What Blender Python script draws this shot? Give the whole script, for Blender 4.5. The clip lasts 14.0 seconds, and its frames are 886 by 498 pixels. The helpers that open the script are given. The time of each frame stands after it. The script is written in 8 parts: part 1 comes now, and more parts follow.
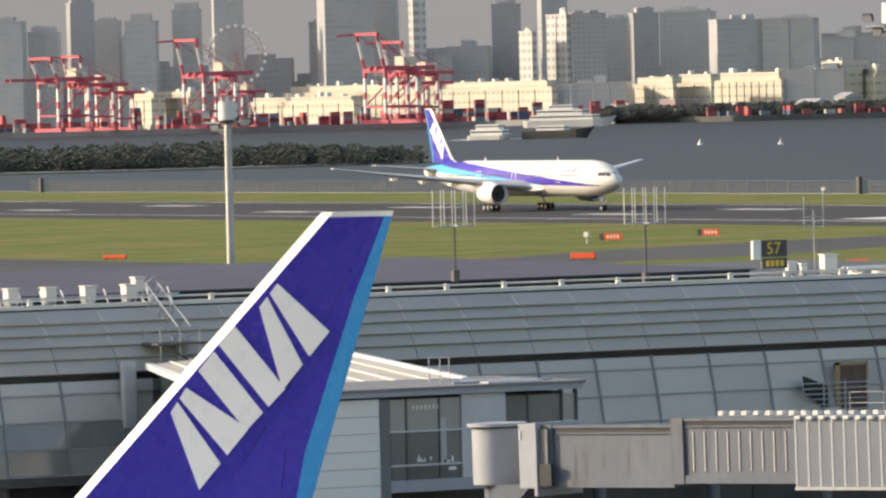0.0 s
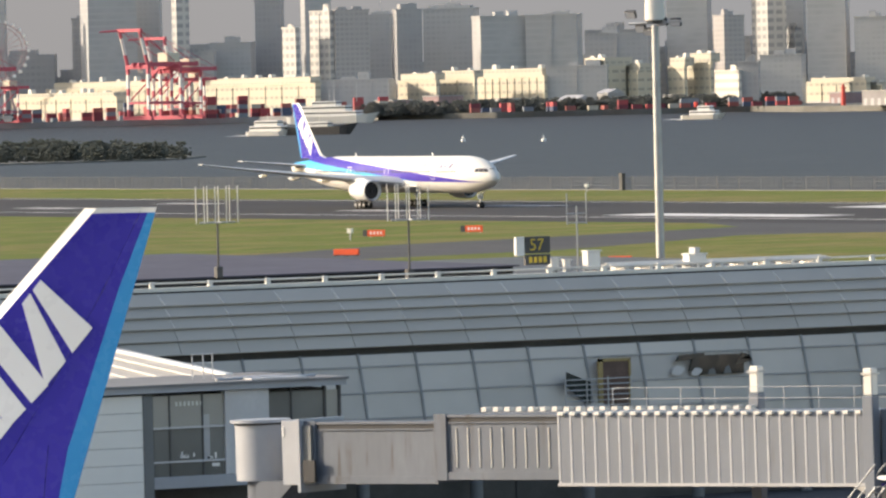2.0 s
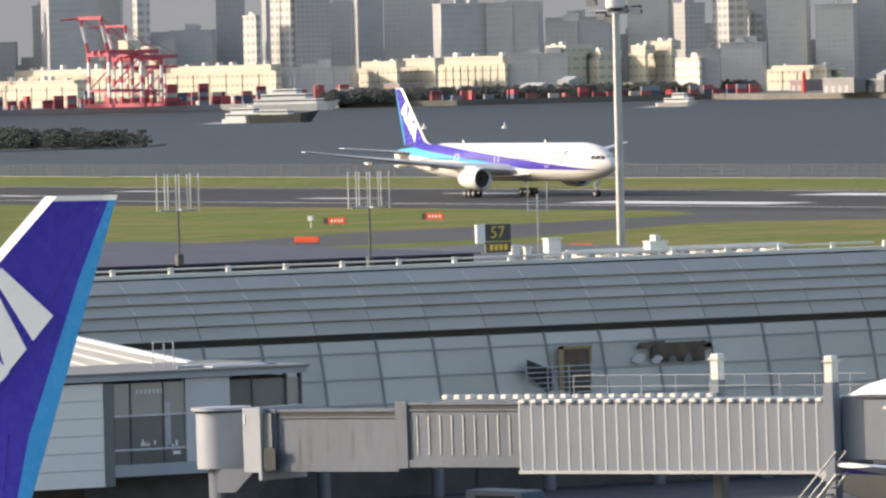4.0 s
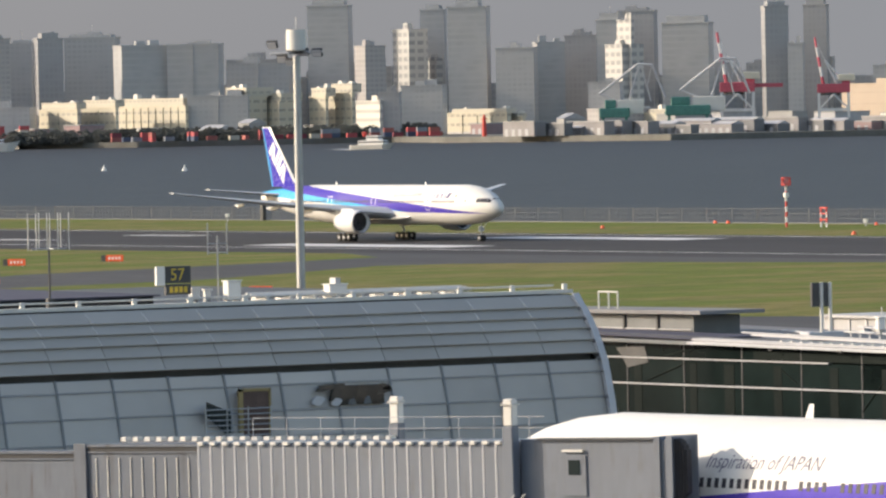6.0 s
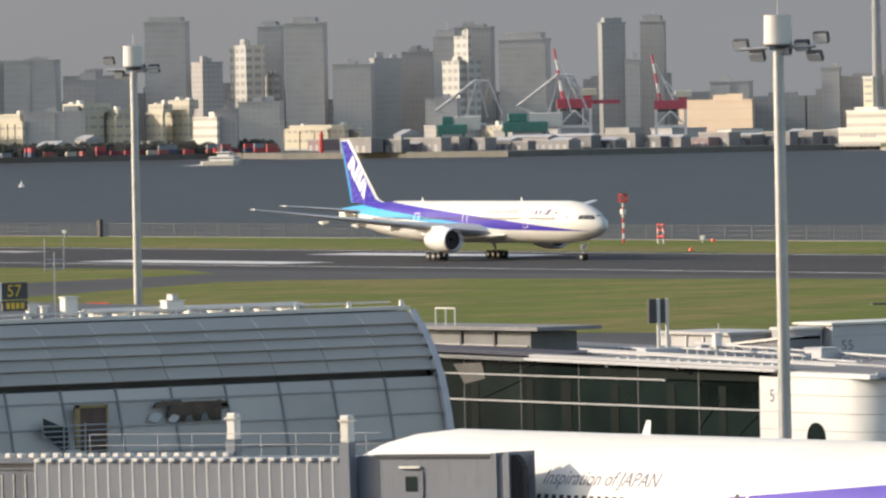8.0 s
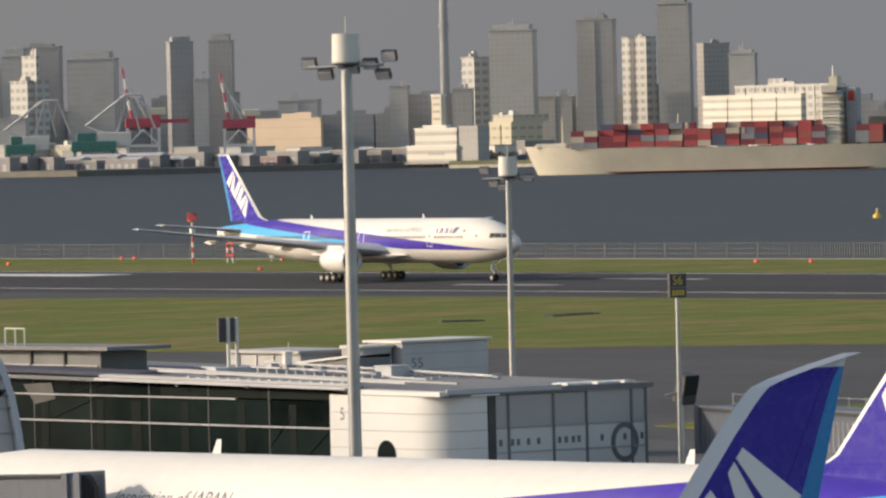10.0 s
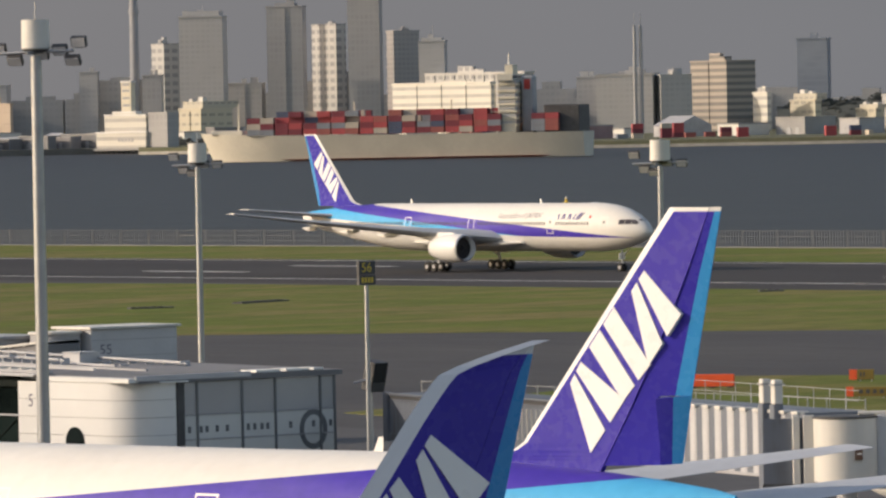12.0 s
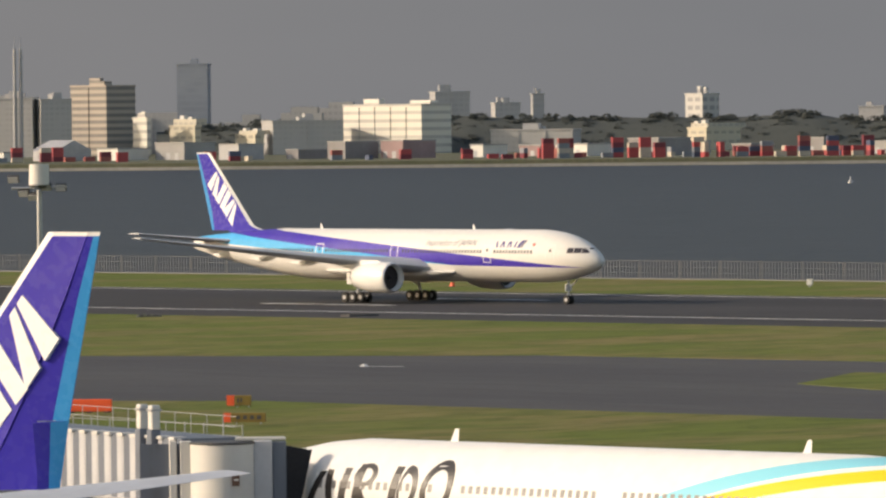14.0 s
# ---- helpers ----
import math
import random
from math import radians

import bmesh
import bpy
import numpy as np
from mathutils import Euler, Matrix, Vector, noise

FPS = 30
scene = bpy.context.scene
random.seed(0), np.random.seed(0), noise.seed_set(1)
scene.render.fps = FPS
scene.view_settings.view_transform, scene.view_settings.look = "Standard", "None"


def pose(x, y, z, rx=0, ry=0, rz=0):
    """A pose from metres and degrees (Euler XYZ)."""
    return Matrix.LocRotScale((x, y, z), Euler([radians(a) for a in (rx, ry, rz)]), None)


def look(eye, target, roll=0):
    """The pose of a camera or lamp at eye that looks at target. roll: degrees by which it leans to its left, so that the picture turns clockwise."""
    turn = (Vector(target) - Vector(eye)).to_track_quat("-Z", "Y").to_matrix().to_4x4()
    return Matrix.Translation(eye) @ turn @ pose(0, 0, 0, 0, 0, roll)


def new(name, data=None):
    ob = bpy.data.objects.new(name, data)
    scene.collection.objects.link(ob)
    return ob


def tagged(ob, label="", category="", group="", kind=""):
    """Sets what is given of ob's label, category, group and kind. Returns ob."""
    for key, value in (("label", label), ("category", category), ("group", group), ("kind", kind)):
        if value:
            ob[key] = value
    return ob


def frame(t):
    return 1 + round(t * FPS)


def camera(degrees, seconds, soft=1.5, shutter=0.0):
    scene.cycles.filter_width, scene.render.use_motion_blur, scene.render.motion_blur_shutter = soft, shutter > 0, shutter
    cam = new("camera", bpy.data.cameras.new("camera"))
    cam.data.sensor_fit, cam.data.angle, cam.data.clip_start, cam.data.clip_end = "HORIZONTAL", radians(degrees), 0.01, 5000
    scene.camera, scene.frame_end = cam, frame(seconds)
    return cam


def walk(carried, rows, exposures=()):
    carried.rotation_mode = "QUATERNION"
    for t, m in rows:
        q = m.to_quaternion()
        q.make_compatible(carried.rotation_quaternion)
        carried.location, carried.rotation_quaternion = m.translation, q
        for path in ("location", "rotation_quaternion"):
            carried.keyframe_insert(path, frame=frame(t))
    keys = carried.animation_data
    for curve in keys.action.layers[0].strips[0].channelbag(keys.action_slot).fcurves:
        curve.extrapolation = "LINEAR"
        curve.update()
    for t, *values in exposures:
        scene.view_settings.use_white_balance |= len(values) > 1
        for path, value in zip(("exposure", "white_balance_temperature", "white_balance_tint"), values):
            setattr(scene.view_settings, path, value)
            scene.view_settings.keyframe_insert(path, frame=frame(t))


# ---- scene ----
# stops, white balance
EXPOSURES = [(0.0, 0.69, 6900, 13), (0.5, 0.71, 6900, 13), (1.0, 0.78, 6900, 13), (2.2, 0.79, 6850, 13), (4.5, 0.76, 6550, 13), (5.0, 0.75, 6550, 13), (5.6, 0.57, 6600, 13), (7.2, 0.50, 6600, 12), (9.5, 0.26, 6850, 13), (11.0, 0.02, 6850, 15), (12.5, 0.04, 7000, 16), (14.0, 0.13, 7150, 15)]
cam = camera(6.655, 14.0, soft=2.4)
walk(cam, [
    (0.0, pose(0, 0, 22.73, 88.773, 0, 62.414) @ pose(0, 0, 0, 0, 0, -1.423)),
    (0.5, pose(0, 0, 22.73, 88.549, 0, 62.463) @ pose(0, 0, 0, 0, 0, -1.830)),
    (1.0, pose(0, 0, 22.73, 88.734, 0, 62.075) @ pose(0, 0, 0, 0, 0, -2.090)),
    (1.5, pose(0, 0, 22.73, 88.811, 0, 61.700) @ pose(0, 0, 0, 0, 0, -1.847)),
    (2.0, pose(0, 0, 22.73, 88.702, 0, 60.635) @ pose(0, 0, 0, 0, 0, -1.385)),
    (2.2, pose(0, 0, 22.73, 88.673, 0, 60.664) @ pose(0, 0, 0, 0, 0, -1.483)),
    (4.3, pose(0, 0, 22.73, 88.563, 0, 60.157) @ pose(0, 0, 0, 0, 0, -1.344)),
    (4.5, pose(0, 0, 22.73, 88.590, 0, 59.861) @ pose(0, 0, 0, 0, 0, -1.306)),
    (5.0, pose(0, 0, 22.73, 88.560, 0, 58.755) @ pose(0, 0, 0, 0, 0, -1.169)),
    (5.5, pose(0, 0, 22.73, 88.701, 0, 57.690) @ pose(0, 0, 0, 0, 0, -1.095)),
    (6.0, pose(0, 0, 22.73, 88.869, 0, 57.929) @ pose(0, 0, 0, 0, 0, -1.137)),
    (6.5, pose(0, 0, 22.73, 88.921, 0, 57.704) @ pose(0, 0, 0, 0, 0, -1.345)),
    (7.0, pose(0, 0, 22.73, 88.900, 0, 57.719) @ pose(0, 0, 0, 0, 0, -1.287)),
    (7.2, pose(0, 0, 22.73, 88.915, 0, 57.471) @ pose(0, 0, 0, 0, 0, -1.183)),
    (9.3, pose(0, 0, 22.73, 88.953, 0, 54.762) @ pose(0, 0, 0, 0, 0, -1.240)),
    (9.5, pose(0, 0, 22.73, 88.952, 0, 54.098) @ pose(0, 0, 0, 0, 0, -1.135)),
    (10.0, pose(0, 0, 22.73, 89.041, 0, 53.462) @ pose(0, 0, 0, 0, 0, -1.379)),
    (10.5, pose(0, 0, 22.73, 88.777, 0, 52.277) @ pose(0, 0, 0, 0, 0, -0.890)),
    (11.0, pose(0, 0, 22.73, 88.677, 0, 52.124) @ pose(0, 0, 0, 0, 0, -1.113)),
    (11.5, pose(0, 0, 22.73, 88.804, 0, 51.187) @ pose(0, 0, 0, 0, 0, -0.989)),
    (12.0, pose(0, 0, 22.73, 88.892, 0, 51.128) @ pose(0, 0, 0, 0, 0, -1.150)),
    (12.5, pose(0, 0, 22.73, 88.853, 0, 49.828) @ pose(0, 0, 0, 0, 0, -0.700)),
    (13.0, pose(0, 0, 22.73, 88.739, 0, 49.021) @ pose(0, 0, 0, 0, 0, -1.024)),
    (13.5, pose(0, 0, 22.73, 88.821, 0, 47.952) @ pose(0, 0, 0, 0, 0, -0.721)),
    (14.0, pose(0, 0, 22.73, 89.011, 0, 46.455) @ pose(0, 0, 0, 0, 0, -0.589)),
], exposures=EXPOSURES)

# ---- world and sun ----
SUN_AZ, SUN_EL = -142.0, 22.0      # where the sun stands: degrees clockwise from +y, and above the horizon
world = bpy.data.worlds.new("world")
scene.world = world
world.use_nodes = True
sky = world.node_tree.nodes.new("ShaderNodeTexSky")
sky.sky_type, sky.sun_disc = "NISHITA", False
sky.sun_elevation, sky.sun_rotation = radians(SUN_EL), radians(SUN_AZ)
sky.air_density, sky.dust_density = 1.2, 2.0
back = world.node_tree.nodes["Background"]
back.inputs["Strength"].default_value = 0.15
world.node_tree.links.new(sky.outputs[0], back.inputs["Color"])
sun_way = Vector((math.sin(radians(SUN_AZ)) * math.cos(radians(SUN_EL)), math.cos(radians(SUN_AZ)) * math.cos(radians(SUN_EL)), math.sin(radians(SUN_EL))))
sun = new("sun", bpy.data.lights.new("sun", "SUN"))
sun.data.energy, sun.data.angle, sun.data.color = 3.3, radians(0.55), (1.0, 0.89, 0.73)
sun.matrix_world = look(sun_way * 50, (0, 0, 0))
scene.view_settings.exposure = 0.0

# ---- materials ----
def nodes_of(name):
    m = bpy.data.materials.new(name)
    m.use_nodes = True
    nt = m.node_tree
    return m, nt, nt.nodes["Principled BSDF"]


def add(nt, kind, **values):
    n = nt.nodes.new(kind)
    for k, v in values.items():
        n.inputs[k.replace("_", " ")].default_value = v
    return n


def math_node(nt, op, a, b=None, clamp=False):
    n = nt.nodes.new("ShaderNodeMath")
    n.operation, n.use_clamp = op, clamp
    for i, v in enumerate((a, b)):
        if v is None:
            continue
        if isinstance(v, (int, float)):
            n.inputs[i].default_value = v
        else:
            nt.links.new(v, n.inputs[i])
    return n.outputs[0]


def mixed(nt, fac, a, b):
    n = nt.nodes.new("ShaderNodeMix")
    n.data_type = "RGBA"
    for i, v in ((0, fac), (6, a), (7, b)):
        if isinstance(v, (int, float)):
            n.inputs[i].default_value = v
        elif isinstance(v, tuple):
            n.inputs[i].default_value = (*v[:3], 1)
        else:
            nt.links.new(v, n.inputs[i])
    return n.outputs[2]


def noise_fac(nt, scale, detail=4.0, stretch=(1, 1, 1), low=0.3, high=0.7, coord="Object"):
    tc = nt.nodes.new("ShaderNodeTexCoord")
    mp = nt.nodes.new("ShaderNodeMapping")
    mp.inputs["Scale"].default_value = stretch
    nt.links.new(tc.outputs[coord], mp.inputs[0])
    tx = add(nt, "ShaderNodeTexNoise", Scale=scale, Detail=detail)
    nt.links.new(mp.outputs[0], tx.inputs["Vector"])
    mr = add(nt, "ShaderNodeMapRange")
    mr.inputs["From Min"].default_value, mr.inputs["From Max"].default_value = low, high
    nt.links.new(tx.outputs["Fac"], mr.inputs["Value"])
    return mr.outputs[0]


def mat(name, color, rough=0.6, metal=0.0, vary=0.12, scale=0.6, fine=9.0, bump=0.0, stretch=(1, 1, 1), tint=None):
    """A painted or mineral surface: two scales of variation in tone, a little in gloss, and relief."""
    m, nt, bs = nodes_of(name)
    big = noise_fac(nt, scale, 3.0, stretch)
    small = noise_fac(nt, fine, 5.0, stretch)
    dark = tuple(c * (1 - vary) for c in color)
    light = tint or tuple(min(1, c * (1 + vary * 0.6)) for c in color)
    c = mixed(nt, big, dark, light)
    c2 = mixed(nt, math_node(nt, "MULTIPLY", small, 0.35), c, tuple(v * (1 - 1.3 * vary) for v in color))
    nt.links.new(c2, bs.inputs["Base Color"])
    r = math_node(nt, "ADD", math_node(nt, "MULTIPLY", small, 0.12), rough - 0.06, True)
    nt.links.new(r, bs.inputs["Roughness"])
    bs.inputs["Metallic"].default_value = metal
    if bump:
        b = add(nt, "ShaderNodeBump", Strength=bump, Distance=0.05)
        nt.links.new(small, b.inputs["Height"])
        nt.links.new(b.outputs[0], bs.inputs["Normal"])
    return m


WHITE = mat("white_paint", (0.76, 0.75, 0.72), 0.35, vary=0.05, scale=0.15, fine=2.0)
OFFWHITE = mat("off_white_panel", (0.66, 0.64, 0.59), 0.5, vary=0.08, scale=0.2, fine=3.0)
GREY = mat("grey_paint", (0.40, 0.40, 0.41), 0.5, vary=0.12, scale=0.3, fine=4.0)
PALE = mat("pale_grey_paint", (0.52, 0.52, 0.53), 0.5, vary=0.12, scale=0.4, fine=5.0)
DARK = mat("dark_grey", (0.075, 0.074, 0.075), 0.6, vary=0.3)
BLACK = mat("black_rubber", (0.018, 0.018, 0.019), 0.75, vary=0.3)
STEEL = mat("galvanised_steel", (0.42, 0.43, 0.44), 0.45, 0.7, vary=0.15, scale=0.8, fine=7.0)
ALU = mat("bare_aluminium", (0.62, 0.62, 0.63), 0.35, 0.9, vary=0.1)
BLUE = mat("deep_violet_blue_paint", (0.043, 0.034, 0.36), 0.27, vary=0.03, scale=0.25, fine=2.0)
CYAN = mat("light_blue_paint", (0.03, 0.25, 0.56), 0.27, vary=0.03, scale=0.25, fine=2.0)
for coat in (BLUE, CYAN):
    coat.node_tree.nodes["Principled BSDF"].inputs["Specular IOR Level"].default_value = 0.3
RED = mat("red_paint", (0.62, 0.06, 0.045), 0.5, vary=0.15)
ORANGE = mat("orange_panel", (0.85, 0.11, 0.03), 0.55, vary=0.1)
YELLOW = mat("yellow_letter", (0.72, 0.50, 0.05), 0.5, vary=0.08)
CREAM = mat("cream_wall", (0.70, 0.64, 0.50), 0.7, vary=0.10, scale=0.02, fine=0.3)
CONCRETE = mat("concrete", (0.36, 0.355, 0.345), 0.85, vary=0.2, scale=0.05, fine=1.0, bump=0.2)
BRIDGE = mat("weathered_bridge_paint", (0.148, 0.168, 0.203), 0.55, vary=0.10, scale=0.35, fine=3.0, stretch=(1, 1, 0.35))


def add_runs(m, color, amount):
    """Dirt that has run down a painted side in narrow streaks."""
    nt = m.node_tree
    bs = nt.nodes["Principled BSDF"]
    old = bs.inputs["Base Color"].links[0].from_socket
    runs = noise_fac(nt, 1.6, 4.0, (1.6, 1.6, 0.16), 0.52, 0.74)
    spots = noise_fac(nt, 0.5, 3.0, (1, 1, 1), 0.42, 0.62)
    nt.links.new(mixed(nt, math_node(nt, "MULTIPLY", math_node(nt, "MULTIPLY", runs, spots), amount), old, color), bs.inputs["Base Color"])


add_runs(BRIDGE, (0.085, 0.075, 0.065), 0.6)
OLD_BRIDGE = mat("dirty_bridge_paint", (0.108, 0.126, 0.158), 0.6, vary=0.16, scale=0.35, fine=3.0, stretch=(1, 1, 0.35))
add_runs(OLD_BRIDGE, (0.05, 0.045, 0.04), 0.85)
DRUM = mat("grey_drum_paint", (0.335, 0.35, 0.38), 0.5, vary=0.08, scale=0.4, fine=3.0)
CRANE_RED = mat("pinkish_crane_red", (0.54, 0.10, 0.135), 0.6, vary=0.15)
GREEN_PAINT = mat("green_paint", (0.07, 0.22, 0.185), 0.5, vary=0.2)


def glass(name, color, rough=0.12, vary=0.25, scale=0.4):
    """Coated glazing seen from outside: dark, smooth, uneven from pane to pane."""
    m, nt, bs = nodes_of(name)
    info = nt.nodes.new("ShaderNodeObjectInfo")
    f = noise_fac(nt, scale, 3.0)
    k = math_node(nt, "ADD", math_node(nt, "MULTIPLY", info.outputs["Random"], 0.6), math_node(nt, "MULTIPLY", f, 0.4))
    nt.links.new(mixed(nt, k, tuple(c * (1 - vary) for c in color), tuple(c * (1 + vary) for c in color)), bs.inputs["Base Color"])
    bs.inputs["Roughness"].default_value = rough
    bs.inputs["IOR"].default_value = 1.52
    return m


FRIT = glass("fritted_glass", (0.465, 0.432, 0.388), 0.4, 0.22, 0.25)
ROOFGLASS = glass("grey_roof_panel", (0.415, 0.387, 0.348), 0.6, 0.10, 0.25)
DARKGLASS = glass("dark_glass", (0.018, 0.026, 0.026), 0.06, 0.4)
DIM_CLEAR = glass("dim_clear_glass", (0.23, 0.235, 0.225), 0.1, 0.35)
CLEAR = glass("greenish_glass", (0.012, 0.018, 0.017), 0.05, 0.5)


def ground_mat(name, a, b, c, scale, stretch, rough=0.9, bump=0.3):
    m, nt, bs = nodes_of(name)
    big = noise_fac(nt, scale, 5.0, stretch, 0.35, 0.65)
    mid = noise_fac(nt, scale * 9, 4.0, stretch, 0.35, 0.7)
    fine = noise_fac(nt, 1.2, 4.0, (1, 1, 1), 0.3, 0.7)
    col = mixed(nt, big, a, b)
    col = mixed(nt, math_node(nt, "MULTIPLY", mid, 0.55), col, c)
    col = mixed(nt, math_node(nt, "MULTIPLY", fine, 0.3), col, tuple(v * 0.6 for v in a))
    nt.links.new(col, bs.inputs["Base Color"])
    bs.inputs["Roughness"].default_value = rough
    bs.inputs["Specular IOR Level"].default_value = 0.15
    bm_ = add(nt, "ShaderNodeBump", Strength=bump, Distance=0.3)
    nt.links.new(fine, bm_.inputs["Height"])
    nt.links.new(bm_.outputs[0], bs.inputs["Normal"])
    return m


def grass_mat():
    """Mown grass: green and straw-coloured stretches along the runway, darker tufts, mowing streaks."""
    m, nt, bs = nodes_of("mown_grass")
    big = noise_fac(nt, 0.07, 5.0, (0.8, 0.4, 1), 0.42, 0.62)
    streak = noise_fac(nt, 0.22, 5.0, (0.8, 0.35, 1), 0.46, 0.62)
    tuft = noise_fac(nt, 0.7, 5.0, (0.8, 0.25, 1), 0.50, 0.66)
    fine = noise_fac(nt, 2.5, 4.0, (1, 1, 1), 0.3, 0.7)
    col = mixed(nt, big, (0.118, 0.152, 0.027), (0.205, 0.168, 0.066))
    col = mixed(nt, math_node(nt, "MULTIPLY", streak, 0.55), col, (0.078, 0.102, 0.022))
    col = mixed(nt, math_node(nt, "MULTIPLY", tuft, 0.6), col, (0.060, 0.080, 0.018))
    col = mixed(nt, math_node(nt, "MULTIPLY", fine, 0.25), col, (0.18, 0.172, 0.058))
    nt.links.new(col, bs.inputs["Base Color"])
    bs.inputs["Roughness"].default_value = 0.9
    bs.inputs["Specular IOR Level"].default_value = 0.1
    b = add(nt, "ShaderNodeBump", Strength=0.4, Distance=0.3)
    nt.links.new(tuft, b.inputs["Height"])
    nt.links.new(b.outputs[0], bs.inputs["Normal"])
    return m


GRASS = grass_mat()
ASPHALT = ground_mat("asphalt", (0.075, 0.075, 0.08), (0.10, 0.098, 0.10), (0.06, 0.058, 0.06), 0.01, (1, 3.5, 1), 0.85, 0.1)
RUNWAY = ground_mat("runway_asphalt", (0.05, 0.048, 0.05), (0.068, 0.064, 0.066), (0.035, 0.034, 0.036), 0.012, (0.5, 4, 1), 0.85, 0.1)
APRON = ground_mat("apron_concrete", (0.10, 0.10, 0.105), (0.13, 0.128, 0.13), (0.085, 0.084, 0.085), 0.03, (1, 1, 1), 0.85, 0.1)
MARK = ground_mat("worn_white_marking", (0.62, 0.62, 0.62), (0.70, 0.70, 0.69), (0.46, 0.46, 0.46), 0.15, (1, 3, 1), 0.8, 0.05)
SHORE = ground_mat("rubble_shore", (0.13, 0.14, 0.085), (0.19, 0.18, 0.12), (0.09, 0.095, 0.065), 0.05, (1, 1, 1))


def sea_mat():
    m, nt, bs = nodes_of("sea_water")
    f = noise_fac(nt, 0.03, 4.0, (1, 1, 1), 0.3, 0.7)
    nt.links.new(mixed(nt, f, (0.028, 0.029, 0.030), (0.042, 0.043, 0.044)), bs.inputs["Base Color"])
    bs.inputs["Roughness"].default_value = 0.5
    bs.inputs["IOR"].default_value = 1.33
    bs.inputs["Specular IOR Level"].default_value = 0.29
    w = noise_fac(nt, 0.25, 6.0, (1, 1, 1), 0.0, 1.0)
    b = add(nt, "ShaderNodeBump", Strength=1.0, Distance=0.9)
    nt.links.new(w, b.inputs["Height"])
    nt.links.new(b.outputs[0], bs.inputs["Normal"])
    return m


SEA = sea_mat()


def facade_mat(name, wall, window, storey=3.6, bay=3.2, fill=0.62, band=False, rough=0.5):
    """A far facade: rows of windows by storey, tone uneven from bay to bay."""
    m, nt, bs = nodes_of(name)
    tc = nt.nodes.new("ShaderNodeTexCoord")
    sp = nt.nodes.new("ShaderNodeSeparateXYZ")
    nt.links.new(tc.outputs["Object"], sp.inputs[0])
    u = math_node(nt, "ADD", sp.outputs[0], sp.outputs[1])
    fz = math_node(nt, "FRACT", math_node(nt, "DIVIDE", sp.outputs[2], storey))
    row = math_node(nt, "LESS_THAN", fz, fill)
    if not band:
        fu = math_node(nt, "FRACT", math_node(nt, "DIVIDE", u, bay))
        row = math_node(nt, "MULTIPLY", row, math_node(nt, "LESS_THAN", fu, 0.7))
    cell = noise_fac(nt, 0.09, 3.0)
    w = mixed(nt, cell, tuple(c * 0.90 for c in window), tuple(c * 1.10 for c in window))
    wl = mixed(nt, noise_fac(nt, 0.03, 3.0), tuple(c * 0.95 for c in wall), tuple(c * 1.03 for c in wall))
    nt.links.new(mixed(nt, row, wl, w), bs.inputs["Base Color"])
    bs.inputs["Roughness"].default_value = rough
    return m


# High-rise tones are paled and evened towards the sky: haze is painted in.
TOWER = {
    "glass": facade_mat("hazed_grey_curtain_wall", (0.445, 0.440, 0.430), (0.415, 0.412, 0.405), 4.0, 3.0, 0.7, True),
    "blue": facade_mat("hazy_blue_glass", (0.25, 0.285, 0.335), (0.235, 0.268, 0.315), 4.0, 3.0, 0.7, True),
    "dark": facade_mat("hazed_dark_curtain_wall", (0.38, 0.374, 0.37), (0.35, 0.345, 0.342), 4.0, 3.0, 0.7),
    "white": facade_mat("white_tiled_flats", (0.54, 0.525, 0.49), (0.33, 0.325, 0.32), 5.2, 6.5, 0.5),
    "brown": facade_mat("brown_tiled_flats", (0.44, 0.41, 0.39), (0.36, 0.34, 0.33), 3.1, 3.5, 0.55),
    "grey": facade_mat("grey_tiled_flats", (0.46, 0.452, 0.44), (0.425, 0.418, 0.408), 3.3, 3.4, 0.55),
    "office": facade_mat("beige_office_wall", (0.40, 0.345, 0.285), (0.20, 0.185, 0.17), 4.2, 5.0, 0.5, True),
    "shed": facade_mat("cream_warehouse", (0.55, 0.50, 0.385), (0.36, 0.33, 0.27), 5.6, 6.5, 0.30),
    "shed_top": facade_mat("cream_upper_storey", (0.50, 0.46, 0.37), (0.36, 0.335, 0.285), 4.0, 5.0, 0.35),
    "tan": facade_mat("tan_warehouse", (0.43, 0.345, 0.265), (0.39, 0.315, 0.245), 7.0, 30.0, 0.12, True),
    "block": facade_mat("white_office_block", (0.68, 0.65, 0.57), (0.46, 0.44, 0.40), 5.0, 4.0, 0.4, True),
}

# ---- mesh tools ----
def ring_faces(bm, rings, closed=True, cap=True):
    n = len(rings[0])
    for a, b in zip(rings, rings[1:]):
        for i in range(n if closed else n - 1):
            j = (i + 1) % n
            bm.faces.new((a[i], a[j], b[j], b[i]))
    if cap and closed:
        bm.faces.new(rings[0][::-1])
        bm.faces.new(rings[-1])


def loft(sections, bm=None, closed=True, cap=True):
    bm = bm or bmesh.new()
    ring_faces(bm, [[bm.verts.new(p) for p in s] for s in sections], closed, cap)
    return bm


def box(x0, x1, y0, y1, z0, z1, bm=None, bevel=0.0):
    bm = bm or bmesh.new()
    tmp = bmesh.ops.create_cube(bm, size=1)["verts"]
    for v in tmp:
        v.co = Vector((x0 if v.co.x < 0 else x1, y0 if v.co.y < 0 else y1, z0 if v.co.z < 0 else z1))
    if bevel:
        bmesh.ops.bevel(bm, geom=list({e for v in tmp for e in v.link_edges}), offset=bevel, segments=1, affect="EDGES")
    return bm


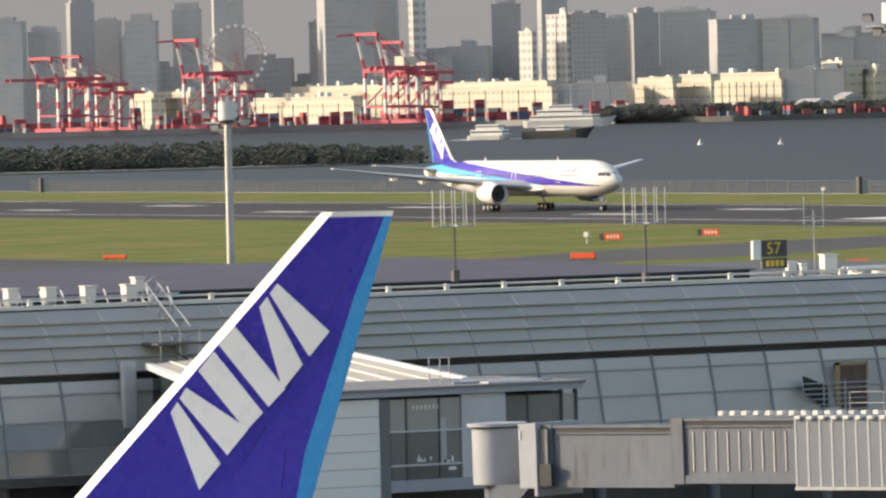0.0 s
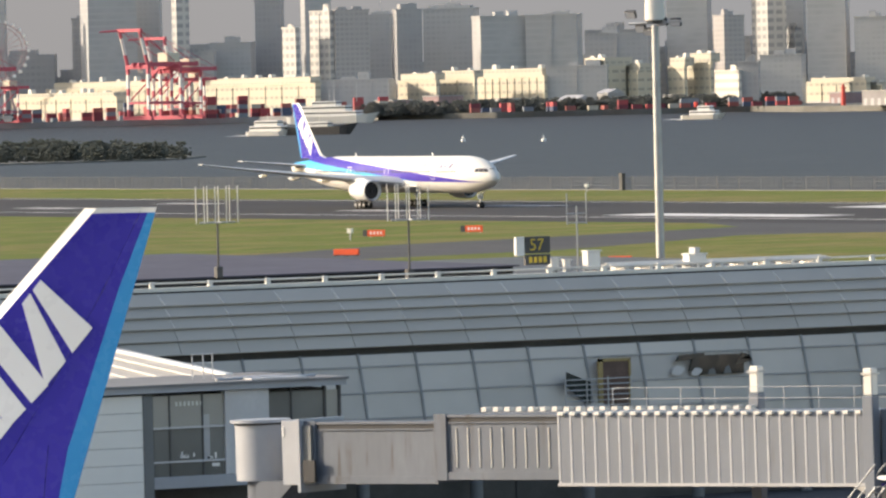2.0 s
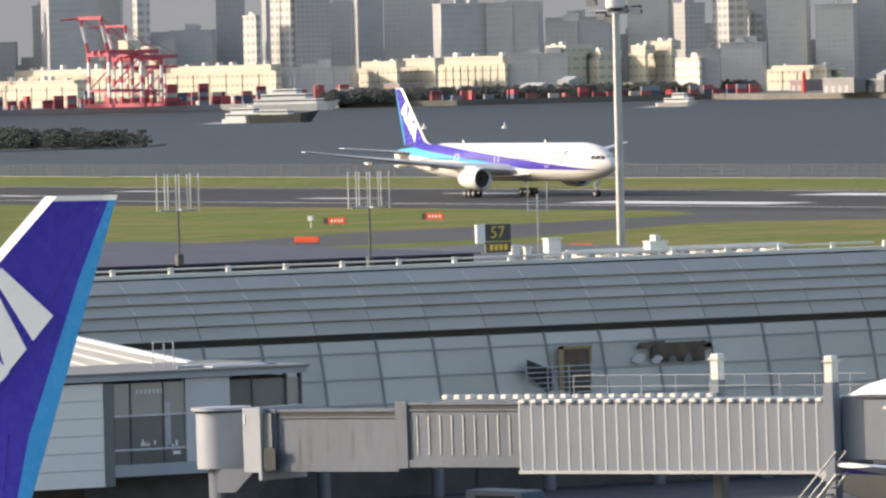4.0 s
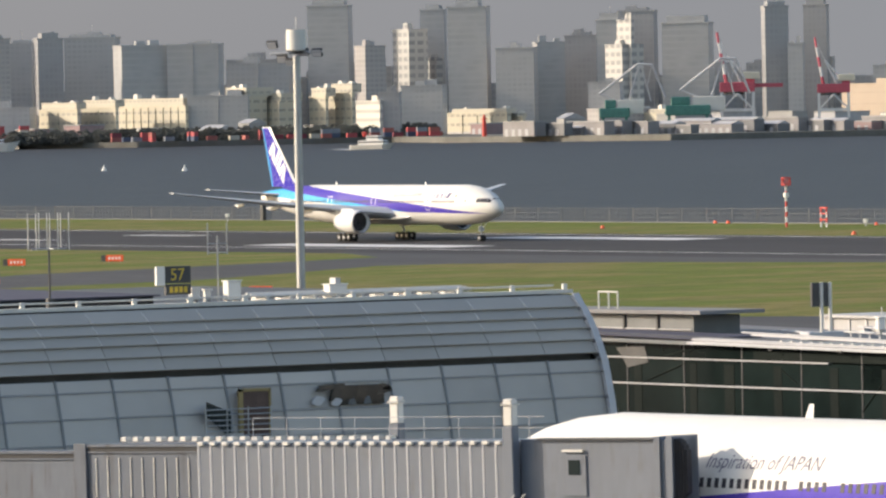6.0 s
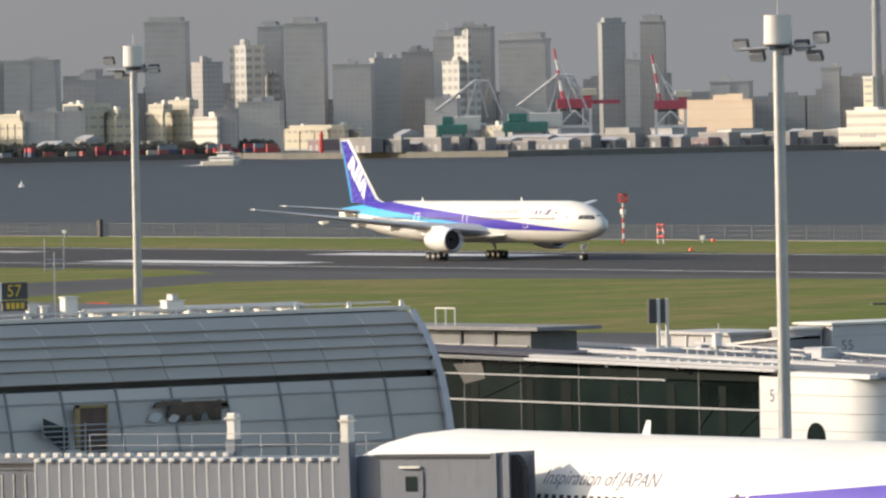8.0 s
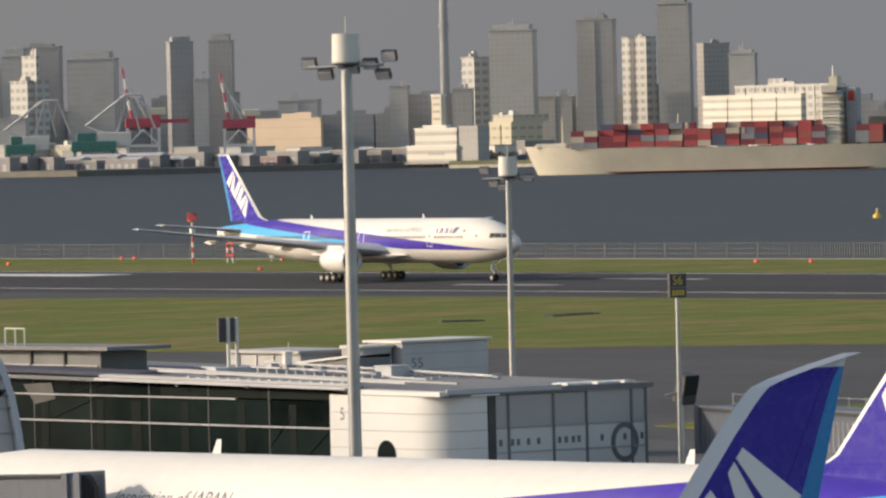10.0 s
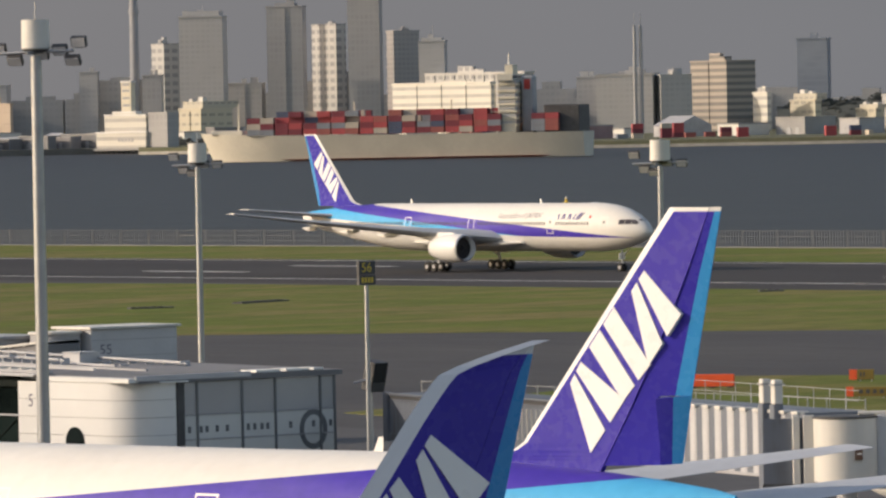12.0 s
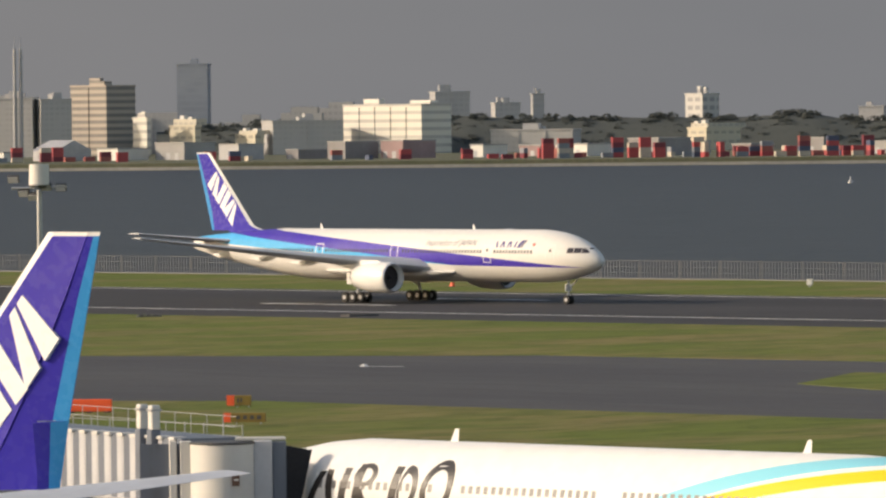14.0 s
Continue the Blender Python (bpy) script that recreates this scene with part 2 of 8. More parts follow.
def prism(points, z0, z1, bm=None):
    return loft([[(x, y, z0) for x, y in points], [(x, y, z1) for x, y in points]], bm)


def rod(a, b, r0, r1=None, n=10, bm=None):
    a, b = Vector(a), Vector(b)
    d = (b - a).normalized()
    u = d.orthogonal().normalized()
    v = d.cross(u)
    r1 = r0 if r1 is None else r1
    return loft([[p + (u * math.cos(2 * math.pi * i / n) + v * math.sin(2 * math.pi * i / n)) * r for i in range(n)] for p, r in ((a, r0), (b, r1))], bm)


def part(name, bm, material, parent=None, label="", smooth=False, at=None):
    me = bpy.data.meshes.new(name)
    bmesh.ops.recalc_face_normals(bm, faces=bm.faces)
    bm.to_mesh(me)
    bm.free()
    for m in (material if isinstance(material, list) else [material]):
        me.materials.append(m)
    if smooth:
        me.polygons.foreach_set("use_smooth", [True] * len(me.polygons))
        me.set_sharp_from_angle(angle=radians(40))
    ob = new(name, me)
    if parent:
        ob.parent = parent
    if at is not None:
        ob.matrix_basis = at
    return tagged(ob, label)


def thing(name, label, category, group="", kind="", at=None):
    ob = tagged(new(name), label, category, group, kind)
    if at is not None:
        ob.matrix_basis = at
    return ob


def structure(name, bm, material, label, category, smooth=False):
    return tagged(part(name, bm, material, smooth=smooth), label, category, "", "structure")


def lerp_table(rows, s):
    for a, b in zip(rows, rows[1:]):
        if s <= b[0]:
            k = (s - a[0]) / (b[0] - a[0])
            return [p + (q - p) * k for p, q in zip(a[1:], b[1:])]
    return list(rows[-1][1:])

# ---- ground, runway, sea ----
RW = 645.0      # the runway's centre line runs along x at this y
ground = structure("ground", box(-5200, 3000, -3000, 752, -6, 0), APRON, "grey concrete apron and airfield ground", "ground")
structure("water", box(-5200, 3000, 752.5, 5000, -8, -2.5), SEA, "dark grey choppy sea water of the bay", "water")


def sheet(name, points, z, material, label, category):
    return structure(name, prism(points, 0.001, z), material, label, category)


def strip(x0, x1, y0, y1):
    return [(x0, y0), (x1, y0), (x1, y1), (x0, y1)]


sheet("taxiway", [(-2600, 330), (-330, 330), (-330, 380), (700, 380), (700, 600), (-2600, 600)], 0.006, ASPHALT, "dark grey asphalt parallel taxiway", "taxiway")
sheet("runway", strip(-2600, 700, 588, 686), 0.012, RUNWAY, "dark asphalt runway with white markings", "runway")
sheet("grass_far", strip(-2600, 700, 686, 750), 0.05, GRASS, "yellowish green mown grass beyond the runway", "grass")
inner = [(-2600, 588), (-2600, 432), (-1500, 438), (-920, 440), (-640, 436), (-607, 455), (-578, 473), (-544, 490), (-518, 506), (-420, 512), (-396, 500), (-360, 490), (700, 490), (700, 588)]
sheet("grass_inner", inner, 0.05, GRASS, "mown grass between runway and taxiway", "grass")
sheet("exit_taxiway", [(-975, 592), (-935, 575), (-925, 553), (-912, 524), (-903, 500), (-880, 470), (-868, 438), (-832, 438), (-846, 493), (-864, 517), (-887, 545), (-884, 556), (-863, 570), (-806, 585), (-750, 592)], 0.056, ASPHALT, "curved grey asphalt exit taxiway through the grass", "taxiway")
sheet("grass_apron", [(-455, 412), (-470, 403), (-458, 382), (-440, 345), (-420, 340), (700, 340), (700, 412)], 0.05, GRASS, "green grass strip beside the apron", "grass")


sheet("grass_island", [(-444, 463), (-459, 486), (-430, 487), (700, 487), (700, 455), (-428, 456)], 0.046, GRASS, "grass island between two taxiways", "grass")


def marking(x0, x1, y0, y1):
    return structure("runway_marking", prism(strip(x0, x1, y0, y1), 0.012, 0.022), MARK, "worn white runway marking", "marking")


marking(-2600, 700, 608.4, 609.3)
marking(-2600, 700, 680.6, 681.5)
for x0, x1 in ((-1045, -985),):
    marking(x0, x1, 617, 627)
    marking(x0, x1, 660, 670)
for x0 in (-1390, -1280, -1154, -850, -697, -547):
    for k in (0, 3.2) if x0 < -1100 else (0,):
        marking(x0, x0 + 23, 631.2 - k, 632.9 - k)
        marking(x0, x0 + 23, 657.1 + k, 658.8 + k)

# ---- sky bank behind the city ----
def cloud_mat():
    m, nt, bs = nodes_of("grey_cloud_bank")
    f = noise_fac(nt, 0.0012, 4.0, (1, 1, 3.0), 0.3, 0.7)
    em = nt.nodes.new("ShaderNodeEmission")
    tc = nt.nodes.new("ShaderNodeTexCoord")
    sp = nt.nodes.new("ShaderNodeSeparateXYZ")
    nt.links.new(tc.outputs["Object"], sp.inputs[0])
    north = math_node(nt, "DIVIDE", math_node(nt, "SUBTRACT", sp.outputs[1], 2050.0), 1500.0, True)
    pale = mixed(nt, f, (0.206, 0.207, 0.211), (0.233, 0.234, 0.236))
    dull = mixed(nt, f, (0.159, 0.175, 0.197), (0.187, 0.206, 0.228))
    nt.links.new(mixed(nt, north, pale, dull), em.inputs["Color"])
    nt.links.new(em.outputs[0], nt.nodes["Material Output"].inputs["Surface"])
    return m


arc = [radians(a) for a in np.arange(-80, -28, 2.0)]
structure("backdrop", loft([[(r * math.sin(a), r * math.cos(a), z) for r, z in ((4965, -10), (4965, 210), (4985, 210), (4985, -10))] for a in arc]), cloud_mat(), "even grey cloud over the far side of the bay", "sky")

# ---- land across the bay ----
def shore_land(name, points, z, material, label):
    return structure(name, prism(points, -8, z), material, label, "land")


def polar(az, d):
    return (d * math.sin(radians(az)), d * math.cos(radians(az)))


WOODS = ground_mat("dark_scrub", (0.17, 0.165, 0.15), (0.21, 0.205, 0.185), (0.13, 0.13, 0.11), 0.02, (1, 1, 1))
shore_land("land_quay", [polar(-69, 4600), polar(-64.9, 4560), polar(-62, 4580), polar(-61.1, 4520), polar(-60.9, 4960), polar(-69, 4960)], 1.2, CONCRETE, "grey container quay across the bay")
shore_land("land_point", [polar(-61.3, 4540), polar(-60.2, 4480), polar(-58.3, 4500), polar(-57.9, 4330), polar(-56.2, 4150), polar(-55.0, 4180), polar(-53.2, 4210), polar(-52.6, 4260), polar(-52.0, 4960), polar(-61.3, 4960)], 0.8, WOODS, "dark low shore across the bay")
shore_land("land_far", [polar(-53.4, 4100), polar(-50.2, 3880), polar(-48, 3850), polar(-44, 3830), polar(-40, 3830), polar(-36, 3860), polar(-36, 4960), polar(-53.4, 4960)], 1.0, SHORE, "pale rubble shore with grass across the bay")

RIPRAP = ground_mat("pale_riprap", (0.40, 0.39, 0.35), (0.52, 0.50, 0.45), (0.22, 0.22, 0.19), 0.3, (1, 1, 1))
edge_line = [polar(-53.4, 4098), polar(-50.2, 3878), polar(-48, 3848), polar(-44, 3828), polar(-40, 3828), polar(-36, 3858)]
structure("riprap", prism(edge_line + [(x * 1.002, y * 1.002) for x, y in edge_line[::-1]], -6, -0.9), RIPRAP, "pale rubble along the far waterline", "shore")

# ---- airliners ----
def livery_mat(name, top, low, low2, white=(0.72, 0.705, 0.665)):
    """Fuselage paint: white, with a violet-blue band that widens towards the tail and a light blue band under it.
    top, low, low2: (height at the nose, rise per metre) of the band's edges."""
    m, nt, bs = nodes_of(name)
    tc = nt.nodes.new("ShaderNodeTexCoord")
    sp = nt.nodes.new("ShaderNodeSeparateXYZ")
    nt.links.new(tc.outputs["Object"], sp.inputs[0])
    s = math_node(nt, "MULTIPLY", sp.outputs[0], -1.0)
    z = sp.outputs[2]

    def edge(a, b):
        return math_node(nt, "ADD", math_node(nt, "MULTIPLY", s, b), a)

    e_top = edge(*top)
    e_low = math_node(nt, "MAXIMUM", edge(*low), edge(4.42, 0.01))
    e_low2 = math_node(nt, "MINIMUM", math_node(nt, "MAXIMUM", edge(*low2), edge(4.42, 0.01)), e_low)
    soft = noise_fac(nt, 1.5, 3.0)
    wht = mixed(nt, soft, tuple(c * 0.95 for c in white), white)
    blu = mixed(nt, soft, (0.050, 0.030, 0.33), (0.062, 0.036, 0.39))
    cya = mixed(nt, soft, (0.05, 0.36, 0.66), (0.06, 0.40, 0.72))
    col = mixed(nt, math_node(nt, "GREATER_THAN", z, e_low2), wht, cya)
    col = mixed(nt, math_node(nt, "GREATER_THAN", z, e_low), col, blu)
    col = mixed(nt, math_node(nt, "GREATER_THAN", z, e_top), col, wht)
    grime = noise_fac(nt, 0.5, 5.0, (0.25, 1, 2), 0.45, 0.75)
    col = mixed(nt, math_node(nt, "MULTIPLY", grime, 0.12), col, (0.35, 0.33, 0.30))
    nt.links.new(col, bs.inputs["Base Color"])
    bs.inputs["Roughness"].default_value = 0.55
    bs.inputs["Specular IOR Level"].default_value = 0.25
    return m


def arcs_mat():
    """White fuselage paint with a light blue and a yellow arc that rise to the crown towards the tail."""
    m, nt, bs = nodes_of("white_paint_with_blue_and_yellow_arcs")
    tc = nt.nodes.new("ShaderNodeTexCoord")
    sp = nt.nodes.new("ShaderNodeSeparateXYZ")
    nt.links.new(tc.outputs["Object"], sp.inputs[0])
    s = math_node(nt, "MULTIPLY", sp.outputs[0], -1.0)

    def above(end, top, drop, length):
        k = math_node(nt, "DIVIDE", math_node(nt, "MAXIMUM", math_node(nt, "SUBTRACT", end, s), 0.0), length)
        return math_node(nt, "LESS_THAN", sp.outputs[2], math_node(nt, "SUBTRACT", top, math_node(nt, "MULTIPLY", math_node(nt, "MULTIPLY", k, k), drop)))

    soft = noise_fac(nt, 1.2, 3.0)
    wht = mixed(nt, soft, (0.75, 0.74, 0.71), (0.80, 0.79, 0.76))
    col = mixed(nt, above(44.5, 7.42, 2.6, 15.0), wht, (0.22, 0.60, 0.72))
    col = mixed(nt, above(47.5, 7.2, 2.6, 16.6), col, wht)
    col = mixed(nt, above(49.5, 7.12, 2.6, 19.0), col, (0.86, 0.55, 0.02))
    col = mixed(nt, above(51.5, 6.7, 2.6, 21.0), col, wht)
    nt.links.new(col, bs.inputs["Base Color"])
    bs.inputs["Roughness"].default_value = 0.55
    bs.inputs["Specular IOR Level"].default_value = 0.25
    return m


LIVERY = livery_mat("white_paint_with_violet_and_light_blue_bands", (4.30, 0.080), (2.63, 0.088), (3.36, 0.056))
ARCS = arcs_mat()
WINDOW = mat("cabin_window", (0.05, 0.048, 0.06), 0.5, vary=0.2)
WINDOW.node_tree.nodes["Principled BSDF"].inputs["Specular IOR Level"].default_value = 0.2
LETTER = mat("grey_lettering", (0.16, 0.15, 0.20), 0.5, vary=0.1)
MARK_WHITE = mat("bright_white_film", (0.82, 0.82, 0.82), 0.3, vary=0.03, scale=0.3, fine=2.0)
NAVY = mat("navy_shape", (0.03, 0.02, 0.20), 0.4, vary=0.1)
DARKPAINT = mat("black_lettering", (0.025, 0.022, 0.022), 0.4, vary=0.2)
CHARCOAL = mat("black_canvas", (0.02, 0.02, 0.024), 0.8, vary=0.3)
FAN = mat("fan_blades", (0.03, 0.03, 0.033), 0.45, 0.5, vary=0.3)
WINGTOP = mat("wing_grey", (0.50, 0.52, 0.55), 0.45, vary=0.1, scale=0.3, fine=2.0)


class Jet:
    """Sizes of one type. length, radius, axis height; sections: station / length of the nose, height of centre, half height, half width."""

    def __init__(self, length, radius, zc, wing, stab, fin, engine, gear):
        self.length, self.radius, self.zc, self.wing, self.stab, self.fin, self.engine, self.gear = length, radius, zc, wing, stab, fin, engine, gear


BIG = Jet(73.9, 3.2, 5.8, dict(root=27.0, y0=2.8, kink=10.5, span=31.6, sweep=36.0, chord=13.6, kchord=8.6, tip=2.0, z=4.4, rise=6.8),
          dict(root=63.5, span=10.8, sweep=39.0, chord=7.4, tip=2.4, z=7.2, rise=6.5),
          dict(le0=61.85, te0=70.3, z0=8.7, le1=70.55, te1=73.15, z1=18.55),
          dict(y=9.7, s=26.4, r=1.85, long=6.4, z=3.25), dict(nose=5.9, main=37.6, track=5.5, wheel=0.66))
MID = Jet(54.9, 2.6, 4.85, dict(root=18.5, y0=2.3, kink=8.5, span=23.8, sweep=34.5, chord=10.5, kchord=6.6, tip=2.2, z=3.5, rise=6.5),
          dict(root=47.0, span=9.3, sweep=36.0, chord=5.6, tip=2.0, z=5.6, rise=7.0),
          dict(le0=45.5, te0=53.0, z0=7.0, le1=52.0, te1=54.6, z1=15.9),
          dict(y=7.9, s=17.0, r=1.45, long=5.0, z=2.7), dict(nose=5.0, main=27.8, track=4.65, wheel=0.58))


def hull_rows(j):
    """Station, centre height, half height, half width, from the nose to the tail cone."""
    r, z, n = j.radius, j.zc, j.length
    rows = [(0.0, z - 0.62, 0.04, 0.04), (0.12, z - 0.60, 0.42, 0.44), (0.5, z - 0.56, 0.80, 0.86), (1.2, z - 0.46, 1.26, 1.34), (2.2, z - 0.34, 1.74, 1.82),
            (3.4, z - 0.22, 2.20, 2.26), (5.0, z - 0.11, 2.66, 2.68), (7.0, z - 0.03, 2.99, 2.99), (9.5, z, 3.2, 3.2)]
    rows = [(a, b, c * r / 3.2, d * r / 3.2) for a, b, c, d in rows]
    for k, up, h, w in ((0.64, 0, 1, 1), (0.70, 0.03, 0.975, 0.99), (0.76, 0.10, 0.905, 0.94), (0.82, 0.17, 0.77, 0.83), (0.88, 0.25, 0.61, 0.65), (0.94, 0.32, 0.43, 0.40), (0.98, 0.37, 0.29, 0.17), (0.997, 0.39, 0.20, 0.05)):
        rows.append((n * k, z + up * r, r * h, r * w))
    return rows


def hull_y(j, s, z):
    """Half width of the fuselage at a station and height."""
    zc, h, w = lerp_table(hull_rows(j), s)
    return w * math.sqrt(max(0.0, 1 - ((z - zc) / h) ** 2))


def fuselage(j, material, parent):
    rows = hull_rows(j)
    stations = sorted({r[0] for r in rows} | {x for x in np.arange(12, j.length * 0.64, 4.0)})
    secs = []
    for s in stations:
        zc, h, w = lerp_table(rows, s)
        secs.append([(-s, w * math.sin(a), zc + h * math.cos(a)) for a in [2 * math.pi * i / 40 for i in range(40)]])
    return part("fuselage", loft(secs), material, parent, smooth=True)


def airfoil(le, te, y, z, thick):
    """A closed section in the plane of a wing rib, leading edge at -le."""
    c = te - le
    up = ((0.0, 0.0), (0.03, 0.45), (0.12, 0.85), (0.35, 1.0), (0.65, 0.7), (1.0, 0.05))
    pts = [(-(le + c * f), y, z + thick * t) for f, t in up]
    pts += [(-(le + c * f), y, z - thick * 0.75 * t) for f, t in up[::-1]]
    return pts


def wing(j, side, parent, droop=0.0, sweep=0.0):
    """A swept wing; droop lowers a parked jet's tip and sweep eases the leading edge, fitted to the camera's view."""
    w = dict(j.wing)
    w["rise"] -= droop
    w["sweep"] -= sweep
    secs = []
    for k in np.linspace(0, 1, 9):
        y = w["y0"] + (w["span"] - w["y0"]) * k
        le = w["root"] + (y - w["y0"]) * math.tan(radians(w["sweep"]))
        if y < w["kink"]:
            c = w["chord"] + (w["kchord"] - w["chord"]) * (y - w["y0"]) / (w["kink"] - w["y0"])
        else:
            c = w["kchord"] + (w["tip"] - w["kchord"]) * (y - w["kink"]) / (w["span"] - w["kink"])
        z = w["z"] + (y - w["y0"]) * math.tan(radians(w["rise"])) + 0.5 * k * k
        secs.append(airfoil(le, le + c, side * y, z, 0.085 * c * (1 - 0.35 * k)))
    ob = part("wing", loft(secs), WINGTOP, parent, "pale grey swept wing", True)
    for f in (0.30, 0.47, 0.64):
        y = w["y0"] + (w["span"] - w["y0"]) * f
        le = w["root"] + (y - w["y0"]) * math.tan(radians(w["sweep"]))
        c = w["kchord"] + (w["tip"] - w["kchord"]) * max(0, (y - w["kink"])) / (w["span"] - w["kink"])
        z = w["z"] + (y - w["y0"]) * math.tan(radians(w["rise"])) - 0.30
        rings = [[(-(le + c * a), side * y + r * math.cos(t) * 0.8, z - d + r * math.sin(t)) for t in np.linspace(0, 2 * math.pi, 9)[:-1]]
                 for a, r, d in ((0.55, 0.05, 0.0), (0.7, 0.30, 0.12), (0.95, 0.34, 0.22), (1.2, 0.05, 0.1))]
        part("flap_fairing", loft(rings), WHITE, ob, "white flap track fairing", True)
    return ob


def stabiliser(j, side, parent):
    w = j.stab
    secs = []
    for k in (0, 0.5, 1):
        y = 0.3 + (w["span"] - 0.3) * k
        le = w["root"] + (y - 0.3) * math.tan(radians(w["sweep"]))
        c = w["chord"] + (w["tip"] - w["chord"]) * k
        secs.append(airfoil(le, le + c, side * y, w["z"] + y * math.tan(radians(w["rise"])), 0.045 * c))
    return part("tailplane", loft(secs), WINGTOP, parent, "pale grey tailplane", True)


def fin_at(f, k):
    """Leading edge, trailing edge, height and half thickness of a fin at the fraction k of its height."""
    return f["le0"] + (f["le1"] - f["le0"]) * k, f["te0"] + (f["te1"] - f["te0"]) * k, f["z0"] + (f["z1"] - f["z0"]) * k, 0.30 - 0.17 * k


def hinge_thick(k, hinge):
    """Share of a fin's thickness that is left at the rudder's hinge."""
    return 1 - (hinge + 0.2 * k)


def round_off(k, chord):
    """How far the leading edge of a rounded fin falls back near its tip."""
    if k < 0.915:
        return 0.2 * max(0.0, k / 0.915) ** 12
    return 0.2 + (chord - 0.3) * ((k - 0.915) / 0.085) ** 1.5


def tail_fin(j, parent, turn=0.0, rounded=False, edge=None, hinge=0.60):
    """The fin with its pale leading edge and cap, a fillet at its foot, and the rudder with a tab, which may be turned."""
    f = j.fin
    edge = edge or WHITE
    cap = 0.965 if rounded else 0.984
    zc, h, _ = lerp_table(hull_rows(j), f["le0"])
    foot_k = (zc + h - f["z0"]) / (f["z1"] - f["z0"])
    levels = [-0.22, 0.0] + [foot_k + q for q in (0.0, 0.012, 0.026, 0.045, 0.075)] + [0.2, 0.4, 0.6, 0.8, cap] + ([0.975, 0.985, 0.993, 1.0] if rounded else [0.99, 1.0])
    if rounded:
        levels += [0.87, 0.90, 0.92, 0.94]
    levels = sorted(levels)
    bm = bmesh.new()
    rings = []
    for k in levels:
        le, te, z, t = fin_at(f, k)
        hg = le + (te - le) * (hinge + 0.2 * k)
        if rounded:
            le += round_off(k, te - le)
            hg = le + (te - le) * (hinge + 0.2 * k)
        else:
            le -= 1.7 * max(0.0, 1 - max(0.0, k - foot_k) / 0.075) ** 2
        w = 0.46
        ring = [(-le, 0, z), (-(le + w), t, z), (-hg, t * hinge_thick(k, hinge), z), (-hg, -t * hinge_thick(k, hinge), z), (-(le + w), -t, z)]
        rings.append([bm.verts.new(p) for p in ring])
    ring_faces(bm, rings)
    bm.faces.ensure_lookup_table()
    n = len(rings[0])
    for i, fc in enumerate(bm.faces):
        if i < n * (len(rings) - 1):
            lv, sg = divmod(i, n)
            fc.material_index = 1 if sg in (0, n - 1) or levels[lv] >= cap else 0
        else:
            fc.material_index = 1
    fin = part("tail_fin", bm, [BLUE, edge], parent, "violet-blue tail fin with pale leading edge")
    # rudder, in its own space at the foot of its hinge; the tab sits in its lower trailing edge
    le, te, z0, t = fin_at(f, 0.0)
    foot = Vector((-(le + (te - le) * hinge), 0, z0))
    split = 0.0 if rounded else 0.27

    def tab_wide(k):
        return 0.85 + 0.6 * k / 0.27

    bm = bmesh.new()
    for rl, tabbed in (([0.0, split], True), ([split, 0.5, 0.75, cap, cap + 0.006, 1.0] if not rounded else [k for k in levels if k >= 0.0], False)):
        if rl[0] == rl[-1]:
            continue
        rings = []
        for k in rl:
            le, te, z, t = fin_at(f, k)
            if rounded:
                le += round_off(k, te - le)
            hg = le + (te - le) * (hinge + 0.2 * k) + 0.02
            if tabbed:
                te -= tab_wide(k)
            cy = te - (0.05 if tabbed else min(0.82 - 0.4 * k, 0.5 * (te - hg)))
            end = 0.06 if tabbed else 0.02
            th = t * hinge_thick(k, hinge) * 0.98
            mid = max(end, th * (te - cy) / max(0.02, te - hg))
            pts = [(-hg, th), (-cy, mid), (-te, end), (-te, -end), (-cy, -mid), (-hg, -th)]
            rings.append([bm.verts.new(Vector((x, y, z)) - foot) for x, y in pts])
        first = len(bm.faces)
        ring_faces(bm, rings)
        bm.faces.ensure_lookup_table()
        for i, fc in enumerate(bm.faces[first:]):
            lv, sg = divmod(i, 6)
            if lv >= len(rings) - 1:
                fc.material_index = 2 if i % 6 == 1 and not tabbed else 0
            else:
                fc.material_index = 2 if rl[lv] >= cap else (1 if sg in (1, 2, 3) and not tabbed else 0)
    le1, te1, z1, _ = fin_at(f, 1.0)
    top = Vector((-(le1 + (te1 - le1) * (hinge + 0.2)), 0, z1))
    axis = (top - foot).normalized()
    rudder = part("rudder", bm, [BLUE, CYAN, edge], parent, "violet-blue rudder with light blue trailing edge",
                  at=Matrix.Translation(foot) @ Matrix.Rotation(radians(turn), 4, axis))
    if not rounded:
        _, te, z, _ = fin_at(f, 0.0)
        low = Vector((-(te - tab_wide(0.0)), 0, z))
        rings = []
        bm = bmesh.new()
        for k in (0.0, split):
            _, te, z, _ = fin_at(f, k)
            w = tab_wide(k)
            pts = [(-(te - w) - 0.02, 0.055), (-(te - w * 0.5), 0.035), (-te, 0.015), (-te, -0.015), (-(te - w * 0.5), -0.035), (-(te - w) - 0.02, -0.055)]
            rings.append([bm.verts.new(Vector((x, y, z)) - low) for x, y in pts])
        ring_faces(bm, rings)
        bm.faces.ensure_lookup_table()
        for i, fc in enumerate(bm.faces):
            fc.material_index = 1 if i in (1, 2, 3) else 0
        part("rudder_tab", bm, [BLUE, CYAN], rudder, "violet-blue rudder tab with light blue edge", at=Matrix.Translation(low - foot) @ Matrix.Rotation(radians(1.3 * turn), 4, axis))
    return fin


